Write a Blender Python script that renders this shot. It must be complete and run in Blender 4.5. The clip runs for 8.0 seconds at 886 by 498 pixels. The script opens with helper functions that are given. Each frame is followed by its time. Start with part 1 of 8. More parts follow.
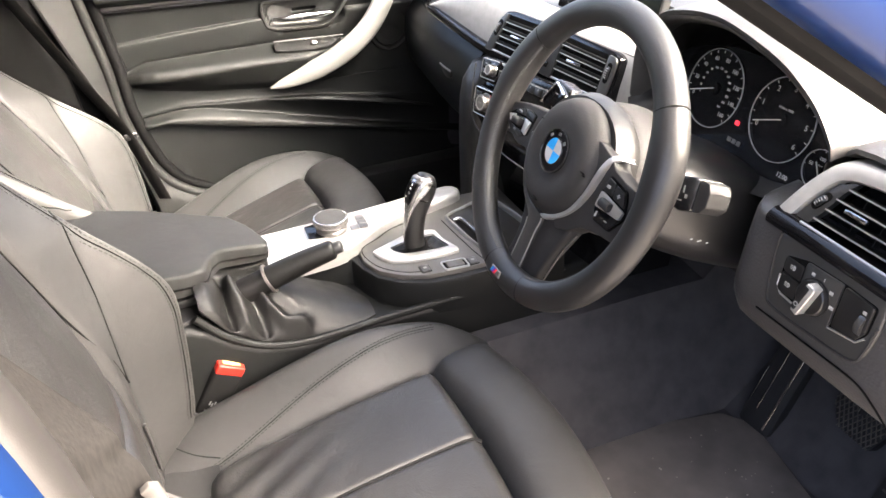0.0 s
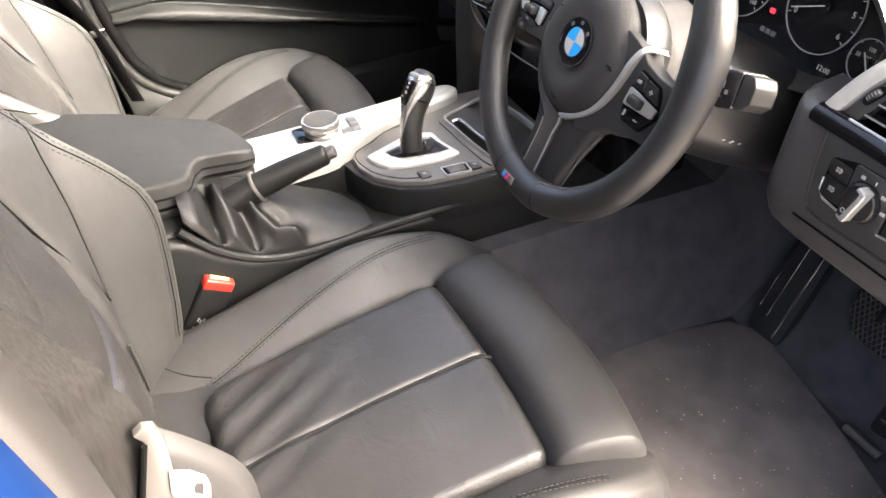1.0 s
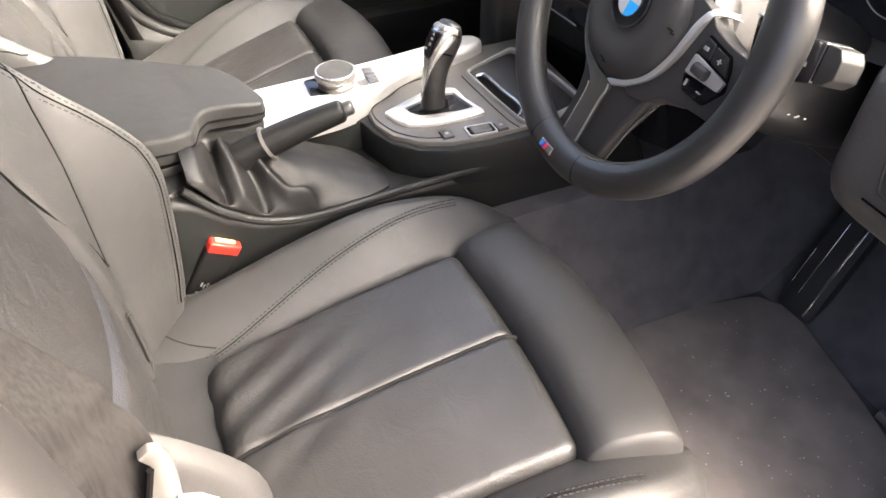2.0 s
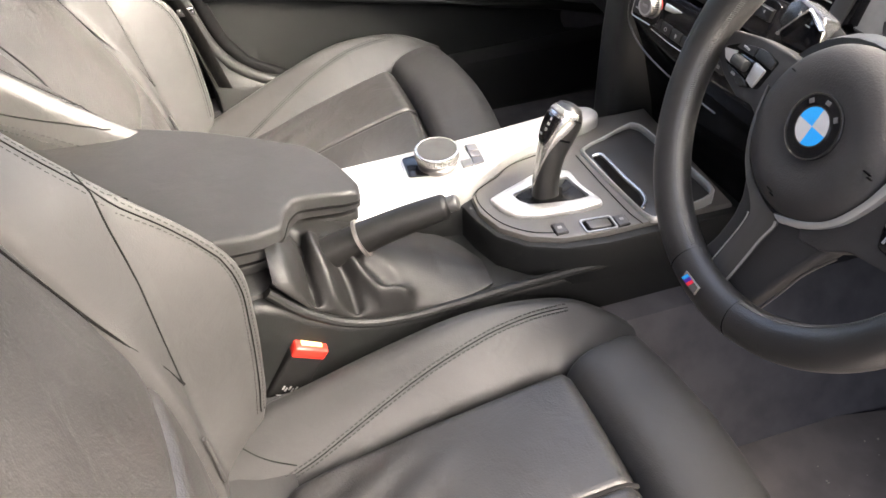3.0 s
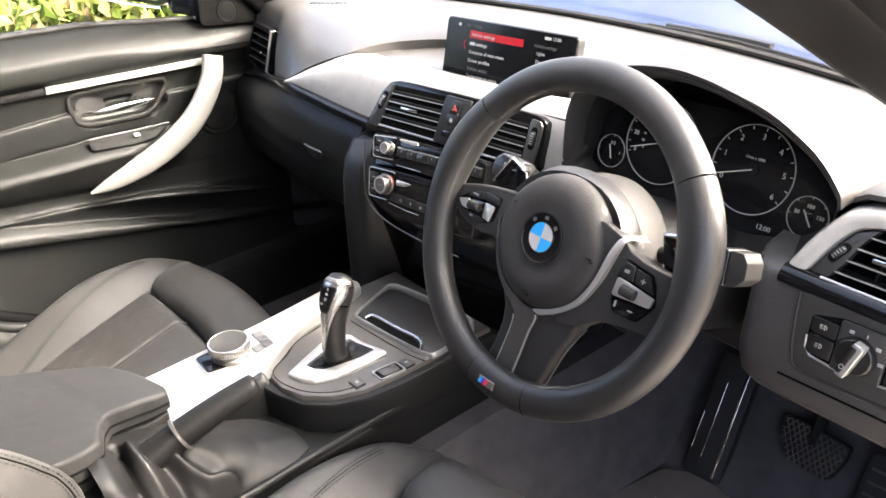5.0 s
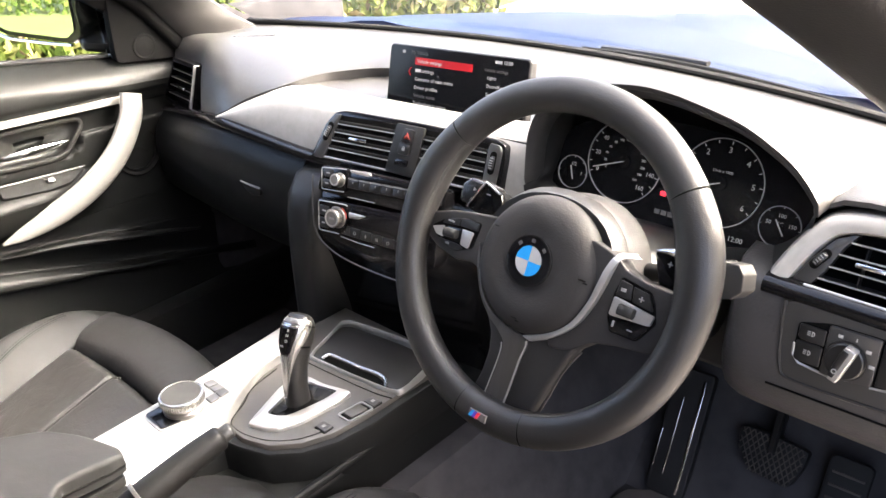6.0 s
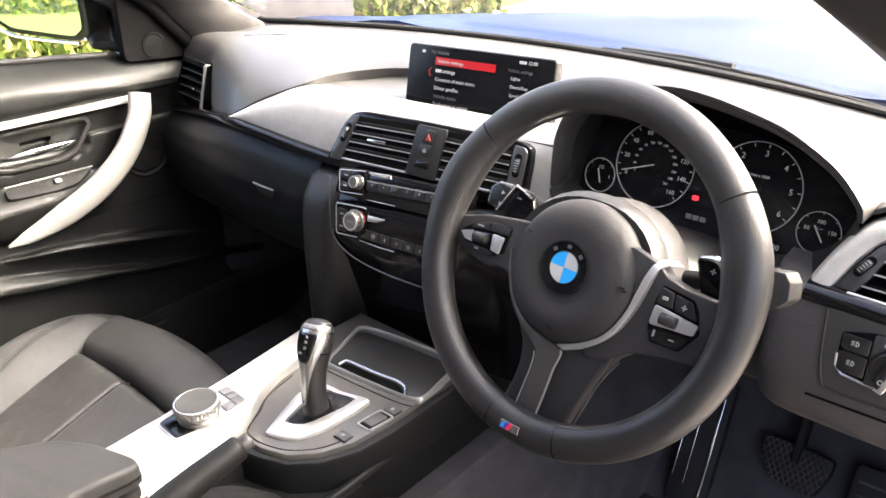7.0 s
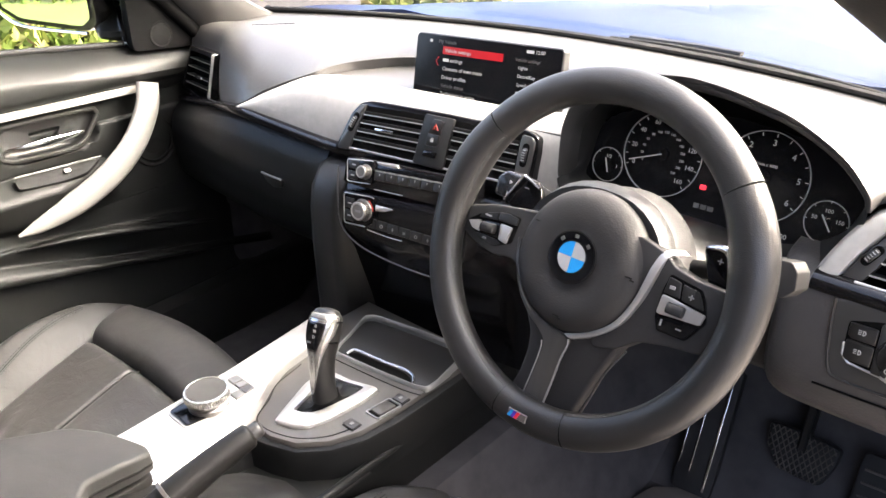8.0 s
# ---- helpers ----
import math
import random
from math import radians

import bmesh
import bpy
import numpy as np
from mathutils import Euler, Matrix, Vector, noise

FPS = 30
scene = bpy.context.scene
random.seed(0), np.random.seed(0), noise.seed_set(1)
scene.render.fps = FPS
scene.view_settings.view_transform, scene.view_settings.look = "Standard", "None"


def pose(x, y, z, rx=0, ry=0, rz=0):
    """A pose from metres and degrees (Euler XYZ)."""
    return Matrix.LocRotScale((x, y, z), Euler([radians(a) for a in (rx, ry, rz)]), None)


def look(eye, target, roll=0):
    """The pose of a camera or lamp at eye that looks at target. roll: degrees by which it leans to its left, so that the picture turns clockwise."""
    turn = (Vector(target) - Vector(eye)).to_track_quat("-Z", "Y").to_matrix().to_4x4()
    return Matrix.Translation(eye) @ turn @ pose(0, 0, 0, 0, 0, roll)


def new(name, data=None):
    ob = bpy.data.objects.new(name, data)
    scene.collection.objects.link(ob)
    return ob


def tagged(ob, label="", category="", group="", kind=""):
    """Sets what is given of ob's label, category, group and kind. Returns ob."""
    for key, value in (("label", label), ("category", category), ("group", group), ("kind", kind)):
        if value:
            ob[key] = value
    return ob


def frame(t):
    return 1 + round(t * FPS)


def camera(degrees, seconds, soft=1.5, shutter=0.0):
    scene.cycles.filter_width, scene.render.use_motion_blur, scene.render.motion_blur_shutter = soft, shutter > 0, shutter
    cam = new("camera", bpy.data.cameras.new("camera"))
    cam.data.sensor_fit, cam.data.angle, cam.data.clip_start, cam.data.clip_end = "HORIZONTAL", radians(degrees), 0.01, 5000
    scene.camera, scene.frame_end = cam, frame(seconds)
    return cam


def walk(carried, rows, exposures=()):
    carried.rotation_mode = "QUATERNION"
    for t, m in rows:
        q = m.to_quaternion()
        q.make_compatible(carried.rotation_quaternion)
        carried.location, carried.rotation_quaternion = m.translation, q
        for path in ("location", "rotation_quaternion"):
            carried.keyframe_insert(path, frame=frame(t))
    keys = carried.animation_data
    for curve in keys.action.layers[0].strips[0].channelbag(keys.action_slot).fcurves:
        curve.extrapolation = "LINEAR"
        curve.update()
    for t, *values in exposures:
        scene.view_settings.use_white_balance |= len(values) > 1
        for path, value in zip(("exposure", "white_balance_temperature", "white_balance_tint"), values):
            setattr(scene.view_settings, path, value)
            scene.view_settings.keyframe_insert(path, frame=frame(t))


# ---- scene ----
cam = camera(55.2, 8.0)
PATH = [
    (0, (1.142, -0.434, 1.293), (-0.453, 0.17, 0.249), -2.9),
    (0.5, (1.109, -0.43, 1.281), (-0.433, 0.177, 0.163), -2.6),
    (1, (1.063, -0.44, 1.251), (-0.396, 0.156, 0.02), -2.6),
    (1.2, (1.043, -0.439, 1.246), (-0.377, 0.146, -0.036), -2.7),
    (2.3, (0.921, -0.44, 1.226), (-0.451, 0.1, -0.126), -0.2),
    (2.5, (0.874, -0.427, 1.233), (-0.507, 0.068, -0.126), -0.7),
    (3, (0.799, -0.415, 1.244), (-0.636, -0.007, -0.087), -2.7),
    (3.5, (0.763, -0.465, 1.27), (-0.706, -0.006, -0.009), -4.4),
    (4, (0.782, -0.518, 1.284), (-0.661, 0.167, 0.081), -3.7),
    (4.5, (0.841, -0.533, 1.292), (-0.559, 0.406, 0.216), -2.4),
    (5, (0.889, -0.539, 1.28), (-0.483, 0.552, 0.317), -3.1),
    (5.2, (0.882, -0.552, 1.278), (-0.454, 0.6, 0.335), -3.2),
    (6.3, (0.787, -0.585, 1.259), (-0.433, 0.721, 0.362), -2.5),
    (6.5, (0.778, -0.586, 1.257), (-0.445, 0.72, 0.362), -2.3),
    (7, (0.766, -0.586, 1.256), (-0.457, 0.715, 0.356), -2.3),
    (7.5, (0.765, -0.59, 1.259), (-0.456, 0.703, 0.345), -2.6),
    (8, (0.767, -0.589, 1.259), (-0.46, 0.692, 0.335), -2.6),
]
walk(cam, [(t, look(eye, target, roll)) for t, eye, target, roll in PATH])

# ---- world and light ----
world = bpy.data.worlds.new("sky")
scene.world = world
world.use_nodes = True
wn = world.node_tree.nodes
sky = wn.new("ShaderNodeTexSky")
sky.sky_type = "NISHITA"
sky.sun_disc = False
sky.sun_elevation, sky.sun_rotation = radians(39), radians(45)
sky.air_density, sky.dust_density, sky.ozone_density = 0.7, 8.0, 0.6
wn["Background"].inputs["Strength"].default_value = 0.182
world.node_tree.links.new(sky.outputs[0], wn["Background"].inputs["Color"])
sun_data = bpy.data.lights.new("sun", "SUN")
sun_data.energy, sun_data.angle, sun_data.color = 1.5, radians(44), (1.0, 0.97, 0.93)
sun_lamp = new("sun", sun_data)
sun_lamp.matrix_world = look((2.45, 2.20, 3.25), (0.2, 0.0, 0.8))
scene.view_settings.exposure = 3.77
scene.view_settings.use_white_balance = True
scene.view_settings.white_balance_temperature, scene.view_settings.white_balance_tint = 6850, 12

# ---- materials ----
MATS = {}


def mat(name, col, col2=None, rough=0.5, metal=0.0, blotch=6.0, grain=0.0, grain_size=900.0, cells=False,
        mottle=0.15, coat=0.0, spec=0.5, emit=0.0, stretch=(1, 1, 1), crease=0.0):
    """A surface with two scales of change: blotches in colour and gloss, and a fine grain in relief."""
    m = bpy.data.materials.new(name)
    m.use_nodes = True
    nt = m.node_tree
    N, L = nt.nodes, nt.links
    b = N["Principled BSDF"]
    tc = N.new("ShaderNodeTexCoord")
    mp = N.new("ShaderNodeMapping")
    mp.inputs["Scale"].default_value = stretch
    L.new(tc.outputs["Object"], mp.inputs["Vector"])
    n1 = N.new("ShaderNodeTexNoise")
    n1.inputs["Scale"].default_value, n1.inputs["Detail"].default_value = blotch, 5
    L.new(mp.outputs[0], n1.inputs["Vector"])
    mix = N.new("ShaderNodeMix")
    mix.data_type = "RGBA"
    c2 = col2 or tuple(c * 0.72 for c in col)
    mix.inputs["A"].default_value, mix.inputs["B"].default_value = (*col, 1), (*c2, 1)
    ramp = N.new("ShaderNodeMapRange")
    ramp.inputs["From Min"].default_value, ramp.inputs["From Max"].default_value = 0.35, 0.68
    L.new(n1.outputs["Fac"], ramp.inputs["Value"])
    L.new(ramp.outputs[0], mix.inputs["Factor"])
    L.new(mix.outputs["Result"], b.inputs["Base Color"])
    rr = N.new("ShaderNodeMapRange")
    rr.inputs["To Min"].default_value = max(0.02, rough * (1 - mottle))
    rr.inputs["To Max"].default_value = min(1.0, rough * (1 + mottle))
    L.new(n1.outputs["Fac"], rr.inputs["Value"])
    L.new(rr.outputs[0], b.inputs["Roughness"])
    b.inputs["Metallic"].default_value = metal
    b.inputs["Specular IOR Level"].default_value = spec
    b.inputs["Coat Weight"].default_value = coat
    b.inputs["Coat Roughness"].default_value = 0.06
    if grain:
        if cells:
            g = N.new("ShaderNodeTexVoronoi")
            g.inputs["Scale"].default_value = grain_size
            out = g.outputs["Distance"]
        else:
            g = N.new("ShaderNodeTexNoise")
            g.inputs["Scale"].default_value, g.inputs["Detail"].default_value = grain_size, 3
            out = g.outputs["Fac"]
        L.new(mp.outputs[0], g.inputs["Vector"])
        bp = N.new("ShaderNodeBump")
        bp.inputs["Strength"].default_value, bp.inputs["Distance"].default_value = grain, 0.00022
        L.new(out, bp.inputs["Height"])
        L.new(bp.outputs[0], b.inputs["Normal"])
        if crease:
            w = N.new("ShaderNodeTexNoise")
            w.inputs["Scale"].default_value, w.inputs["Detail"].default_value, w.inputs["Distortion"].default_value = 26, 4, 0.8
            L.new(mp.outputs[0], w.inputs["Vector"])
            bw = N.new("ShaderNodeBump")
            bw.inputs["Strength"].default_value, bw.inputs["Distance"].default_value = crease, 0.006
            L.new(w.outputs["Fac"], bw.inputs["Height"])
            L.new(bw.outputs[0], bp.inputs["Normal"])
    if emit:
        b.inputs["Emission Color"].default_value = (*col, 1)
        b.inputs["Emission Strength"].default_value = emit
    MATS[name] = m
    return m


LEATHER = mat("black_leather", (0.0185, 0.0183, 0.0182), (0.0130, 0.0129, 0.0128), 0.55, grain=0.4, grain_size=700, cells=True, blotch=9, spec=0.36, crease=0.16)
PERF = mat("perforated_leather", (0.0185, 0.0182, 0.0181), (0.0125, 0.0123, 0.0122), 0.45, grain=0.9, grain_size=480, cells=True, blotch=12, spec=0.42, crease=0.35)
SOFT = mat("soft_touch_plastic", (0.0052, 0.0052, 0.0053), (0.0040, 0.0040, 0.0041), 0.47, grain=0.5, grain_size=600, cells=True, blotch=7, spec=0.34)
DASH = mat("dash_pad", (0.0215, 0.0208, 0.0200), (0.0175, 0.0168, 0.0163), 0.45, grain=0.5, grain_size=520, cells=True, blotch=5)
HARD = mat("hard_black_plastic", (0.006, 0.006, 0.0062), (0.0045, 0.0045, 0.0047), 0.38, grain=0.25, grain_size=800, blotch=8, spec=0.4)
GREYPL = mat("charcoal_plastic", (0.0205, 0.0205, 0.0202), (0.0168, 0.0168, 0.0166), 0.36, grain=0.3, grain_size=900, blotch=10)
GLOSS = mat("gloss_black", (0.004, 0.004, 0.0045), (0.003, 0.003, 0.0033), 0.14, blotch=20, spec=0.32)
SATIN = mat("satin_silver", (0.34, 0.335, 0.325), (0.30, 0.295, 0.287), 0.42, metal=0.65, grain=0.12, grain_size=350, blotch=25, stretch=(4, 0.6, 4))
CHROME = mat("chrome", (0.6, 0.6, 0.6), (0.55, 0.55, 0.55), 0.16, metal=1.0, blotch=30)
DARKMET = mat("dark_satin_metal", (0.16, 0.155, 0.15), (0.13, 0.125, 0.12), 0.35, metal=0.8, blotch=20)
CARPET = mat("charcoal_carpet", (0.046, 0.0445, 0.047), (0.033, 0.032, 0.034), 0.95, grain=1.0, grain_size=420, blotch=26, spec=0.08)
MATCLOTH = mat("worn_floor_mat", (0.112, 0.101, 0.093), (0.075, 0.068, 0.064), 0.95, grain=1.0, grain_size=380, blotch=14, spec=0.08)
RUBBER = mat("black_rubber", (0.010, 0.010, 0.0105), None, 0.72, grain=0.4, grain_size=500, blotch=12, spec=0.3)
WEBBING = mat("belt_webbing", (0.0072, 0.0066, 0.0060), (0.0030, 0.0028, 0.0026), 0.8, grain=1.0, grain_size=400, blotch=300, stretch=(1.4, 1.4, 0.12), spec=0.2)
THREAD = mat("dark_thread", (0.009, 0.0085, 0.0085), None, 0.8, spec=0.2)
# near-black for joints; also stands for the shade in hollows, slots and wells
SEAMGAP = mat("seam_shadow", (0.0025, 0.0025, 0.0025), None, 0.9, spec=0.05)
PLASTWHITE = mat("bright_plastic", (0.062, 0.059, 0.055), (0.052, 0.05, 0.047), 0.4)
REDPL = mat("red_plastic", (0.30, 0.016, 0.010), (0.25, 0.013, 0.009), 0.35)
AMBER = mat("pale_orange_print", (0.85, 0.5, 0.15), None, 0.5)
BLUEPAINT = mat("blue_metallic_paint", (0.004, 0.017, 0.070), (0.0035, 0.0150, 0.063), 0.38, metal=0.3, coat=0.18, blotch=3, spec=0.2)
WHEELPL = mat("wheel_plastic", (0.0158, 0.0151, 0.0152), (0.0128, 0.0123, 0.0124), 0.66, grain=0.5, grain_size=600, cells=True, blotch=7, spec=0.22)
GUNMETAL = mat("brushed_gunmetal", (0.085, 0.083, 0.081), (0.065, 0.063, 0.062), 0.36, metal=0.75, grain=0.5, grain_size=700, blotch=16, stretch=(6, 0.5, 0.5))
GREYTRIM = mat("grey_pillar_trim", (0.0155, 0.0146, 0.0140), (0.0125, 0.0118, 0.0113), 0.5, grain=0.4, grain_size=600, blotch=7)
HEADLINER = mat("headliner_cloth", (0.06, 0.058, 0.055), (0.05, 0.048, 0.046), 0.9, grain=0.6, grain_size=500)
WHITEINK = mat("white_print", (0.17, 0.17, 0.168), (0.15, 0.15, 0.148), 0.5)
ICONGLOW = mat("lit_white_print", (0.22, 0.22, 0.215), None, 0.5, emit=0.025)
REDGLOW = mat("red_warning_lamp", (1.0, 0.03, 0.05), None, 0.4, emit=0.10)
SCREENRED = mat("screen_red", (0.20, 0.006, 0.009), (0.13, 0.004, 0.006), 0.3, emit=0.04, spec=0.2)
SCREENWHITE = mat("screen_white", (0.25, 0.25, 0.245), None, 0.3, emit=0.04, spec=0.2)
SCREENGREY = mat("screen_grey", (0.06, 0.06, 0.06), None, 0.3, emit=0.02, spec=0.2)
SCREENBLACK = mat("screen_black", (0.004, 0.004, 0.0045), (0.0035, 0.0035, 0.004), 0.14, spec=0.2)
BADGEBLUE = mat("enamel_blue", (0.010, 0.19, 0.44), (0.010, 0.175, 0.41), 0.2, coat=0.4)
BADGEWHITE = mat("enamel_white", (0.30, 0.30, 0.305), None, 0.2, coat=0.4)
BADGEDARK = mat("enamel_violet", (0.05, 0.02, 0.25), None, 0.3)
BADGERED = mat("enamel_red", (0.6, 0.02, 0.04), None, 0.3)

SOFT2 = mat("armrest_leather", (0.0085, 0.0085, 0.0087), (0.0068, 0.0068, 0.0069), 0.62, grain=0.5, grain_size=700, cells=True, blotch=8, spec=0.22, crease=0.12)
GAITER = mat("gaiter_leather", (0.0038, 0.0037, 0.0037), (0.0027, 0.0027, 0.0027), 0.50, grain=0.4, grain_size=700, cells=True, blotch=14, spec=0.2)
TRAYGREY = mat("tray_charcoal", (0.011, 0.0107, 0.0104), (0.009, 0.0087, 0.0085), 0.40, grain=0.2, grain_size=900, blotch=8)
TAUPE = mat("selector_panel_grey", (0.042, 0.039, 0.0355), (0.036, 0.0335, 0.0305), 0.42, grain=0.3, grain_size=900, blotch=12)
TRIMSILVER = mat("satin_dash_silver", (0.225, 0.220, 0.209), (0.20, 0.195, 0.186), 0.5, metal=0.12, grain=0.12, grain_size=350, blotch=25, stretch=(4, 0.6, 4))
DARKLEV = mat("lever_black", (0.012, 0.012, 0.013), None, 0.25, blotch=20)
KNOBTOP = mat("matt_pad", (0.021, 0.0208, 0.0205), (0.017, 0.0168, 0.0166), 0.55, blotch=40, spec=0.2)
STALKEND = mat("stalk_grey", (0.016, 0.0157, 0.0156), (0.013, 0.0128, 0.0127), 0.55, spec=0.25)
PULLSILVER = mat("satin_pull_silver", (0.36, 0.353, 0.34), (0.32, 0.314, 0.30), 0.38, metal=0.75, blotch=18)
STITCHG = mat("grey_stitch", (0.030, 0.030, 0.030), None, 0.7)
MIRROR = mat("mirror_silver", (0.9, 0.9, 0.9), (0.88, 0.88, 0.88), 0.02, metal=1.0, mottle=0.0)
DUSTRUB = mat("dusty_rubber", (0.06, 0.052, 0.045), (0.03, 0.027, 0.025), 0.8, grain=0.5, grain_size=500, blotch=30)
LEATHERW = mat("wheel_leather", (0.0086, 0.0083, 0.0084), (0.0064, 0.0062, 0.0063), 0.43, grain=0.5, grain_size=900, cells=True, blotch=10, spec=0.45)

# lighter than the dash pad, making up in colour for missing door-side light
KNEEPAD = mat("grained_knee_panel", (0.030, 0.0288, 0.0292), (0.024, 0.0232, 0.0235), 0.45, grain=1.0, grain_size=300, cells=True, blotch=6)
TRIMBLACK = mat("dull_black_trim", (0.0042, 0.0042, 0.0042), (0.0032, 0.0032, 0.0032), 0.7, grain=0.4, grain_size=600, blotch=9, spec=0.12)
HEADRIM = mat("lever_silver", (0.36, 0.355, 0.35), (0.31, 0.305, 0.30), 0.26, metal=0.9, blotch=30)
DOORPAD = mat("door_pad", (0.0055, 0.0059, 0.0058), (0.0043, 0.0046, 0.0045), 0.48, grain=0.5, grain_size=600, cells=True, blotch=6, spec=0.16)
# darker than black plastic's own colour, to offset strong light on the far side
DIMBLACK = mat("dimmed_matt_black", (0.0014, 0.0014, 0.0015), (0.0011, 0.0011, 0.0012), 0.7, grain=0.3, grain_size=700, blotch=12, spec=0.07)
APERTURE = mat("aperture_trim_grey", (0.0066, 0.0067, 0.0066), (0.0054, 0.0055, 0.0054), 0.5, grain=0.4, grain_size=700, blotch=8, spec=0.2)
PRIVACY = mat("privacy_glass", (0.004, 0.004, 0.004), None, 0.08, blotch=3)
CRUMB = mat("crumb", (0.2, 0.18, 0.15), None, 0.8)
SLATEDGE = mat("slat_silver", (0.3, 0.3, 0.29), (0.25, 0.25, 0.24), 0.3, metal=0.6, blotch=30)


def glass_mat(name, tint, rough=0.0):
    m = bpy.data.materials.new(name)
    m.use_nodes = True
    b = m.node_tree.nodes["Principled BSDF"]
    b.inputs["Base Color"].default_value = (*tint, 1)
    b.inputs["Transmission Weight"].default_value = 1.0
    b.inputs["Roughness"].default_value = rough
    b.inputs["IOR"].default_value = 1.1
    return m


GLASS = glass_mat("window_glass", (0.93, 0.96, 0.95))

# ---- mesh helpers ----
V = Vector


def frame_of(origin, right, up):
    """A matrix with x to the right, y up and z out of the face."""
    r = V(right).normalized()
    n = r.cross(V(up)).normalized()
    u = n.cross(r)
    m = Matrix((r, u, n)).transposed().to_4x4()
    m.translation = origin
    return m


def spline(pts, n=6):
    """A smooth line through a few control points of any dimension."""
    P = [np.array(p, float) for p in pts]
    P = [2 * P[0] - P[1]] + P + [2 * P[-1] - P[-2]]
    out = []
    for i in range(1, len(P) - 2):
        for k in range(n):
            t = k / n
            a, b, c, d = P[i - 1], P[i], P[i + 1], P[i + 2]
            out.append(0.5 * (2 * b + (c - a) * t + (2 * a - 5 * b + 4 * c - d) * t * t + (3 * b - a - 3 * c + d) * t ** 3))
    out.append(P[-2])
    return out


def loft(bm, rings, caps=True, closed=True):
    vs = [[bm.verts.new(p) for p in r] for r in rings]
    n = len(rings[0])
    for a, b in zip(vs, vs[1:]):
        for i in range(n if closed else n - 1):
            j = (i + 1) % n
            bm.faces.new((a[i], a[j], b[j], b[i]))
    if caps and closed:
        bm.faces.new(vs[0][::-1])
        bm.faces.new(vs[-1])
    return vs


def tube(bm, pts, ra, rb=None, side=(1, 0, 0), n=16, e=2.0, cap=0.0, closed=False):
    """Sweeps a superellipse along a line: ra half its width along side, rb half its height; cap rounds the ends off."""
    pts = [V(p) for p in pts]
    k = len(pts)
    ra = list(ra) if hasattr(ra, "__len__") else [ra] * k
    rb = ra if rb is None else (list(rb) if hasattr(rb, "__len__") else [rb] * k)
    if cap:
        t0, t1 = (pts[0] - pts[1]).normalized(), (pts[-1] - pts[-2]).normalized()
        hd, tl = [], []
        for s in (1.0, 0.92, 0.75, 0.5, 0.25):
            f = max(0.04, math.sqrt(max(0, 1 - s * s)))
            hd.append((pts[0] + t0 * cap * s, ra[0] * f, rb[0] * f))
            tl.append((pts[-1] + t1 * cap * s, ra[-1] * f, rb[-1] * f))
        tl.reverse()
        pts = [h[0] for h in hd] + pts + [h[0] for h in tl]
        ra = [h[1] for h in hd] + ra + [h[1] for h in tl]
        rb = [h[2] for h in hd] + rb + [h[2] for h in tl]
    rings = []
    m = len(pts)
    for i in range(m):
        a, b = (pts[(i - 1) % m], pts[(i + 1) % m]) if closed else (pts[max(i - 1, 0)], pts[min(i + 1, m - 1)])
        t = (b - a).normalized()
        s = V(side)
        s = (s - t * s.dot(t)).normalized()
        u = s.cross(t)
        ring = []
        for q in range(n):
            ang = 2 * math.pi * q / n
            c, d = math.cos(ang), math.sin(ang)
            x = math.copysign(abs(c) ** (2 / e), c) * ra[i]
            y = math.copysign(abs(d) ** (2 / e), d) * rb[i]
            ring.append(pts[i] + s * x + u * y)
        rings.append(ring)
    if closed:
        rings.append(rings[0])
        loft(bm, rings, caps=False)
        bmesh.ops.remove_doubles(bm, verts=bm.verts, dist=1e-6)
    else:
        loft(bm, rings)
    return bm


def box(bm, c, s, m=None, bevel=0.0, seg=2):
    """A box with centre c and full sizes s, in the frame m."""
    b2 = bmesh.new()
    bmesh.ops.create_cube(b2, size=1.0)
    bmesh.ops.scale(b2, vec=s, verts=b2.verts)
    if bevel:
        bmesh.ops.bevel(b2, geom=b2.edges[:], offset=bevel, segments=seg, profile=0.5, affect="EDGES", clamp_overlap=True)
    bmesh.ops.translate(b2, vec=c, verts=b2.verts)
    if m:
        bmesh.ops.transform(b2, matrix=m, verts=b2.verts)
    join(bm, b2)
    return bm


def join(bm, b2):
    me = bpy.data.meshes.new("tmp")
    b2.to_mesh(me)
    b2.free()
    bm.from_mesh(me)
    bpy.data.meshes.remove(me)


def plate(bm, outline, m, depth, bevel=0.0, seg=2, rise=None):
    """A panel cut to an outline in the frame m; its face lies at z = 0, its back at -depth. rise(x, y) lifts the face."""
    b2 = bmesh.new()
    vs = [b2.verts.new((x, y, 0)) for x, y in outline]
    f = b2.faces.new(vs)
    r = bmesh.ops.extrude_face_region(b2, geom=[f])
    top = [v for v in r["geom"] if isinstance(v, bmesh.types.BMVert)]
    bmesh.ops.translate(b2, vec=(0, 0, -depth), verts=vs)
    bmesh.ops.recalc_face_normals(b2, faces=b2.faces)
    if bevel:
        ring = [e for e in b2.edges if all(v in top for v in e.verts)]
        bmesh.ops.bevel(b2, geom=ring, offset=bevel, segments=seg, profile=0.5, affect="EDGES", clamp_overlap=True)
    if rise:
        for v in b2.verts:
            if v.co.z > -depth * 0.5:
                v.co.z += rise(v.co.x, v.co.y)
    bmesh.ops.transform(b2, matrix=m, verts=b2.verts)
    join(bm, b2)
    return bm


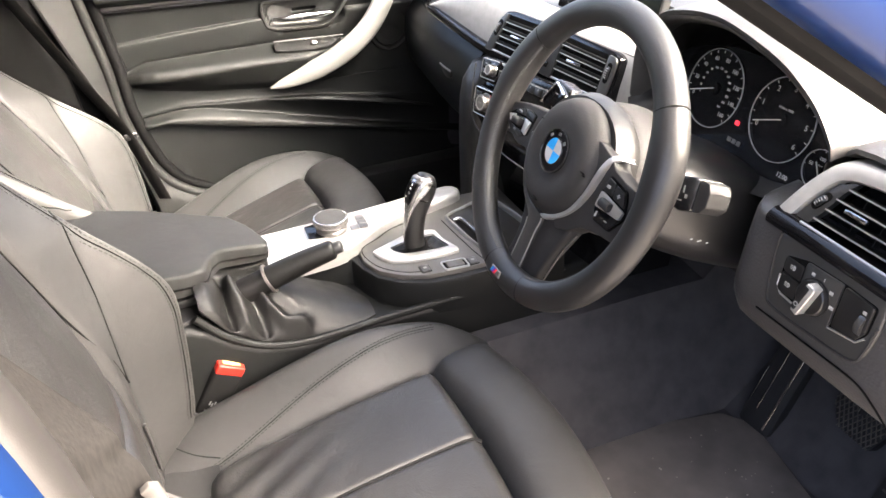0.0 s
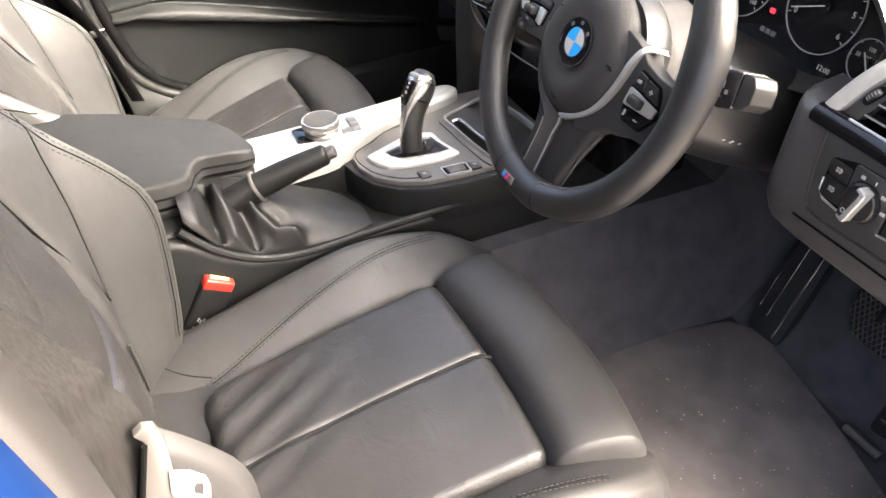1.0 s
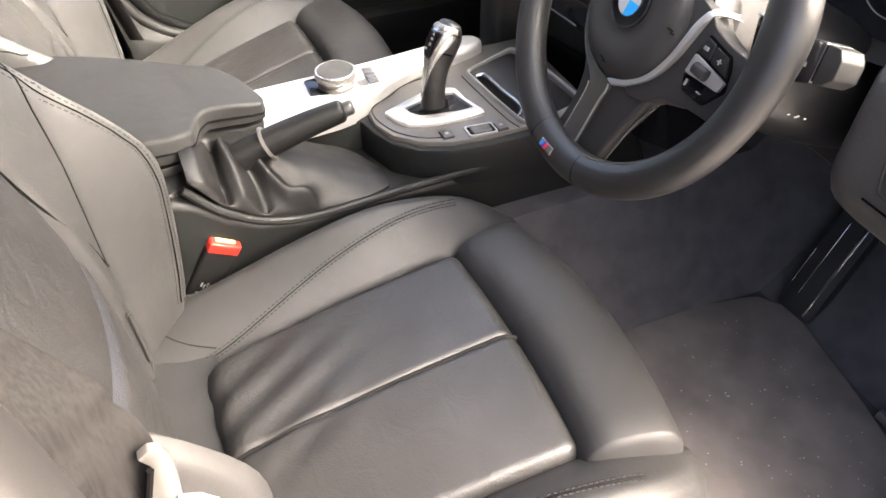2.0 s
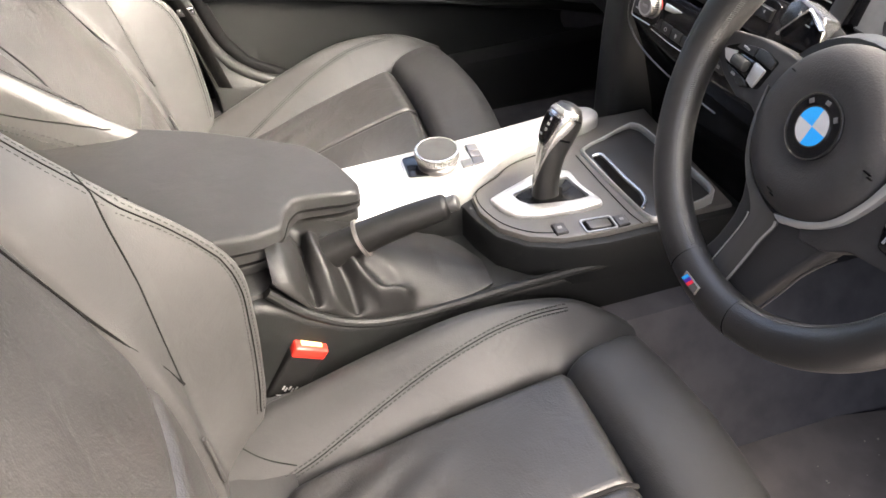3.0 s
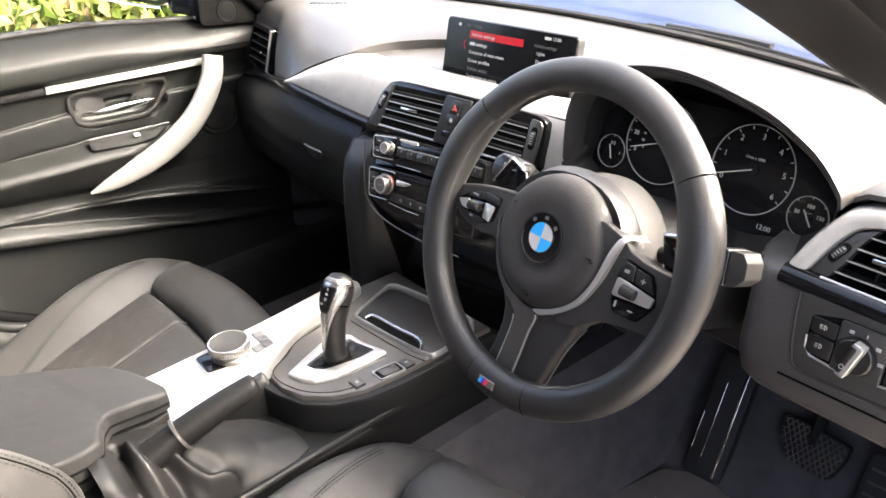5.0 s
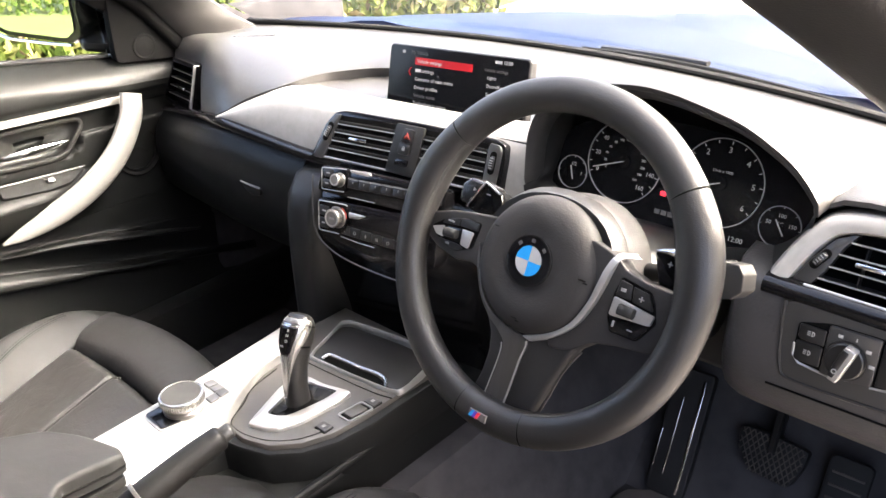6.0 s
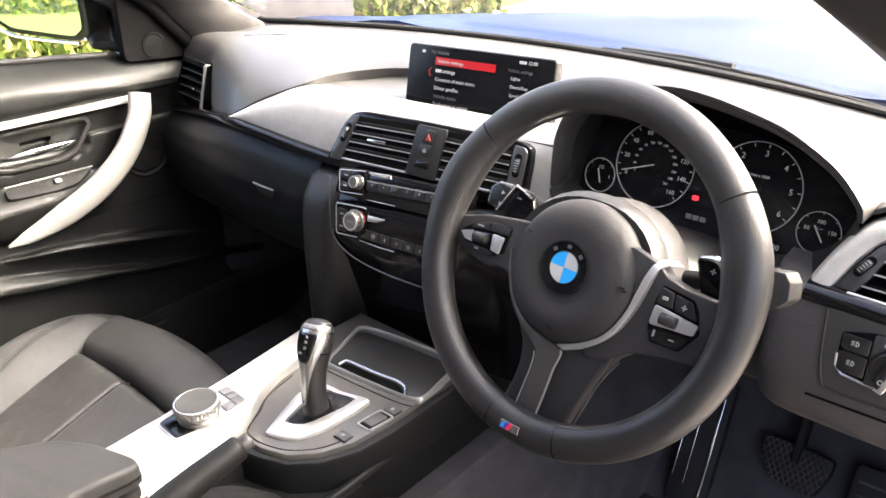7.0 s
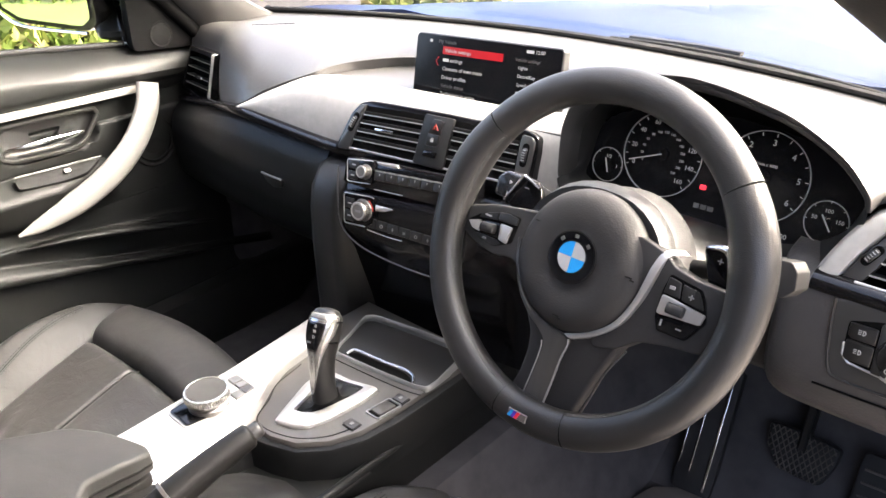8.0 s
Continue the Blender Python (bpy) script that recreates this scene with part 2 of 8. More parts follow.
def sheet(bm, grid, thick):
    """A skin over a grid of points, with thickness along the vector thick."""
    th = V(thick)
    rows, cols = len(grid), len(grid[0])
    A = [[bm.verts.new(V(p)) for p in r] for r in grid]
    B = [[bm.verts.new(V(p) + th) for p in r] for r in grid]
    for i in range(rows - 1):
        for j in range(cols - 1):
            bm.faces.new((A[i][j], A[i + 1][j], A[i + 1][j + 1], A[i][j + 1]))
            bm.faces.new((B[i][j], B[i][j + 1], B[i + 1][j + 1], B[i + 1][j]))
    for i in range(rows - 1):
        bm.faces.new((A[i][0], B[i][0], B[i + 1][0], A[i + 1][0]))
        bm.faces.new((A[i][-1], A[i + 1][-1], B[i + 1][-1], B[i][-1]))
    for j in range(cols - 1):
        bm.faces.new((A[0][j], A[0][j + 1], B[0][j + 1], B[0][j]))
        bm.faces.new((A[-1][j], B[-1][j], B[-1][j + 1], A[-1][j + 1]))
    bmesh.ops.recalc_face_normals(bm, faces=bm.faces)
    return bm


def lathe(bm, m, prof, n=32):
    """Turns a profile of (radius, height) about the z axis of the frame m."""
    b2 = bmesh.new()
    rings = [[V((r * math.cos(2 * math.pi * k / n), r * math.sin(2 * math.pi * k / n), h)) for k in range(n)] for r, h in prof]
    loft(b2, rings)
    bmesh.ops.recalc_face_normals(b2, faces=b2.faces)
    bmesh.ops.transform(b2, matrix=m, verts=b2.verts)
    join(bm, b2)
    return bm


def snap(bm, pts, lift=0.0004):
    """Lays points on the nearest faces of a mesh."""
    cs = np.array([f.calc_center_median()[:] for f in bm.faces])
    bm.faces.ensure_lookup_table()
    bm.normal_update()
    out = []
    for p in pts:
        f = bm.faces[int(np.argmin(((cs - np.array(p)) ** 2).sum(1)))]
        n, c = f.normal, f.calc_center_median()
        h = (V(p) - c).dot(n)
        out.append(V(p) - n * (h - lift))
    return out


def ring(bm, m, r, w, h, n=48, a0=0.0, a1=360.0):
    """A flat band of radius r, width w and height h, or an arc of it."""
    b2 = bmesh.new()
    k = n + 1
    full = abs(a1 - a0) >= 360
    secs = []
    for i in range(n if full else k):
        a = radians(a0 + (a1 - a0) * i / n)
        c, s = math.cos(a), math.sin(a)
        secs.append([V((c * q, s * q, z)) for q, z in ((r - w / 2, 0), (r - w / 2, h), (r + w / 2, h), (r + w / 2, 0))])
    if full:
        secs.append(secs[0])
    loft(b2, secs, caps=not full)
    bmesh.ops.remove_doubles(b2, verts=b2.verts, dist=1e-7)
    bmesh.ops.recalc_face_normals(b2, faces=b2.faces)
    bmesh.ops.transform(b2, matrix=m, verts=b2.verts)
    join(bm, b2)
    return bm


def write(bm, text, m, size, align="CENTER", depth=0.0002):
    """Raised lettering in the frame m, centred on its origin."""
    cu = bpy.data.curves.new("lettering", "FONT")
    cu.body, cu.size, cu.align_x, cu.align_y, cu.extrude, cu.resolution_u = text, size, align, "CENTER", depth, 2
    ob = new("lettering", cu)
    me = bpy.data.meshes.new_from_object(ob)
    me.transform(m)
    bm.from_mesh(me)
    bpy.data.objects.remove(ob)
    bpy.data.curves.remove(cu)
    bpy.data.meshes.remove(me)
    return bm


def rounded(w, h, r, n=5):
    """A rounded rectangle, centred."""
    out = []
    for cx, cy, a in ((w / 2 - r, h / 2 - r, 0), (-w / 2 + r, h / 2 - r, 90), (-w / 2 + r, -h / 2 + r, 180), (w / 2 - r, -h / 2 + r, 270)):
        for k in range(n + 1):
            t = radians(a + 90 * k / n)
            out.append((cx + r * math.cos(t), cy + r * math.sin(t)))
    return out


def soften(outline, r=0.2, n=3):
    """Rounds the corners of a polygon by a share r of its sides."""
    out = []
    k = len(outline)
    for i in range(k):
        p, a, b = np.array(outline[i], float), np.array(outline[i - 1], float), np.array(outline[(i + 1) % k], float)
        s, t = p + (a - p) * r, p + (b - p) * r
        for j in range(n + 1):
            u = j / n
            q = (1 - u) ** 2 * s + 2 * u * (1 - u) * p + u * u * t
            out.append(tuple(q))
    return out


def thing(name, at, label, category, group="", kind=""):
    ob = new(name)
    ob.location = at
    ob.empty_display_size = 0.05
    return tagged(ob, label, category, group, kind)


def part(name, bm, material, parent, label="", angle=35, kind=""):
    """One mesh under a thing or a part, modelled in place."""
    me = bpy.data.meshes.new(name)
    bmesh.ops.recalc_face_normals(bm, faces=bm.faces)
    bm.to_mesh(me)
    bm.free()
    me.materials.append(material)
    me.polygons.foreach_set("use_smooth", [True] * len(me.polygons))
    me.set_sharp_from_angle(angle=radians(angle))
    ob = new(name, me)
    if parent is not None:
        ob.parent = parent
        if parent.type == "EMPTY":
            ob.matrix_parent_inverse = parent.matrix_basis.inverted()
    return tagged(ob, label, kind=kind)


def solid(name, bm, material, label, category="", kind="", group="", angle=35):
    """A thing or a piece of the setting that is one mesh."""
    ob = part(name, bm, material, None, "", angle)
    return tagged(ob, label, category, group, kind)


def B():
    return bmesh.new()

# ---- car shell and surroundings ----
MID = 0.025          # the car's centre line
FLOOR = 0.24


def ground():
    bm = B()
    g = [[(x, y, 0.0) for x in np.linspace(-60, 60, 13)] for y in np.linspace(-60, 60, 13)]
    sheet(bm, g, (0, 0, -0.05))
    m = mat("pale_drive", (0.42, 0.39, 0.35), (0.33, 0.31, 0.28), 0.85, grain=1.0, grain_size=90, blotch=0.7)
    solid("ground", bm, m, "pale gravel drive under the car", kind="structure")


ground()


def lawn():
    bm = B()
    g = []
    for i in range(40):
        row = []
        for j in range(40):
            x, y = -9.5 + 6.2 * j / 39, -14 + 29 * i / 39
            row.append((x, y, 0.10 + 0.03 * noise.noise((x * 1.3, y * 1.3, 0))))
        g.append(row)
    sheet(bm, g, (0, 0, -0.12))
    m = mat("lawn_grass", (0.055, 0.080, 0.010), (0.034, 0.056, 0.007), 0.9, grain=1.0, grain_size=60, blotch=2)
    tagged(solid("lawn", bm, m, "bright green mown lawn beside the drive"), kind="stuff")


lawn()


def hedge(name, start, end, height, depth, n, seed, cols, label, size):
    """A hedge of many small leaves about a dark heart."""
    rng = random.Random(seed)
    a, b = V(start), V(end)
    along = b - a
    side = along.cross(V((0, 0, 1))).normalized()
    verts, faces = [], []
    for _ in range(n):
        t, h = rng.random(), rng.random() ** 0.8
        top = height * (0.85 + 0.25 * noise.noise((t * along.length * 0.6, seed, 0)))
        bulge = depth * (0.55 + 0.4 * noise.noise((t * along.length * 0.9, h * 3, seed)))
        p = a + along * t + V((0, 0, h * top)) + side * rng.uniform(-1, 1) * bulge
        q = Euler((rng.uniform(0, 6.3), rng.uniform(0, 6.3), rng.uniform(0, 6.3))).to_matrix()
        s = size * rng.uniform(0.6, 1.4)
        k = len(verts)
        for c in ((-0.5, 0, 0), (0, 0.32, 0.08), (0.55, 0, 0), (0, -0.32, 0.08)):
            verts.append(p + q @ (V(c) * s))
        faces += [(k, k + 1, k + 2), (k, k + 2, k + 3)]
    me = bpy.data.meshes.new(name)
    me.from_pydata(verts, [], faces)
    m = bpy.data.materials.new(name + "_leaf")
    m.use_nodes = True
    N, L = m.node_tree.nodes, m.node_tree.links
    geo = N.new("ShaderNodeNewGeometry")
    cr = N.new("ShaderNodeValToRGB")
    while len(cr.color_ramp.elements) < len(cols):
        cr.color_ramp.elements.new(0.5)
    for k, c in enumerate(cols):
        cr.color_ramp.elements[k].position = k / (len(cols) - 1)
        cr.color_ramp.elements[k].color = (*c, 1)
    L.new(geo.outputs["Random Per Island"], cr.inputs[0])
    L.new(cr.outputs[0], N["Principled BSDF"].inputs["Base Color"])
    N["Principled BSDF"].inputs["Roughness"].default_value = 0.6
    N["Principled BSDF"].inputs["Specular IOR Level"].default_value = 0.15
    me.materials.append(m)
    ob = new(name, me)
    tagged(ob, label, "hedge", kind="stuff")
    return ob


GREENS = [(0.02, 0.04, 0.006), (0.04, 0.075, 0.012), (0.075, 0.115, 0.02), (0.11, 0.125, 0.035)]
hedge("hedge", (-9.3, -14, 0), (-9.0, 13, 0), 2.2, 0.7, 34000, 3, GREENS, "dense green hedge along the lawn", 0.13)
hedge("hedge", (-9.0, 12.5, 0), (1.5, 15.5, 0), 2.6, 0.8, 26000, 5, GREENS, "green hedge across the end of the drive", 0.13)
hedge("hedge", (-9.2, -8.6, 0), (-1.0, -10.5, 0), 2.3, 0.7, 32000, 9, GREENS, "green hedge behind the lawn", 0.075)
hedge("shrub", (-3.4, -1.6, 0), (-3.2, 4.2, 0), 0.62, 0.4, 14000, 8, [(0.035, 0.06, 0.01), (0.09, 0.125, 0.02), (0.16, 0.18, 0.045), (0.10, 0.07, 0.04)],
      "low yellow-green shrubs at the edge of the lawn", 0.085)


def far_wall():
    bm = B()
    for k in range(7):
        box(bm, (5.5 + k * 1.9, 17.0 + 0.04 * (k % 2), 1.4), (1.86, 0.25, 2.8), bevel=0.02)
    m = mat("pale_plaster", (0.55, 0.5, 0.43), (0.45, 0.41, 0.35), 0.85, grain=0.6, grain_size=40, blotch=0.9)
    solid("garden_wall", bm, m, "pale plastered garden wall far off", "wall", kind="structure")


far_wall()


# ---- body: floor, roof, pillars, glass ----
def floor_pan():
    bm = B()
    g = []
    for y in list(np.linspace(-1.7, 0.42, 16)) + list(np.linspace(0.47, 0.85, 8)):
        z = FLOOR if y <= 0.42 else FLOOR + (y - 0.42) * 0.95
        row = []
        for x in np.linspace(-0.74, 0.76, 31):
            dx = abs(x - MID)
            hump = 0.22 * max(0.0, min(1.0, (0.22 - dx) / 0.07)) if dx < 0.22 else 0.0
            row.append((x, y, z + hump + 0.004 * noise.noise((x * 9, y * 9, 0))))
        g.append(row)
    sheet(bm, g, (0, 0, -0.03))
    solid("floor", bm, CARPET, "dark charcoal carpet floor of the car", kind="structure")


floor_pan()


def bar(bm, a, b, w, d, side=(1, 0, 0), e=3.5, n=16):
    pts = [V(a).lerp(V(b), k / 8) for k in range(9)]
    tube(bm, pts, w, d, side, n, e)


def shell():
    # roof skin and headliner
    bm = B()
    g = [[(x, y, 1.40 - 0.05 * ((x - MID) / 0.6) ** 2 - 0.045 * ((y + 0.8) / 0.9) ** 2) for x in np.linspace(-0.60, 0.65, 17)] for y in np.linspace(-1.9, -0.24, 17)]
    sheet(bm, g, (0, 0, 0.02))
    tagged(solid("roof", bm, BLUEPAINT, "blue painted steel roof"), kind="structure")
    bm = B()
    g = [[(x, y, z - 0.012) for x, y, z in r] for r in g]
    sheet(bm, g, (0, 0, -0.012))
    tagged(solid("ceiling", bm, HEADLINER, "dark grey cloth headliner"), kind="structure")
    # front pillars, inner trim and painted outside
    for s, nm in ((1, "east"), (-1, "west")):
        X = lambda v: MID + s * v
        ys = np.linspace(-0.36, 0.44, 9)
        bm = B()
        if s > 0:
            line = spline([(0.525, -0.36, 1.396), (0.593, -0.10, 1.206), (0.637, 0.0, 1.133), (0.705, 0.15, 1.022), (0.745, 0.28, 0.926), (0.755, 0.42, 0.83)], 4)
            tube(bm, line, 0.050, 0.013, (1, 0, 0.04), 18, 2.8)
        else:
            outer = spline([(-0.692, 0.322, 0.868), (-0.690, 0.306, 0.888), (-0.688, 0.257, 0.944), (-0.686, 0.213, 0.992), (-0.655, 0.05, 1.115), (-0.60, -0.15, 1.255), (-0.55, -0.36, 1.385)], 4)
            inner = spline([(-0.628, 0.520, 0.880), (-0.643, 0.440, 0.904), (-0.640, 0.376, 0.939), (-0.636, 0.322, 0.980), (-0.600, 0.14, 1.085), (-0.548, -0.10, 1.230), (-0.49, -0.36, 1.370)], 4)
            g = [[V(p).lerp(V(q), f) + V((0.65, -0.55, 0.1)) * 0.020 * math.sin(math.pi * f) ** 0.7 for f in np.linspace(0, 1, 11)] for p, q in zip(outer, inner)]
            sheet(bm, g, (-0.012, 0.012, 0))
        # one cover, lit grey to the west, dark to the east: light in the colour
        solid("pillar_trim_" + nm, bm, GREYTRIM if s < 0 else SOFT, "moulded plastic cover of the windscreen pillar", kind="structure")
        bm = B()
        if s > 0:
            tube(bm, [(X(0.682 + 0.24 * y), y, 1.126 - 0.69 * y) for y in ys], 0.015, None, (1, 0, 0), 12)
        else:
            tube(bm, [V(p) + V((-0.014, -0.010, -0.002)) for p in outer], 0.016, 0.014, (1, 0, 0), 12)
        # same rubber both sides, the west seal coloured darker as shade
        solid("door_seal_" + nm, bm, RUBBER if s > 0 else DIMBLACK, "black rubber door seal along the pillar", kind="structure")
        bm = B()
        tube(bm, [(X(0.712 + 0.24 * y), y, 1.110 - 0.69 * y) for y in ys], 0.017, 0.02, (s, 0, 0.3), 12, 2.6)
        solid("aperture_trim_" + nm, bm, TRIMBLACK, "grey trim of the door aperture", kind="structure")
        bm = B()
        tube(bm, [(X(0.764 + 0.23 * y), y, 1.128 - 0.69 * y) for y in ys], 0.036, 0.03, (s, 0, -0.1), 16, 3)
        solid("windscreen_pillar_" + nm, bm, BLUEPAINT, "blue painted windscreen pillar", kind="structure")
        # rear quarter: closes the back of the cabin
        bm = B()
        box(bm, (X(0.70), -1.45, 0.62), (0.10, 1.5, 0.62), bevel=0.03)
        solid("rear_side_panel_" + nm, bm, HARD, "dark plastic side panel behind the front seats", kind="structure")
        bm = B()
        g = [[(X(0.715 - 0.24 * t), y, 0.92 + 0.44 * t) for y in np.linspace(-2.05, -0.72, 6)] for t in np.linspace(0, 1, 6)]
        sheet(bm, g, (s * 0.006, 0, 0))
        solid("window_2_" + nm, bm, PRIVACY, "dark privacy glass of the rear side window", kind="structure")
        bm = B()
        bar(bm, (X(0.70), -1.75, 0.95), (X(0.60), -1.7, 1.36), 0.05, 0.12, (1, 0, 0))
        solid("rear_pillar_" + nm, bm, GREYTRIM, "grey cloth-covered rear pillar", kind="structure")
        bm = B()
        box(bm, (X(0.745), -0.2, 0.30), (0.09, 1.5, 0.14), bevel=0.025)
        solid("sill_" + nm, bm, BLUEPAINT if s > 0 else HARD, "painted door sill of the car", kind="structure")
    bm = B()
    box(bm, (MID, -2.15, 0.72), (1.45, 0.1, 0.9), bevel=0.03)
    solid("rear_bulkhead", bm, HARD, "dark panel closing the back of the cabin", kind="structure")
    bm = B()
    g = [[(x, -2.12 + 0.25 * t, 1.12 + 0.24 * t) for x in np.linspace(-0.66, 0.71, 6)] for t in np.linspace(0, 1, 5)]
    sheet(bm, g, (0, -0.006, 0))
    solid("window_3", bm, PRIVACY, "dark tailgate glass", kind="structure")
    bm = B()
    box(bm, (MID, -1.45, 0.48), (1.3, 0.5, 0.16), bevel=0.05, seg=3)
    box(bm, (MID, -1.75, 0.78), (1.3, 0.16, 0.62), bevel=0.05, seg=3)
    solid("rear_seat", bm, LEATHER, "black leather rear bench", "seat")
    # windscreen
    bm = B()
    g = []
    for t in np.linspace(0, 1, 9):
        row = []
        for x in np.linspace(-0.66, 0.71, 15):
            c = ((x - MID) / 0.68) ** 2
            row.append((MID + (x - MID) * (1 - 0.17 * t), 0.600 - 0.815 * t - (0.15 - 0.07 * t) * c, 0.915 + 0.44 * t))
        g.append(row)
    sheet(bm, g, (0, 0.002, 0.004))
    w = solid("window_1", bm, GLASS, "clear curved windscreen", kind="structure")
    w.visible_shadow = False


shell()


def b_pillar(s, nm):
    X = lambda v: MID + s * v
    dy = 0.0 if s > 0 else -0.10
    bm = B()
    pts = spline([(X(0.735), -0.66, 0.30), (X(0.735), -0.68, 0.62), (X(0.720), -0.70, 0.92), (X(0.660), -0.74, 1.16), (X(0.575), -0.79, 1.36)] if s < 0 else
                 [(X(0.720), -0.545, 0.30), (X(0.720), -0.565, 0.62), (X(0.702), -0.592, 0.92), (X(0.645), -0.68, 1.16), (X(0.565), -0.76, 1.36)], 6)
    tube(bm, pts, 0.034, [0.084 - 0.015 * k / 24 if s > 0 else 0.17 - 0.06 * k / 24 for k in range(25)], (1, 0, 0), 24, 4)
    # west cover near-black: the dim rear side is put into its colour
    solid("door_pillar_trim_" + nm, bm, GREYTRIM if s > 0 else DIMBLACK, "moulded cover of the door pillar, the west one darkened as shade", kind="structure")
    bm = B()
    pts = spline([(X(0.785), dy - 0.555, 0.24), (X(0.785), dy - 0.57, 0.62), (X(0.770), dy - 0.595, 0.92), (X(0.70), dy - 0.70, 1.2), (X(0.61), dy - 0.78, 1.38)], 6)
    tube(bm, pts, 0.033, 0.084, (1, 0, 0), 20, 3.5)
    solid("door_pillar_" + nm, bm, BLUEPAINT, "blue painted door pillar", kind="structure")


b_pillar(1, "east")
b_pillar(-1, "west")


def bonnet():
    t = thing("bonnet", (MID, 1.2, 0.6), "glossy blue metallic car bonnet beyond the windscreen", "bonnet")
    bm = B()
    g = []
    for y in np.linspace(0.640, 1.75, 30):
        row = []
        for x in np.linspace(-0.74, 0.79, 31):
            u = (x - MID) / 0.77
            crease = 0.010 * math.exp(-((abs(u) - 0.62) / 0.07) ** 2)
            q = (y - 0.745) / 1.0
            row.append((x, y - 0.14 * u * u * (1 - q), 0.900 - 0.085 * q - 0.045 * q ** 3 - 0.105 * abs(u) ** 1.4 * max(0.0, min(1.0, q / 0.75)) - 0.012 * u ** 4 + crease))
        g.append(row)
    sheet(bm, g, (0, 0, -0.015))
    part("bonnet_skin", bm, BLUEPAINT, t)
    bm = B()
    g = [[(MID + u * 0.74, y - 0.13 * u * u, z) for u in np.linspace(-1, 1, 25)] for y, z in ((0.592, 0.910), (0.62, 0.896), (0.66, 0.880), (0.70, 0.868), (0.74, 0.858))]
    sheet(bm, g, (0, 0, -0.02))
    part("scuttle", bm, TRIMBLACK, t, "dusty black plastic scuttle panel below the windscreen")
    bm = B()
    tube(bm, [(MID + u * 0.70, 0.588 - 0.15 * u * u, 0.9165) for u in np.linspace(-1, 1, 31)], 0.012, 0.0050, (0, 1, 0), 10, 3)
    solid("windscreen_seal", bm, TRIMBLACK, "black seal along the foot of the windscreen", kind="structure")
    w = thing("wiper", (0.02, 0.63, 0.90), "pale dusty windscreen wiper lying on the scuttle", "wiper", "windscreen wipers")
    bm = B()
    line = spline([(0.02, 0.612, 0.916), (0.15, 0.606, 0.919), (0.28, 0.590, 0.919), (0.42, 0.556, 0.918), (0.55, 0.512, 0.916)], 6)
    tube(bm, line, 0.004, 0.004, (0, 1, 0), 8, 3)
    part("wiper_blade", bm, TRIMBLACK, w, "black rubber blade")
    bm = B()
    tube(bm, [(p[0] + 0.03, p[1] + 0.012, p[2] + 0.003) for p in line[:10]], 0.006, 0.004, (0, 1, 0), 8, 3)
    part("wiper_arm", bm, GREYTRIM, w, "grey wiper arm")


bonnet()


def bulkhead():
    bm = B()
    box(bm, (MID, 0.70, 0.51), (1.52, 0.05, 0.66), None, 0.01)
    solid("wall_front", bm, CARPET, "carpeted bulkhead ahead of the footwells", kind="structure")
    for s, nm in ((1, "east"), (-1, "west")):
        bm = B()
        box(bm, (MID + s * 0.775, 0.52, 0.56), (0.05, 0.44, 0.76), None, 0.01)
        solid("kick_panel_" + nm, bm, CARPET, "carpeted side of the footwell", kind="structure")


bulkhead()
# added hedge out of view, limiting low sky light and reflections from this side
hedge("hedge", (7.0, -9, 0), (7.5, 10, 0), 2.9, 0.8, 14000, 11, GREENS, "unseen green hedge added beyond the open driver's side", 0.22)


SEALZ = (0.36, 0.395, 0.435, 0.491, 0.56, 0.622, 0.722, 0.833, 0.95)
SEALY = (-0.19, -0.290, -0.358, -0.396, -0.418, -0.431, -0.438, -0.455, -0.472)


def seal_y(z):
    """The line of the door's rear edge, sweeping forward towards the sill."""
    return float(np.interp(z, SEALZ, SEALY))


def aperture_west():
    """The inside of the passenger door aperture: a moulded trim that turns from the pillar into the sill."""
    edge = lambda z: float(np.interp(z, (0.40, 0.50, 0.612, 0.683, 0.775, 0.889, 0.96), (-0.42, -0.44, -0.462, -0.489, -0.523, -0.560, -0.583)))
    bm = B()
    g = []
    for z in np.linspace(0.26, 0.96, 40):
        y0 = seal_y(z) - 0.030 if z > 0.36 else -0.22
        y1 = min(edge(z), y0 - 0.012)
        row = [(-0.704 + 0.036 * (k / 6) ** 0.8, y0 + (y1 - y0) * k / 6, z) for k in range(7)]
        row += [(-0.669, y1 - 0.005, z), (-0.680, y1 - 0.009, z), (-0.715, y1 - 0.014, z)]
        g.append(row)
    sheet(bm, g, (-0.03, 0, 0))
    # added dark sheet that keeps outside light from showing behind the pillar
    back_sheet = B()
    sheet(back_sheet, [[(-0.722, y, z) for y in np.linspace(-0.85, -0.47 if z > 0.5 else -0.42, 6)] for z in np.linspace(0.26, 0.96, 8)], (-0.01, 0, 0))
    solid("rear_blank_west", back_sheet, DIMBLACK, "black sheet added to close the gap behind the door pillar", kind="structure")
    solid("pillar_panel_west", bm, APERTURE, "grey moulded panel inside the door aperture", kind="structure")
    bm = B()
    line = spline([(-0.705, seal_y(z) - 0.024, z) for z in (0.95, 0.83, 0.72, 0.62, 0.54, 0.48, 0.43, 0.39)] + [(-0.705, -0.10, 0.345), (-0.705, 0.1, 0.33)], 5)
    tube(bm, line, 0.012, 0.011, (1, 0, 0), 12)
    solid("aperture_roll_west", bm, APERTURE, "rolled grey edge of the door aperture", kind="structure")


aperture_west()

# ---- seats ----
SX, PX = 0.40, -0.352          # centres of the driver's and the passenger's seat


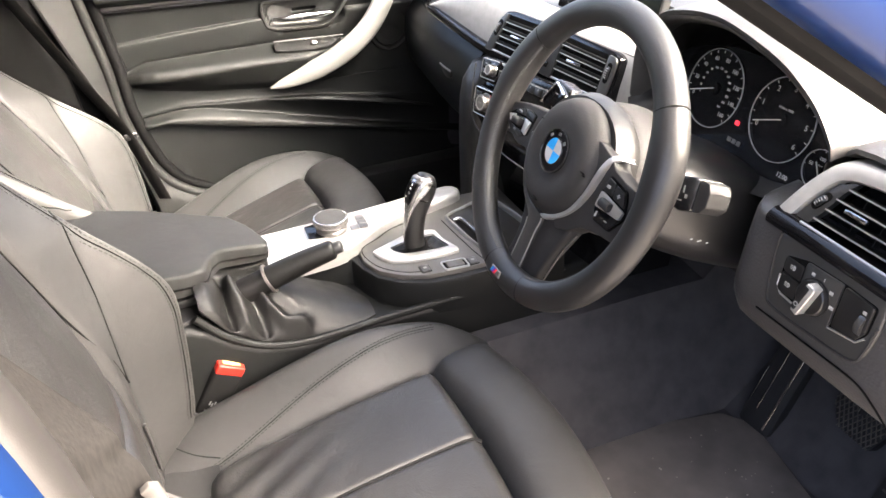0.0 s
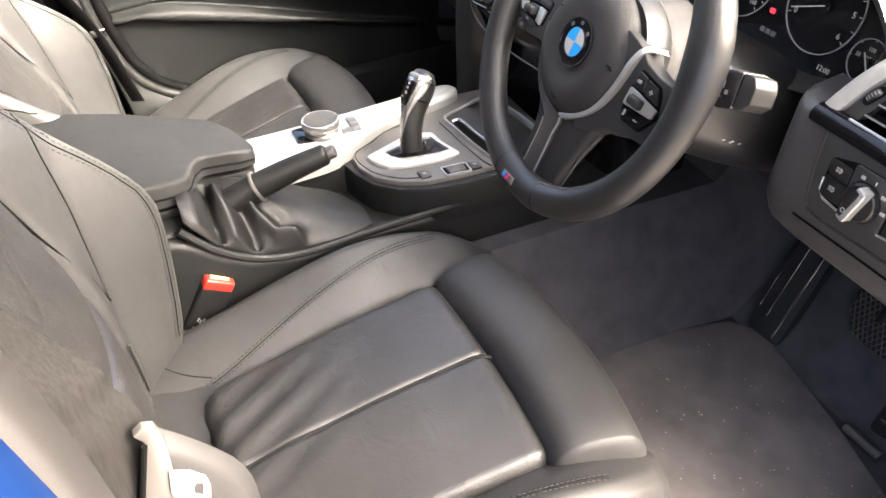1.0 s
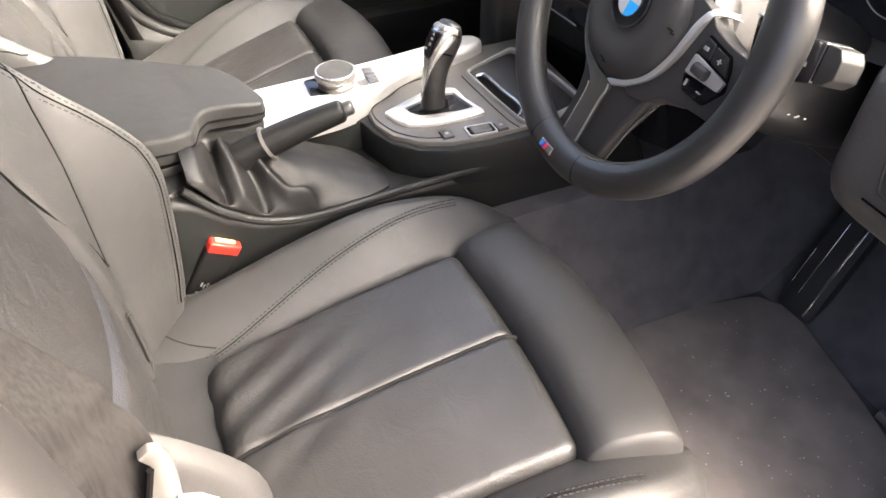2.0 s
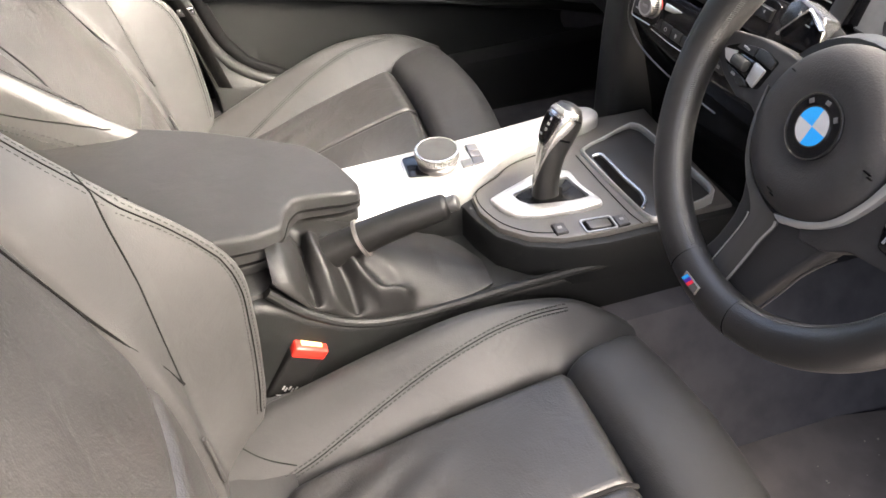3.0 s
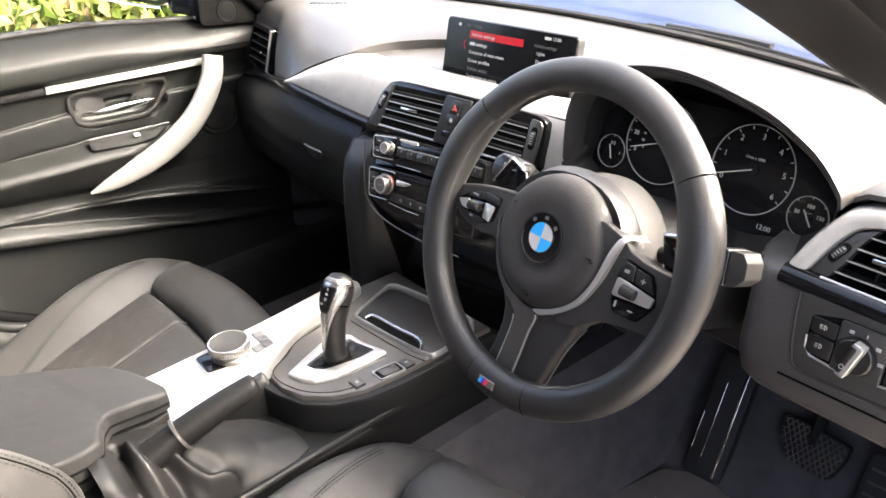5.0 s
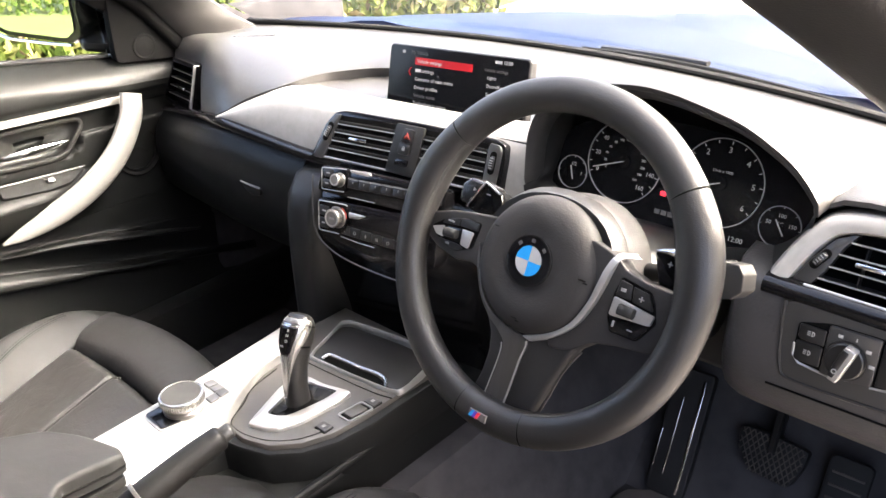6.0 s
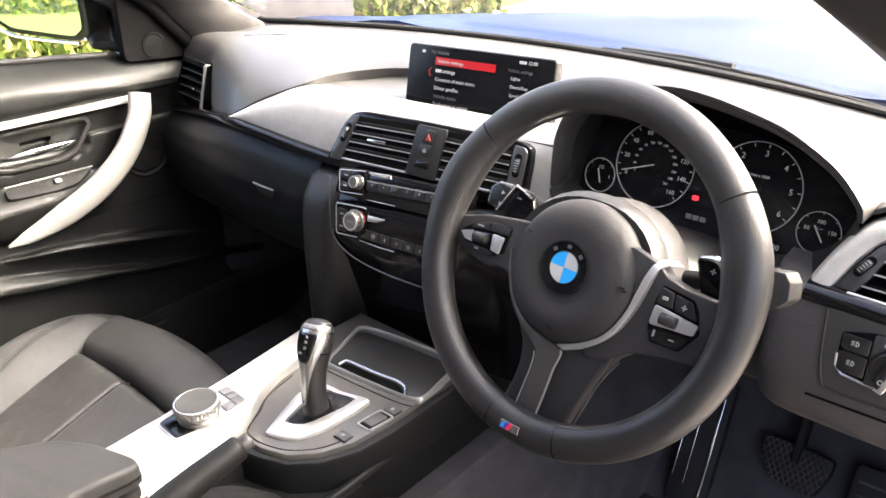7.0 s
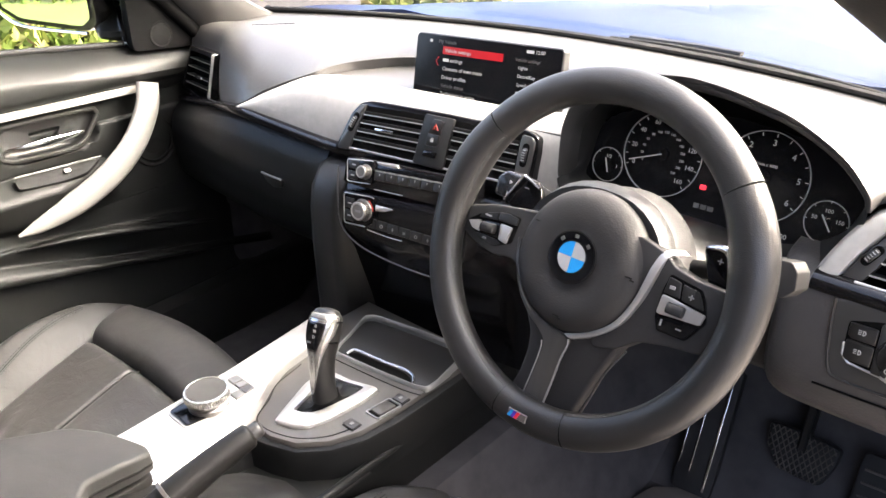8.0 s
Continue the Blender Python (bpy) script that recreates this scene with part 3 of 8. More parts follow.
def pillow(bm, fn, nu, nv, drop, edge=0.10):
    """A padded panel: fn(u, v) gives its face for u, v in 0..1; the rim rolls down by the vector drop."""
    g = []
    for i in range(nv + 1):
        row = []
        for j in range(nu + 1):
            u, v = j / nu, i / nv
            d = min(u, 1 - u, v, 1 - v) / edge
            f = 0.0 if d >= 1 else 1 - math.sqrt(max(0.0, 1 - (1 - d) ** 2))
            row.append(V(fn(u, v)) + V(drop) * f)
        g.append(row)
    sheet(bm, g, V(drop) * 1.6)


def ease(z, zs, vs):
    """A smooth curve through a few heights."""
    pts = spline(list(zip(zs, vs)), 8)
    return float(np.interp(z, [p[0] for p in pts], [p[1] for p in pts]))


NOSE_Z = (0.42, 0.48, 0.56, 0.64, 0.70, 0.75, 0.80, 0.85, 0.90, 0.95, 1.02, 1.10)
NOSE_Y = (-0.490, -0.451, -0.439, -0.434, -0.438, -0.469, -0.515, -0.558, -0.596, -0.626, -0.665, -0.705)
RIDGE_Y = (-0.52, -0.447, -0.39, -0.307, -0.22, -0.15, -0.075, -0.01)
RIDGE_Z = (0.455, 0.479, 0.496, 0.522, 0.5425, 0.5425, 0.524, 0.486)


def seat(tuck=0.0):
    """A sports seat; tuck draws its outer shoulder in and lifts it."""
    s = thing("car_seat", (SX, -0.28, FLOOR), "black leather sports seat with perforated centre panels", "car seat", "front seats")
    # plastic base and runners
    bm = B()
    box(bm, (SX, -0.29, 0.345), (0.45, 0.46, 0.10), bevel=0.03, seg=3)
    part("seat_base", bm, HARD, s, "black plastic seat base")
    for dx in (-0.19, 0.19):
        bm = B()
        box(bm, (SX + dx, -0.26, 0.275), (0.05, 0.56, 0.07), bevel=0.008)
        part("seat_runner", bm, DARKMET, s, "dark steel runner")

    def inner(y):
        """Half the width of the centre panel at y."""
        return 0.166 - 0.012 * (-0.11 - y) / 0.33

    def top(x, y):
        t = (y + 0.45) / 0.335
        u = (x - SX) / 0.166
        fold = 0.0035 * math.exp(-((y + 0.40) / 0.09) ** 2) * math.sin(x * 120 + y * 60) * math.exp(-((x - SX + 0.06) / 0.09) ** 2)
        return 0.455 + 0.058 * t + 0.006 * math.sin(math.pi * min(max(t, 0), 1)) + 0.012 * (1 - u * u) + fold

    # two centre panels, sewn along the middle
    for sg in (-1, 1):
        bm = B()

        def face(u, v, sg=sg):
            y = -0.455 + 0.342 * v
            x = SX + sg * (0.0006 + (inner(y) - 0.0006) * (u if sg > 0 else 1 - u)) + 0.006
            z = top(x, y)
            e = (u if sg > 0 else 1 - u)
            z -= 0.0011 * math.exp(-(e / 0.012) ** 2)
            z -= 0.020 * math.exp(-((1 - e) / 0.045) ** 2) + 0.014 * math.exp(-(v / 0.035) ** 2) + 0.022 * math.exp(-((1 - v) / 0.028) ** 2)
            return (x, y, z)

        pillow(bm, face, 34, 44, (0, 0, -0.004), 0.02)
        part("seat_panel", bm, PERF, s, "perforated black leather panel", 70)
    bm = B()
    tube(bm, [(SX + 0.006, y, top(SX + 0.006, y) - 0.0034 - 0.010 * math.exp(-((y + 0.455) / 0.014) ** 2) - 0.012 * math.exp(-((y + 0.113) / 0.012) ** 2)) for y in np.linspace(-0.452, -0.116, 30)], 0.0030, 0.0020, (1, 0, 0), 8)
    part("centre_seam", bm, THREAD, s, "dark seam between the panels")
    # thigh support
    bm = B()
    pts, ra, rb = [], [], []
    for k in range(15):
        u = k / 14
        x = SX - 0.158 + 0.345 * u
        pts.append((x, -0.052 - 0.016 * (2 * u - 1) ** 2 - 0.006 * u, 0.459 + 0.003 * math.sin(math.pi * u) + 0.010 * u))
        f = 0.94 + 0.06 * math.sin(math.pi * u)
        ra.append(0.0605 * f)
        rb.append(0.071 * f)
    tube(bm, pts, ra, rb, (0, 1, 0), 36, 2.9, cap=0.014)
    part("thigh_support", bm, LEATHER, s, "smooth black leather thigh support")
    # cushion bolsters: a sloped face up to a ridge, then down the side
    for sg in (-1, 1):
        bm = B()
        rings = []
        line = []
        for y in np.linspace(-0.52, -0.012, 34):
            zr = ease(y, RIDGE_Y, RIDGE_Z)
            zp = top(SX + 0.15, min(y, -0.11)) - 0.020
            w = inner(y) - 0.004
            end = max(0.0, (y + 0.10) / 0.09)
            w2 = w + 0.012 * end
            xr = 0.240 - 0.022 * max(0.0, end) ** 2 - 0.010 * max(0, (-0.45 - y) / 0.07)
            ring_ = [(w2, zp - 0.05), (w2, min(zp, zr - 0.012)), (w2 + (xr - w2) * 0.5, zp + (zr - zp) * 0.66), (xr - 0.006, zr), (xr + 0.012, zr - 0.008), (xr + 0.022, zr - 0.04), (xr + 0.016, zr - 0.10), (w2 + 0.02, zr - 0.10)]
            rings.append([V((SX + sg * x, y, z)) for x, z in soften(ring_, 0.28, 3)])
            f = float(np.interp(y, (-0.44, -0.30, -0.16, -0.06), (0.10, 0.45, 0.74, 0.88)))
            zf = zp + (zr - zp) * (f / 0.5 * 0.66 if f < 0.5 else 0.66 + (f - 0.5) / 0.5 * 0.34)
            line.append((w2 + (xr - w2) * f, y, zf - 0.0006))
        if sg < 0:
            rings = [r[::-1] for r in rings]
        loft(bm, rings)
        lay = bm.copy()
        bol = part("cushion_bolster", bm, LEATHER, s, "sloped leather side bolster of the cushion", 60)
        for off in (-0.0045, 0.0045):
            bm = B()
            ln = snap(lay, [(SX + sg * (p[0] + off), p[1], p[2]) for p in spline(line[4:-4:3], 8)], 0.0005)
            for p, q2 in zip(ln, ln[1:]):
                tube(bm, [p, p.lerp(q2, 0.65)], 0.0010, 0.0009, (1, 0, 0), 4)
            part("stitching", bm, THREAD, bol, "row of dark stitching")
        bm = B()
        tube(bm, snap(lay, [(SX + sg * p[0], p[1], p[2]) for p in spline(line[4:-4:3], 4)], -0.0003), 0.0008, 0.0008, (1, 0, 0), 6)
        tube(bm, snap(lay, [(SX + sg * x, y, z) for x, y, z in spline([(0.224, -0.497, 0.457), (0.200, -0.478, 0.455), (0.183, -0.458, 0.454), (0.168, -0.432, 0.4535)], 4)], -0.0004), 0.0009, 0.0008, (0, 1, 0), 6)
        part("seam", bm, SEAMGAP, bol, "dark sewn seam")
        lay.free()
    # backrest shell
    bm = B()
    rings = []
    for z in np.linspace(0.42, 1.12, 24):
        yc = ease(z, (0.42, 0.60, 0.80, 1.0, 1.12), (-0.565, -0.60, -0.655, -0.715, -0.755))
        w = float(np.interp(z, (0.42, 0.5, 0.8, 1.0, 1.08, 1.12), (0.20, 0.225, 0.235, 0.215, 0.19, 0.15)))
        o = rounded(2 * w, 0.10, 0.045)
        rings.append([V((SX + x, yc - 0.02 + y, z)) for x, y in o])
    loft(bm, rings)
    part("backrest_shell", bm, LEATHER, s, "leather-covered backrest shell", 60)

    def back(z):
        return ease(z, (0.46, 0.56, 0.66, 0.80, 0.95, 1.08), (-0.508, -0.513, -0.528, -0.572, -0.630, -0.685))

    # centre of the backrest: lower and upper panel
    panels = []
    for z0, z1, nm in ((0.462, 0.655, "lower"), (0.657, 1.075, "upper")):
        bm = B()

        def face(u, v):
            z = z0 + (z1 - z0) * v
            w = 0.165 - 0.02 * max(0, (z - 0.9) / 0.15)
            x = (2 * u - 1) * w
            y = back(z) + 0.012 - 0.026 * (x / 0.165) ** 2
            e = min(v, 1 - v)
            y -= 0.007 * math.exp(-(e / 0.03) ** 2) + 0.005 * math.exp(-(min(u, 1 - u) / 0.03) ** 2)
            return (SX + x, y, z)

        pillow(bm, face, 36, 30, (0, -0.006, 0), 0.02)
        panels.append(bm.copy())
        part("backrest_panel", bm, PERF, s, nm + " leather panel of the backrest", 70)
    # backrest bolsters with a forward nose
    for sg in (-1, 1):
        bm = B()
        rings, seam, edge = [], [], []
        for z in np.linspace(0.43, 1.08, 44):
            ye = ease(z, NOSE_Z, NOSE_Y)
            yp = back(z) - 0.004
            if z > 0.80:
                ye = max(ye, yp - 0.006)
            xa = float(np.interp(z, (0.45, 0.60, 0.82, 0.9, 1.08), (0.185, 0.190, 0.217, 0.215, 0.185)))
            ya = min(ye - 0.004, float(np.interp(z, (0.45, 0.60, 0.73, 0.82, 0.9, 1.08), (-0.507, -0.519, -0.522, -0.538, -0.590, -0.680))))
            if sg > 0 and tuck:
                ye = ease(max(0.42, z - 0.015), NOSE_Z, NOSE_Y) + 0.010
                ye = max(ye, yp - 0.006) if z > 0.80 else ye
            xe = 0.238 - (tuck if sg > 0 else 0.0) - 0.03 * max(0.0, (z - 0.95) / 0.13) ** 1.5 - 0.012 * max(0.0, (0.50 - z) / 0.07)
            xb = 0.160 - 0.02 * max(0, (z - 0.9) / 0.18)
            ring_ = [(xb - 0.012, yp - 0.03), (xb - 0.004, yp + 0.004), (xa, ya), (xa + (xe - xa) * 0.55, ya + (ye - ya) * 0.60), (xe - 0.006, ye), (xe + 0.008, ye - 0.012), (xe + 0.014, ye - 0.06), (xe + 0.004, ye - 0.15), (xb, ye - 0.15)]
            rings.append([V((SX + sg * x, y, z)) for x, y in soften(ring_, 0.22, 3)])
            seam.append((xa, ya + 0.0012, z))
            edge.append((xe - 0.004, ye - 0.004, z))
        if sg < 0:
            rings = [r[::-1] for r in rings]
        loft(bm, rings)
        lay = bm.copy()
        bol = part("backrest_bolster", bm, LEATHER, s, "projecting leather side bolster of the backrest", 60)
        bm = B()
        tube(bm, snap(lay, [(SX + sg * x, y, z) for x, y, z in spline([(0.232, -0.549, 0.840), (0.213, -0.5355, 0.801), (0.204, -0.528, 0.755), (0.196, -0.523, 0.700), (0.191, -0.5195, 0.650), (0.188, -0.517, 0.603)], 6)]), 0.0013, 0.0011, (1, 0, 0), 8)
        part("seam", bm, SEAMGAP, bol, "dark seam")
        bm = B()
        both = lay.copy()
        for b2 in panels:
            join(both, b2.copy())
        groove = snap(both, [(SX + sg * x, y, z) for x, y, z in spline([(0.137, -0.6125, 0.897), (0.134, -0.5910, 0.847), (0.141, -0.5775, 0.805), (0.152, -0.5595, 0.743), (0.158, -0.5400, 0.694), (0.172, -0.524, 0.648), (0.188, -0.5145, 0.603)], 6)], 0.0006)
        for _ in range(6):
            groove = [groove[0]] + [(a_ + b_ + c_) / 3 for a_, b_, c_ in zip(groove, groove[1:], groove[2:])] + [groove[-1]]
        tube(bm, groove, 0.0014, 0.0013, (1, 0, 0), 8)
        both.free()
        part("panel_groove", bm, SEAMGAP, bol, "dark groove beside the centre panel")
        bm = B()
        tube(bm, snap(lay, [(SX + sg * x, y, z) for x, y, z in spline([(0.249, -0.655, 0.895), (0.2505, -0.607, 0.854), (0.2505, -0.558, 0.822), (0.247, -0.515, 0.795)], 6)]), 0.0010, 0.0012, (0, 1, 0), 8)
        part("side_seam", bm, SEAMGAP, bol, "dark seam on the outer flank")
        for dz in (-0.005, 0.005):
            bm = B()
            ln = spline([(0.2505, -0.700, 0.900), (0.2515, -0.649, 0.865), (0.2515, -0.589, 0.815), (0.2515, -0.508, 0.732), (0.250, -0.470, 0.66)], 14)
            ln = [(sg * (q.x - SX), q.y, q.z) for q in snap(lay, [(SX + sg * x, y, z) for x, y, z in ln])]
            for p, q2 in zip(ln, ln[1:]):
                tube(bm, [V((SX + sg * p[0], p[1], p[2] + dz)), V((SX + sg * q2[0], p[1] * 0.35 + q2[1] * 0.65, p[2] * 0.35 + q2[2] * 0.65 + dz))], 0.0010, None, (1, 0, 0), 4)
            part("flank_stitching", bm, THREAD, bol, "row of dark stitching")
        for off in (-0.004, -0.015):
            bm = B()
            ln = snap(lay, [(SX + sg * (x + off), y + off * 0.35, z) for x, y, z in spline(edge[4:40:3], 9)], 0.0004)
            for p, q2 in zip(ln, ln[1:]):
                tube(bm, [p, p.lerp(q2, 0.62)], 0.0009, 0.0008, (1, 0, 0), 4)
            part("stitching", bm, THREAD, bol, "row of dark stitching")
        bm = B()
        tube(bm, snap(lay, [(SX + sg * (x - 0.0095), y - 0.0033, z) for x, y, z in spline(edge[4:40:3], 5)], -0.0004), 0.0007, 0.0007, (1, 0, 0), 6)
        part("edge_seam", bm, SEAMGAP, bol, "dark seam between the stitch rows")
        # piping down the lower panel
        bm = B()
        tube(bm, [(SX + sg * (0.158 - 0.006 * k / 8), back(0.475 + 0.085 * k / 8) + 0.002, 0.475 + 0.085 * k / 8) for k in range(9)], 0.0022, None, (1, 0, 0), 8)
        part("piping", bm, LEATHER, s, "leather piping")
        lay.free()
    bm = B()
    g = []
    for t in np.linspace(0, 1, 8):
        g.append([(SX + 0.205 * u, -0.435 - 0.085 * t, 0.444 - 0.006 * t + 0.004 * abs(u) + 0.0025 * noise.noise((u * 7, t * 2, 3))) for u in np.linspace(-1, 1, 31)])
    sheet(bm, g, (0, 0, -0.02))
    part("rear_flap", bm, LEATHER, s, "creased leather flap behind the cushion", 60)
    lean = V((0, -0.35, 0.937))
    out = V((0, 0.937, 0.35))
    hd = V((SX, -0.76, 1.21))
    bm = B()
    tube(bm, [hd + V((x, 0, 0)) for x in np.linspace(-0.10, 0.10, 9)], 0.05, 0.085, out, 24, 2.6, cap=0.04)
    part("headrest", bm, LEATHER, s, "black leather headrest")
    for dx in (-0.06, 0.06):
        bm = B()
        tube(bm, [hd + V((dx, 0, 0)) + lean * h for h in (-0.16, -0.1, -0.04)], 0.006, None, (1, 0, 0), 10)
        part("headrest_post", bm, CHROME, s, "steel headrest post")
    return s


driver_seat = seat(0.022)
passenger_seat = seat()
passenger_seat.matrix_world = pose(PX - 0.033, -0.236, FLOOR - 0.063, 8.8)


def buckle(at, turn, name="seat_belt_buckle"):
    """A black belt buckle with a red push button."""
    t = thing(name, at, "black seat belt buckle with a red button beside the seat", "belt buckle")
    m = Matrix.Translation(at) @ turn
    bm = B()
    box(bm, (0, 0, -0.044), (0.0285, 0.044, 0.108), m, 0.005, 3)
    part("buckle_body", bm, TRIMBLACK, t)
    bm = B()
    box(bm, (0.0008, 0.0, 0.0130), (0.0265, 0.0415, 0.017), m, 0.003, 3)
    red = part("push_button", bm, REDPL, t, "red push button")
    bm = B()
    box(bm, (0.002, 0.0, 0.0213), (0.012, 0.026, 0.0012), m, 0.0004)
    part("press_print", bm, AMBER, red, "pale orange print")
    bm = B()
    box(bm, (0.0145, 0.0, -0.062), (0.001, 0.024, 0.0016), m)
    for k in range(5):
        box(bm, (0.0145, -0.008 + 0.004 * k, -0.048 - 0.003 * (k % 2)), (0.0008, 0.0022, 0.007), m)
    part("print_mark", bm, WHITEINK, t, "small pale print marks", kind="stuff")
    bm = B()
    box(bm, (-0.004, 0.0, -0.14), (0.012, 0.030, 0.12), m, 0.003)
    part("buckle_strap", bm, RUBBER, t, "black stalk")
    return t


buckle((0.1245, -0.396, 0.511), Euler((radians(-30), radians(6), radians(0))).to_matrix().to_4x4())
buckle((-0.13, -0.42, 0.50), Euler((radians(-8), radians(-10), 0)).to_matrix().to_4x4())


def strap(bm, pts, w, side, th=0.0012):
    """A flat band along a line."""
    tube(bm, pts, w / 2, th, side, 8, 6)


def seat_belts():
    t = thing("seat_belt", (0.70, -0.52, 0.5), "grey-brown seat belt with a pale tongue, hanging by the seat", "seat belt")
    bm = B()
    strap(bm, spline([(0.650, -0.70, 1.20), (0.663, -0.575, 1.00), (0.668, -0.523, 0.910), (0.668, -0.511, 0.874), (0.668, -0.503, 0.846), (0.668, -0.5035, 0.789), (0.674, -0.495, 0.58), (0.69, -0.46, 0.34)], 8), 0.050, (-0.20, 0.28, -0.295))
    part("belt_webbing", bm, WEBBING, t)
    m = frame_of((0.672, 0, 0), (0, 1, 0), (0, 0, 1))
    bm = B()
    plate(bm, soften([(-0.491, 0.848), (-0.484, 0.853), (-0.477, 0.850), (-0.4738, 0.835), (-0.475, 0.812), (-0.479, 0.777), (-0.484, 0.735), (-0.501, 0.735), (-0.499, 0.786), (-0.485, 0.838)], 0.16), m, 0.006, 0.0022)
    tc = part("tongue_cover", bm, PLASTWHITE, t, "pale grey plastic tongue cover")
    bm = B()
    around = [(-0.478, 0.809), (-0.466, 0.803), (-0.4575, 0.7925), (-0.4565, 0.783), (-0.459, 0.770), (-0.466, 0.766), (-0.479, 0.774), (-0.481, 0.790)]
    slot = [(-0.4668, 0.787), (-0.4645, 0.7905), (-0.461, 0.7885), (-0.4605, 0.786), (-0.463, 0.777), (-0.464, 0.776), (-0.4672, 0.7785), (-0.4675, 0.781)]
    loft(bm, [[m @ V((x, y, d)) for x, y in o] for o, d in ((slot, 0.0), (around, 0.0), (around, 0.0022), (slot, 0.0022), (slot, 0.0))], caps=False)
    part("metal_tongue", bm, PULLSILVER, t, "bright steel tongue with a slot")
    bm = B()
    # dark strip laid on the cover as the shade of the slot
    tube(bm, [(0.6725, -0.4865, 0.838), (0.6725, -0.5005, 0.786), (0.6725, -0.5025, 0.735)], 0.0022, 0.0022, (1, 0, 0), 8)
    part("slot_shadow", bm, SEAMGAP, tc, "dark strip for the shade where the webbing passes")
    t = thing("seat_belt", (-0.66, -0.46, 0.6), "black seat belt webbing running down the door pillar", "seat belt")
    bm = B()
    strap(bm, spline([(-0.63, -0.74, 1.20), (-0.650, -0.625, 0.95), (-0.652, -0.515, 0.72), (-0.640, -0.452, 0.59), (-0.63, -0.41, 0.44)], 8), 0.040, (0.75, 0.6, 0.25))
    part("belt_webbing", bm, WEBBING, t)
    bm = B()
    box(bm, (-0.640, -0.447, 0.592), (0.008, 0.03, 0.016), None, 0.003)
    part("metal_tongue", bm, CHROME, t, "bright steel tongue")


seat_belts()

# ---- centre console ----
def flat(z, at=(0, 0)):
    """A level frame at the height z: x across the car, y forward."""
    return frame_of((at[0], at[1], z), (1, 0, 0), (0, 1, 0))


def console():
    c = thing("centre_console", (0.0, -0.2, FLOOR), "black plastic centre console between the front seats", "centre console")
    # tunnel sides
    prof = [(-0.66, 0.25), (-0.66, 0.60), (-0.43, 0.60), (-0.405, 0.588), (-0.375, 0.560), (-0.335, 0.538), (-0.27, 0.525), (-0.165, 0.528), (-0.05, 0.53), (0.16, 0.535), (0.22, 0.54), (0.32, 0.3), (0.32, 0.25)]
    bm = B()
    m = frame_of((0.128, 0, 0), (0, 1, 0), (0, 0, 1))
    plate(bm, prof, m, 0.255, 0.012, 3)
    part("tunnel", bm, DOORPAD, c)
    # narrow rim along the side
    bm = B()
    rim = spline([(0.121, -0.42, 0.612), (0.126, -0.385, 0.575), (0.128, -0.335, 0.543), (0.128, -0.27, 0.529), (0.127, -0.17, 0.532), (0.128, -0.10, 0.535), (0.128, 0.16, 0.538)], 8)
    tube(bm, rim, 0.006, 0.006, (1, 0, 0), 10)
    part("side_rim", bm, DOORPAD, c)
    # raised pod round the selector
    pod = [(-0.118, -0.30), (0.018, -0.305), (0.006, -0.235), (0.004, -0.185), (0.010, -0.163), (0.040, -0.157), (0.078, -0.143), (0.108, -0.113), (0.127, -0.070), (0.134, -0.02), (0.135, 0.08), (0.135, 0.155), (-0.118, 0.155)]
    bm = B()
    plate(bm, pod, flat(0.575), 0.06, 0.006, 2)
    part("pod", bm, DOORPAD, c, "black pod round the selector")
    pan = [(-0.055, -0.09), (-0.02, -0.125), (0.004, -0.148), (0.036, -0.150), (0.073, -0.137), (0.101, -0.108), (0.117, -0.070), (0.1225, -0.018), (0.125, 0.148), (-0.104, 0.148), (-0.104, 0.02), (-0.08, -0.03)]
    bm = B()
    plate(bm, pan, flat(0.583), 0.02, 0.004, 2)
    part("selector_panel", bm, TAUPE, c, "satin taupe-grey panel round the selector")
    # satin silver trim
    trim = [(-0.090, -0.34), (0.026, -0.34), (0.024, -0.302), (0.018, -0.245), (0.014, -0.19), (0.004, -0.155), (-0.014, -0.124), (-0.038, -0.088), (-0.055, -0.050), (-0.062, 0.0), (-0.074, 0.045), (-0.083, 0.066), (-0.097, 0.072), (-0.112, 0.066), (-0.119, 0.050), (-0.114, 0.0), (-0.103, -0.10), (-0.096, -0.20)]
    bm = B()
    plate(bm, soften(trim, 0.25, 2), flat(0.601), 0.03, 0.009, 4)
    part("silver_trim", bm, SATIN, c, "satin silver trim panel")
    # cup tray
    tray = soften([(-0.036, 0.017), (0.030, 0.0225), (0.110, 0.0325), (0.127, 0.040), (0.120, 0.132), (0.03, 0.125), (-0.052, 0.114), (-0.064, 0.104), (-0.046, 0.036)], 0.22)
    bm = B()
    floor_ = [(0.035 + (x - 0.035) * 0.965, 0.072 + (y - 0.072) * 0.94) for x, y in tray]
    plate(bm, floor_, flat(0.5848), 0.010, 0.001)
    cover = part("tray_cover", bm, TRAYGREY, c, "satin charcoal sliding tray cover")
    bm = B()
    rings = []
    for f, z in ((1.0, 0.580), (1.0, 0.5865), (0.985, 0.5885), (0.965, 0.5880), (0.955, 0.584)):
        rings.append([V((0.035 + (x - 0.035) * f, 0.072 + (y - 0.072) * (1 - (1 - f) * 1.7), z + 0.009 * max(0.0, (y - 0.06) / 0.06) * (z > 0.583))) for x, y in tray])
    loft(bm, rings, caps=False)
    part("tray_rim", bm, SLATEDGE, c, "thin bright rim round the tray", 60)
    bm = B()
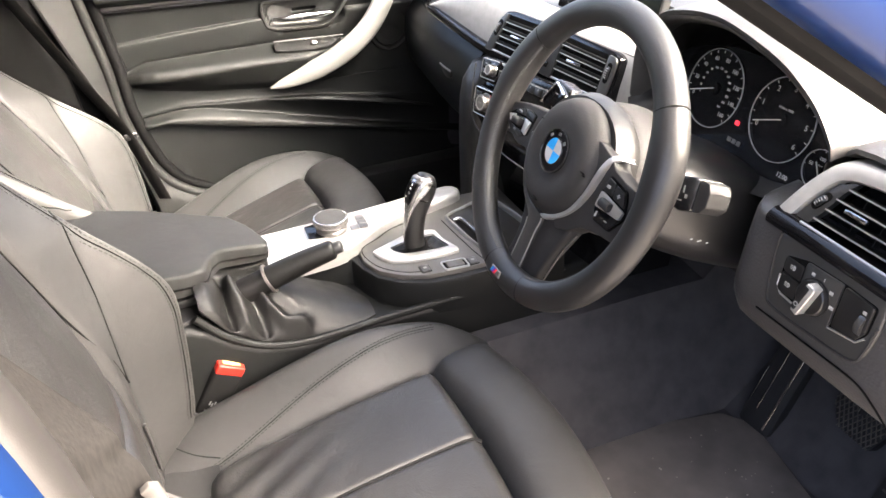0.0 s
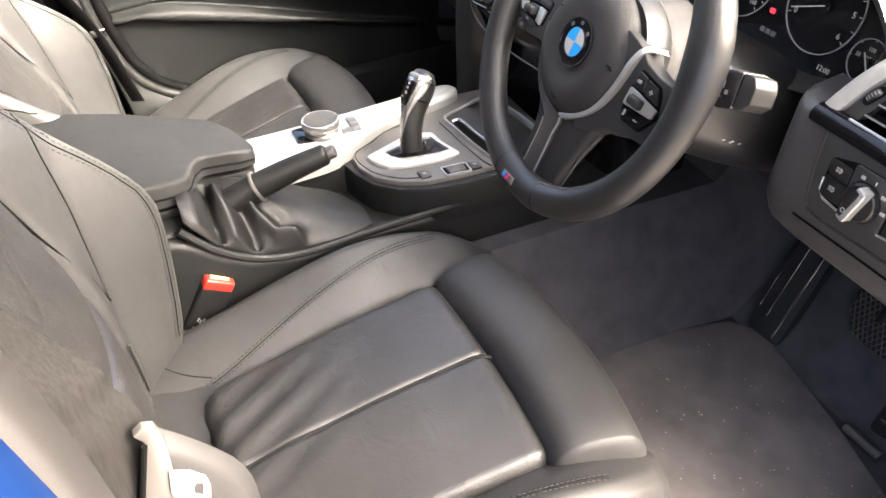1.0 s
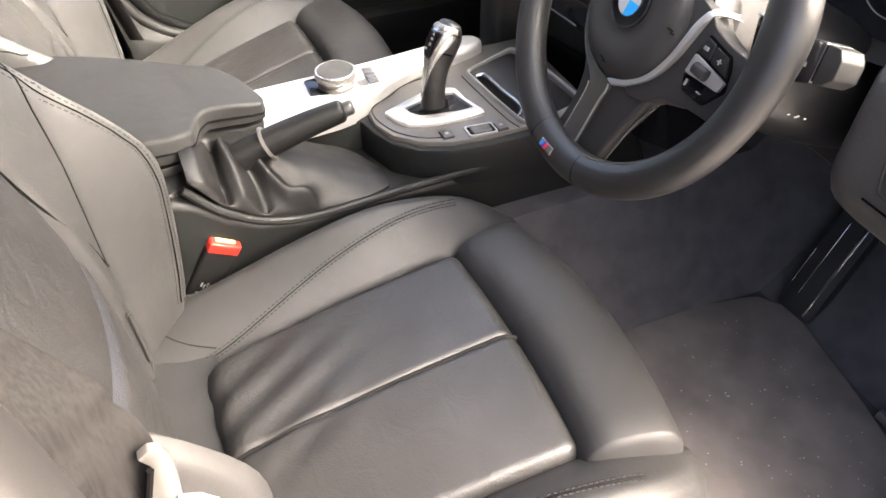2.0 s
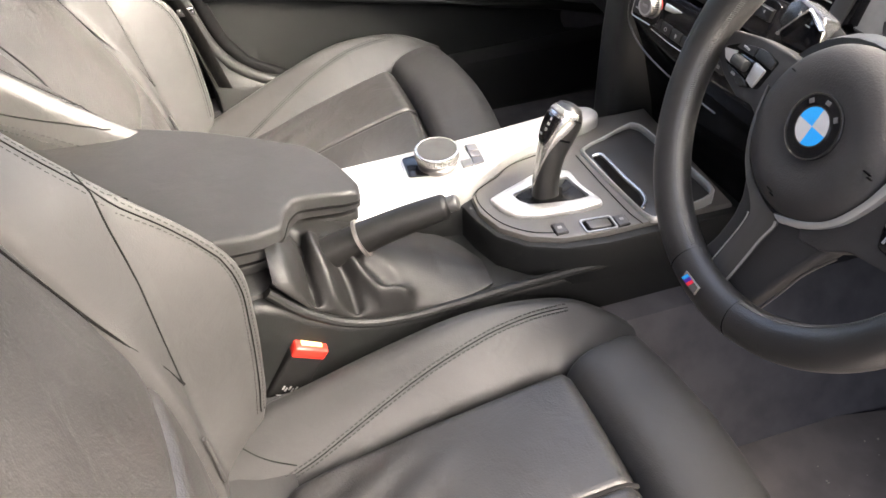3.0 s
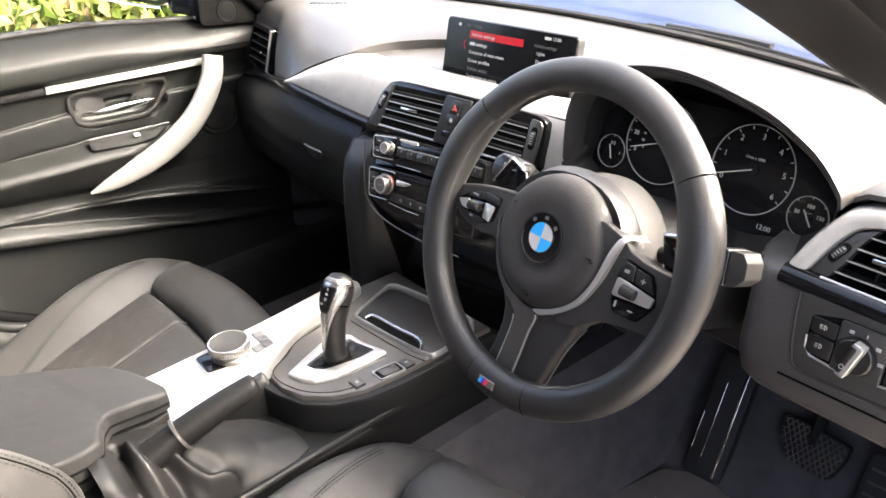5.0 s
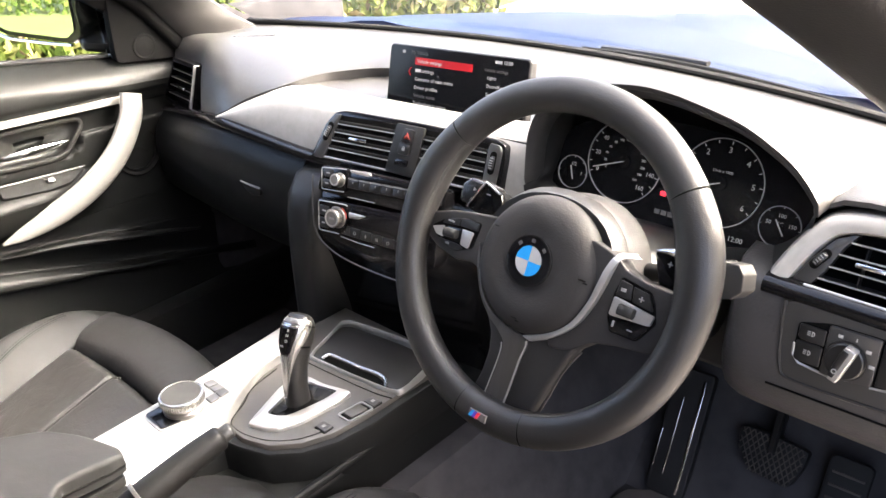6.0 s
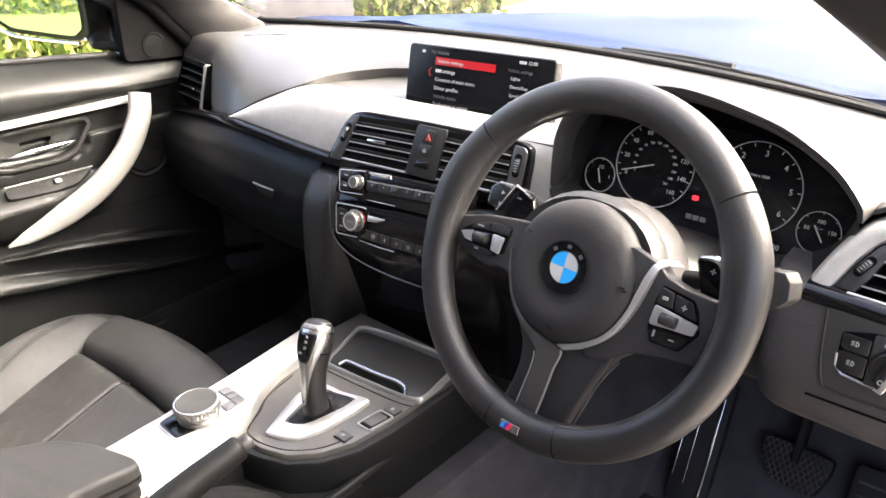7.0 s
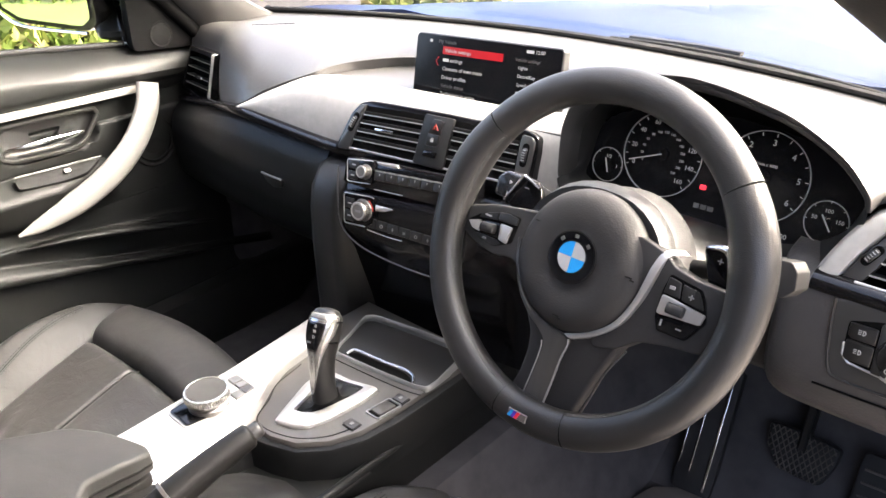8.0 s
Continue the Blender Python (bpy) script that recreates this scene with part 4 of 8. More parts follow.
    slot = soften([(-0.0165, 0.0265), (-0.016, 0.0350), (-0.008, 0.0385), (0.041, 0.0425), (0.074, 0.0475), (0.090, 0.0440), (0.0985, 0.0370), (0.060, 0.0310)], 0.15)
    # flat dark plate, the slot's shade put into its colour
    plate(bm, slot, flat(0.5853), 0.0005)
    part("tray_slot", bm, SEAMGAP, cover, "dark plate for the shade in the finger slot")
    bm = B()
    tube(bm, spline([(-0.0185, 0.027, 0.5855), (-0.017, 0.0375, 0.5870), (-0.006, 0.0410, 0.5875), (0.041, 0.0450, 0.5875), (0.074, 0.0500, 0.5875), (0.092, 0.0465, 0.5870), (0.1025, 0.0365, 0.5855)], 6), 0.0024, 0.0026, (0, 0, 1), 8)
    part("tray_grip", bm, HEADRIM, cover, "bright grip edge")
    # thin joint that runs inside the edge of the panel and in front of the tray
    bm = B()
    tube(bm, spline([(-0.052, -0.028, 0.5832), (-0.041, -0.078, 0.5832), (-0.022, -0.106, 0.5832), (-0.006, -0.136, 0.5832), (0.010, -0.1440, 0.5832), (0.036, -0.1425, 0.5832), (0.068, -0.130, 0.5832), (0.094, -0.1035, 0.5832), (0.108, -0.068, 0.5832)], 6), 0.0009, 0.0006, (0, 0, 1), 6)
    part("panel_joint", bm, SEAMGAP, c, "fine dark joint round the panel")
    bm = B()
    tube(bm, spline([(-0.030, 0.0095, 0.5832), (0.04, 0.0145, 0.5832), (0.099, 0.0205, 0.5832), (0.124, 0.0270, 0.5832)], 6), 0.0009, 0.0006, (0, 0, 1), 6)
    part("panel_joint", bm, SEAMGAP, c, "fine dark joint before the tray")
    # buttons beside the selector
    for x, y, nm in ((0.1000, -0.0705, "parking_button"), (0.1105, 0.0050, "stability_button")):
        bm = B()
        plate(bm, rounded(0.0205, 0.0165, 0.002), flat(0.5834, (x, y)), 0.001)
        hb_ = part(nm, bm, SEAMGAP, c, "dark edge of a push button")
        bm = B()
        plate(bm, rounded(0.0180, 0.0140, 0.0015), flat(0.5856, (x, y)), 0.004, 0.0010)
        part("button_cap", bm, KNEEPAD, hb_, "charcoal push button")
        bm = B()
        box(bm, (x, y, 0.5859), (0.0045, 0.0050, 0.0005))
        part("print_mark", bm, WHITEINK, hb_, kind="stuff")
    bm = B()
    fo_, fi_ = rounded(0.0245, 0.0400, 0.004), rounded(0.0205, 0.0360, 0.003)
    loft(bm, [[V((0.1080 + x + 0.10 * y, -0.0235 + y, z)) for x, y in o] for o, z in ((fo_, 0.582), (fo_, 0.5848), (fi_, 0.5848), (fi_, 0.582))], caps=False)
    fr = part("rocker_frame", bm, SLATEDGE, c, "bright frame of the mode rocker", 30)
    bm = B()
    plate(bm, [(0.1080 + x + 0.10 * y, -0.0235 + y) for x, y in rounded(0.0190, 0.0340, 0.003)], flat(0.5836), 0.002)
    part("rocker_well", bm, SEAMGAP, fr, "dark plate for the shade round the rocker")
    bm = B()
    plate(bm, [(0.1080 + x + 0.10 * y, -0.0235 + y) for x, y in rounded(0.0165, 0.0270, 0.003)], flat(0.5862), 0.004, 0.0012)
    part("rocker", bm, TAUPE, fr, "taupe-grey mode rocker")
    # box under the armrest
    bm = B()
    plate(bm, soften([(-0.125, -0.64), (0.118, -0.64), (0.116, -0.43), (0.085, -0.395), (0.040, -0.37), (0.025, -0.315), (-0.06, -0.31), (-0.10, -0.36)], 0.15), flat(0.606), 0.10, 0.006)
    part("storage_box", bm, SOFT, c, "black box under the armrest")
    bm = B()
    box(bm, (0.035, -0.335, 0.590), (0.030, 0.075, 0.030), None, 0.004)
    part("hinge_block", bm, HARD, c)


console()


def armrest():
    a = thing("armrest", (-0.04, -0.46, 0.61), "padded dark grey leather centre armrest, closed", "armrest")
    out = soften([(-0.160, -0.66), (-0.172, -0.60), (-0.164, -0.53), (-0.141, -0.455), (-0.108, -0.385), (-0.075, -0.336), (-0.035, -0.308), (0.012, -0.290), (0.030, -0.294), (0.034, -0.315), (0.028, -0.366), (0.042, -0.379), (0.074, -0.390), (0.084, -0.42), (0.084, -0.66)], 0.22)
    lift = lambda x, y: max(0.0, -0.38 - y) * 0.10 - 0.9 * max(0.0, y + 0.335) ** 1.5
    bm = B()
    plate(bm, out, flat(0.657), 0.030, 0.016, 5, rise=lift)
    p = part("lid", bm, SOFT2, a, "padded leather lid", 60)
    bm = B()
    tube(bm, [V((x * 0.997, y - 0.0005, 0.6375 + 0.5 * lift(x, y))) for x, y in out], 0.0020, 0.0013, (0, 0, 1), 6, closed=True)
    part("seam", bm, SEAMGAP, p, "seam round the lid")
    bm = B()
    plate(bm, [(x * 0.97 - 0.001, y * 1.012) for x, y in out], flat(0.6195), 0.012, 0.003)
    part("lid_base", bm, HARD, a, "black plastic base of the lid")
    return a


armrest()


def handbrake():
    h = thing("handbrake", (0.08, -0.3, 0.53), "leather-covered handbrake lever with a creased gaiter, lying low", "handbrake")
    bm = B()
    line = spline([(0.070, -0.350, 0.600), (0.078, -0.302, 0.621), (0.087, -0.252, 0.640), (0.0945, -0.212, 0.653)], 6)
    n = len(line)
    tube(bm, line, [0.0190 - 0.0050 * k / (n - 1) for k in range(n)], [0.0205 - 0.0065 * k / (n - 1) for k in range(n)], (1, 0, 0), 18, 2.3, cap=0.008)
    g = part("grip", bm, GAITER, h, "black leather grip")
    bm = B()
    tube(bm, [(0.0955, -0.2065, 0.6545), (0.0975, -0.198, 0.6575)], 0.0095, None, (1, 0, 0), 16, 2, cap=0.004)
    part("release_button", bm, GREYPL, g, "release button")
    bm = B()
    tube(bm, [(0.0772, -0.3065, 0.619), (0.0778, -0.3030, 0.6205)], 0.0205, 0.0225, (1, 0, 0), 20, 2.3)
    part("collar", bm, DARKMET, g, "thin metal collar")
    # gaiter: a sagging skin, gathered in a few deep folds behind the lever
    bm = B()
    grid = []
    ridges = (([(0.045, -0.402), (0.124, -0.394)], 0.008, 0.010), ([(0.058, -0.374), (0.119, -0.374)], -0.016, 0.006), ([(0.062, -0.359), (0.125, -0.352)], 0.011, 0.008),
              ([(0.066, -0.339), (0.122, -0.326)], -0.013, 0.009), ([(0.078, -0.327), (0.102, -0.314), (0.116, -0.295), (0.124, -0.268)], 0.014, 0.0065),
              ([(0.090, -0.302), (0.114, -0.276)], -0.007, 0.009))

    def near(x, y, line):
        """Distance from a point to a bent line."""
        best = 9.0
        for (ax, ay), (bx, by) in zip(line, line[1:]):
            t = max(0.0, min(1.0, ((x - ax) * (bx - ax) + (y - ay) * (by - ay)) / ((bx - ax) ** 2 + (by - ay) ** 2)))
            best = min(best, math.hypot(x - ax - t * (bx - ax), y - ay - t * (by - ay)))
        return best

    for i in range(101):
        v = i / 100
        y = -0.412 + 0.252 * v
        edge = float(np.interp(y, (-0.412, -0.38, -0.333, -0.266, -0.16), (0.628, 0.583, 0.549, 0.533, 0.535)))
        top = float(np.interp(y, (-0.412, -0.37, -0.33, -0.295, -0.262, -0.22, -0.19, -0.16), (0.640, 0.624, 0.616, 0.604, 0.584, 0.562, 0.550, 0.538)))
        row = []
        for j in range(61):
            u = j / 60
            taper = max(0.0, (v - 0.80) / 0.20) ** 2
            x = 0.028 + 0.045 * taper + (0.098 - 0.058 * taper) * u
            w = math.cos(math.pi / 2 * max(0.0, (u - 0.34) / 0.66))
            wx, wy = x + 0.006 * noise.noise((x * 30, y * 30, 5.0)), y + 0.006 * noise.noise((x * 30, y * 30, 9.0))
            fold = sum(h * math.exp(-(near(wx, wy, ln) / s_) ** 2) for ln, h, s_ in ridges) * max(0.0, min(1.0, (1.0 - u) / 0.05))
            fold += 0.0007 * noise.noise((x * 60, y * 60, 2.0))
            tip = 0.012 * math.exp(-((y + 0.272) / 0.014) ** 2) * math.exp(-((u - 0.88) / 0.08) ** 2)
            z = edge + (top - edge) * w ** 0.8 + fold + tip
            if u > 0.985:
                z = edge
            row.append((x, y, z))
        grid.append(row)
    sheet(bm, grid, (0, 0, -0.003))
    part("gaiter", bm, GAITER, h, "creased black leather gaiter", 60)


handbrake()


def selector():
    g = thing("gear_selector", (0.04, -0.06, 0.585), "automatic gear selector with a gloss black and silver grip", "gear selector")
    outer = soften([(0.023, -0.131), (0.017, -0.118), (-0.010, -0.052), (0.002, -0.016), (0.036, -0.014), (0.078, -0.001), (0.080, -0.030), (0.074, -0.084), (0.063, -0.113), (0.045, -0.125)], 0.2)
    inner = soften([(0.026, -0.1005), (0.020, -0.080), (0.012, -0.056), (0.015, -0.024), (0.030, -0.022), (0.060, -0.0135), (0.0605, -0.034), (0.056, -0.062), (0.050, -0.087), (0.040, -0.096)], 0.2)
    bm = B()
    rings = []
    for f, z in ((0.0, 0.582), (0.0, 0.5875), (0.08, 0.5895), (0.5, 0.5905), (0.92, 0.5895), (1.0, 0.582)):
        rings.append([V((a[0] * (1 - f) + b[0] * f, a[1] * (1 - f) + b[1] * f, z)) for a, b in zip(outer, inner)])
    loft(bm, rings, caps=False)
    part("surround", bm, SATIN, g, "satin silver surround", 50)
    bm = B()
    cx, cy = 0.047, -0.066
    lev = []
    for f, z in ((1.0, 0.584), (0.96, 0.5875), (0.75, 0.5845), (0.52, 0.5850), (0.40, 0.5905), (0.37, 0.600), (0.36, 0.606)):
        lev.append([V((cx + (x - cx) * f, cy + (y - cy) * f, z + 0.0015 * math.sin(k * 1.7) * (0.5 < f < 0.9))) for k, (x, y) in enumerate(inner)])
    loft(bm, lev)
    part("boot", bm, GAITER, g, "black leather boot", 60)
    # lever: one curved body carrying patches of silver, gloss black and dark grey
    path = [V(p) for p in spline([(0.0480, -0.0680, 0.598), (0.0465, -0.0665, 0.622), (0.0425, -0.0610, 0.648), (0.0375, -0.0520, 0.671), (0.0335, -0.0420, 0.690), (0.0310, -0.0345, 0.703)], 8)]
    n = len(path) - 1

    def surf(h, ang, off=0.0):
        """A point on the lever at the share h of its height and the angle ang round it."""
        k = min(n - 1, max(0, int(h * n)))
        f = h * n - k
        c = path[k].lerp(path[k + 1], f)
        tan = (path[min(n, k + 2)] - path[max(0, k - 1)]).normalized()
        sx = V((1, 0, 0)) - tan * tan.x
        sx.normalize()
        up = sx.cross(tan)
        hs = (0.0, 0.2, 0.42, 0.62, 0.8, 0.93, 1.0)
        ra = ease(h, hs, (0.0125, 0.0118, 0.0132, 0.0178, 0.0205, 0.0200, 0.0172)) + off
        rb = ease(h, hs, (0.0168, 0.0160, 0.0172, 0.0205, 0.0200, 0.0165, 0.0130)) + off
        co, si_ = math.cos(radians(ang)), math.sin(radians(ang))
        e = 2 / 2.5
        return c + sx * math.copysign(abs(co) ** e, co) * ra + up * math.copysign(abs(si_) ** e, si_) * rb

    bm = B()
    rings = [[surf(h, 360 * k / 36) for k in range(36)] for h in np.linspace(0, 1, 34)]
    tip = path[-1] + (path[-1] - path[-2]).normalized() * 0.006
    for f in (0.9, 0.7, 0.4, 0.05):
        c = path[-1].lerp(tip, math.sqrt(1 - f * f))
        rings.append([c + (p - path[-1]) * f for p in [surf(1.0, 360 * k / 36) for k in range(36)]])
    loft(bm, rings)
    body = part("grip", bm, HARD, g, "dark grey body of the grip", 50)

    def patch(h0, h1, lo, hi, off, mt, nm, label, rows=16):
        bm = B()
        grid = []
        for i in range(rows + 1):
            h = h0 + (h1 - h0) * i / rows
            a, b = (float(np.interp(h, [q[0] for q in lo], [q[1] for q in lo])), float(np.interp(h, [q[0] for q in hi], [q[1] for q in hi])))
            row = []
            for k in range(19):
                v = k / 18
                edge = min(v, 1 - v, i / rows, 1 - i / rows)
                row.append(surf(h, a + (b - a) * v, off if edge > 0 else off * 0.25))
            grid.append(row)
        sheet(bm, grid, (0, 0.0004, -0.0004))
        return part(nm, bm, mt, body, label, 60)

    patch(0.10, 0.985, ((0.10, 95), (0.22, 72), (0.40, 45), (0.55, 22), (0.70, 2), (0.985, -6)), ((0.10, 125), (0.25, 150), (0.45, 175), (0.985, 185)), 0.0009, HEADRIM, "silver_shell", "polished silver shell of the grip", 26)
    patch(0.50, 0.835, ((0.50, 72), (0.56, 54), (0.66, 44), (0.835, 42)), ((0.50, 98), (0.56, 120), (0.66, 128), (0.835, 124)), 0.0016, GLOSS, "head_face", "gloss black face")
    patch(0.875, 0.975, ((0.875, 44), (0.975, 52)), ((0.875, 122), (0.975, 116)), 0.0016, DARKMET, "park_button", "park button", 6)
    for h, a in ((0.60, 0), (0.87, -6)):
        patch(h, h + 0.018, ((h, a - 16), (h + 0.018, a - 16)), ((h, a + 14), (h + 0.018, a + 14)), 0.0014, SEAMGAP, "grip_notch", "dark notch", 3)

    def mark(h, a):
        p = surf(h, a, 0.0018)
        u, v = (surf(h, a - 6, 0.0018) - p).normalized(), (surf(h + 0.02, a, 0.0018) - p).normalized()
        return frame_of(p, u, v)

    bm = B()
    write(bm, "P", mark(0.925, 84), 0.0055)
    for t_, h in (("R", 0.775), ("N", 0.715), ("D", 0.655)):
        write(bm, t_, mark(h, 80), 0.0055)
    write(bm, "M/S", mark(0.60, 94), 0.0042)
    part("lettering", bm, WHITEINK, body, "white gear letters", kind="stuff")


selector()


def controller():
    k = thing("rotary_controller", (-0.05, -0.175, 0.6), "bright rotary controller knob with buttons on the silver trim", "rotary controller")
    bm = B()
    plate(bm, soften([(-0.078, -0.219), (-0.032, -0.221), (-0.025, -0.185), (-0.028, -0.146), (-0.031, -0.116), (-0.074, -0.114), (-0.081, -0.160)], 0.14), flat(0.6030), 0.008, 0.0015)
    base = part("button_base", bm, SLATEDGE, k, "silver-edged base plate")
    bm = B()
    plate(bm, soften([(-0.076, -0.2165), (-0.034, -0.2185), (-0.028, -0.186), (-0.079, -0.182)], 0.12), flat(0.6050), 0.004, 0.0018)
    part("menu_button", bm, GLOSS, base, "gloss black menu button")
    for o in ([(-0.0755, -0.1300), (-0.0610, -0.1305), (-0.0590, -0.1165), (-0.0735, -0.1160)], [(-0.0595, -0.1305), (-0.0470, -0.1310), (-0.0450, -0.1170), (-0.0575, -0.1165)],
              [(-0.0455, -0.1310), (-0.0310, -0.1320), (-0.0325, -0.1178), (-0.0435, -0.1170)], [(-0.0450, -0.1465), (-0.0295, -0.1475), (-0.0308, -0.1335), (-0.0445, -0.1325)]):
        bm = B()
        plate(bm, soften(o, 0.10), flat(0.6058), 0.004, 0.0010)
        part("menu_button", bm, DARKMET, base, "dark metal menu button")
    at = frame_of((-0.0485, -0.176, 0.604), (1, 0, 0), (0, 1, 0)) @ Matrix.Scale(0.94, 4)
    bm = B()
    lathe(bm, at, [(0.0270, -0.001), (0.0275, 0.005), (0.0250, 0.0075), (0.0250, 0.0100), (0.0290, 0.0120), (0.0300, 0.0145)], 56)
    part("knob_skirt", bm, DARKMET, k, "dark metal skirt of the knob")
    bm = B()
    lathe(bm, at, [(0.0298, 0.0140), (0.0304, 0.0150), (0.0304, 0.0235), (0.0296, 0.0250), (0.0272, 0.0255), (0.0262, 0.0248)], 56)
    kn = part("knob", bm, HEADRIM, k, "bright ribbed metal knob")
    bm = B()
    for q in range(60):
        box(bm, (0.0304, 0, 0.0190), (0.0006, 0.0016, 0.0075), at @ Matrix.Rotation(2 * math.pi * q / 60, 4, "Z"))
    part("knob_ribs", bm, DARKMET, kn, "fine ribs round the knob", kind="stuff")
    bm = B()
    lathe(bm, at @ Matrix.Translation((0, 0, 0.0253)), [(0.0001, -0.002), (0.0262, -0.002), (0.0262, 0.0006), (0.0001, 0.0002)], 40)
    part("touch_pad", bm, KNOBTOP, kn, "matt grey touch pad")


controller()

# ---- dashboard ----
def section_loft(bm, stations):
    """Joins closed outlines of (y, z) standing at several x."""
    loft(bm, [[V((x, y, z)) for y, z in ring_] for x, ring_ in stations])


def blend(a, b, t):
    return [tuple(np.array(p) * (1 - t) + np.array(q) * t) for p, q in zip(a, b)]


def vent(parent, m, w, h, rows, name="air_vent", wheel=-1):
    """An air vent in the frame m: frame, slats, vanes and a thumb wheel."""
    bm = B()
    ring_out, ring_in = rounded(w + 0.012, h + 0.012, 0.008), rounded(w, h, 0.005)
    z = lambda o, d: [m @ V((x, y, d)) for x, y in o]
    loft(bm, [z(ring_out, -0.004), z(ring_out, 0.002), z(ring_in, 0.003), z(ring_in, -0.04)], caps=False)
    v = part(name, bm, HARD, parent, "black slatted air vent")
    bm = B()
    # dark sheet behind the slats in place of the duct's shade
    plate(bm, ring_in, m @ Matrix.Translation((0, 0, -0.035)), 0.004)
    part("vent_backing", bm, SEAMGAP, v, "near-black sheet for the shade inside the vent")
    for k in range(rows):
        y = -h / 2 + h * (k + 0.5) / rows
        bm = B()
        box(bm, (0, y, -0.010), (w, 0.0026, 0.022), m @ Matrix.Translation((0, 0, 0)) , 0.001)
        part("slat", bm, TRIMBLACK, v)
        bm = B()
        box(bm, (0, y, 0.0016), (w * 0.995, 0.0016, 0.0012), m)
        part("slat_edge", bm, SLATEDGE, v, "bright slat edge")
    bm = B()
    box(bm, (w * 0.02, 0, 0.004), (0.030, 0.004, 0.010), m, 0.0015)
    part("vane_slider", bm, CHROME, v, "bright slider")
    return v


ARCH = spline([(0.204, 0.855), (0.206, 0.890), (0.211, 0.922), (0.226, 0.950), (0.262, 0.980), (0.31, 0.995), (0.359, 1.001), (0.397, 0.9985), (0.434, 0.9915), (0.475, 0.981), (0.507, 0.966), (0.536, 0.947), (0.559, 0.921), (0.563, 0.908)], 4)


def dashboard():
    d = thing("dashboard", (MID, 0.3, 0.6), "dark padded car dashboard with satin silver trim", "dashboard")
    # passenger top pad: its front edge climbs from the gloss strip and sweeps back round the display
    front = spline([(-0.715, 0.262, 0.792), (-0.58, 0.236, 0.808), (-0.50, 0.190, 0.822), (-0.42, 0.160, 0.839), (-0.368, 0.149, 0.854), (-0.328, 0.163, 0.876), (-0.284, 0.180, 0.895), (-0.252, 0.201, 0.907), (-0.244, 0.240, 0.911), (-0.226, 0.284, 0.912), (-0.18, 0.336, 0.9125), (-0.10, 0.362, 0.913), (0.03, 0.372, 0.914), (0.215, 0.372, 0.914)], 5)
    back = spline([(-0.700, 0.335, 0.903), (-0.66, 0.352, 0.908), (-0.62, 0.372, 0.910), (-0.58, 0.392, 0.912), (-0.54, 0.408, 0.913), (-0.50, 0.424, 0.914), (-0.46, 0.438, 0.914), (-0.42, 0.450, 0.914), (-0.36, 0.466, 0.914), (-0.29, 0.482, 0.914), (-0.21, 0.496, 0.914), (-0.11, 0.508, 0.914), (0.03, 0.514, 0.914), (0.215, 0.506, 0.914)], 5)
    bm = B()
    g = []
    for t in (0, 0.015, 0.04, 0.08, 0.13, 0.2, 0.3, 0.42, 0.56, 0.7, 0.85, 1.0):
        row = []
        for f_, b_ in zip(front, back):
            z = f_[2] + (b_[2] - f_[2]) * (1 - (1 - t) ** 6) + 0.009 * math.sin(math.pi * t) ** 0.8
            row.append((f_[0] + (b_[0] - f_[0]) * t, f_[1] + (b_[1] - f_[1]) * t, z))
        g.append(row)
    sheet(bm, g, (0, 0.012, -0.022))
    part("top_pad", bm, DASH, d, "grained dash top", 50)
    bm = B()
    g = [[(x, float(y), z) for x in np.linspace(-0.31, 0.215, 22)] for y, z in ((0.196, 0.894), (0.215, 0.9005), (0.25, 0.8985), (0.30, 0.896), (0.34, 0.897), (0.39, 0.899))]
    g = [[(x, y + 0.10 * max(0.0, x + 0.16), z) for x, y, z in r] for r in g]
    sheet(bm, g, (0, 0, -0.012))
    part("display_ledge", bm, DASH, d, "sunken grained ledge round the display", 50)
    # driver's brow over the dials, with a thick rounded lip
    bm = B()
    g = []
    na = len(ARCH)
    for t in (-3, -2, -1, 0, 0.03, 0.10, 0.22, 0.42, 0.7, 1.0):
        row = []
        for k, (x, z) in enumerate(ARCH):
            if t <= 0:
                f = {-3: 0.885, -2: 0.90, -1: 0.955, 0: 1.0}[t]
                y = {-3: 0.236, -2: 0.221, -1: 0.210, 0: 0.2085}[t]
                row.append((0.385 + (x - 0.385) * (0.5 + 0.5 * f), y, 0.885 + (z - 0.885) * f))
                continue
            xb = 0.16 + 0.55 * k / (na - 1)
            f = t ** 1.5
            lift = 0.006 * math.sin(min(1, t * 4) * math.pi) if t < 0.25 else 0
            row.append((x + (xb - x) * f, 0.209 + (0.301 - 0.25 * (xb - 0.08) ** 2) * t, z + (0.916 - z) * f ** 1.1 + lift))
        g.append(row)
    sheet(bm, g, (0, 0.002, -0.006))
    part("brow", bm, DASH, d, "padded brow over the dials", 60)
    bm = B()
    g = []
    for t in np.linspace(0, 1, 6):
        g.append([(MID + u * 0.68, 0.44 - 0.12 * u * u + (0.148 - 0.03 * u * u) * t, 0.9135 - 0.004 * u ** 4) for u in np.linspace(-1, 1, 31)])
    sheet(bm, g, (0, 0, -0.02))
    part("rear_ledge", bm, DASH, d, "grained dash top below the glass", 50)
    # right end of the dash top
    bm = B()
    st = []
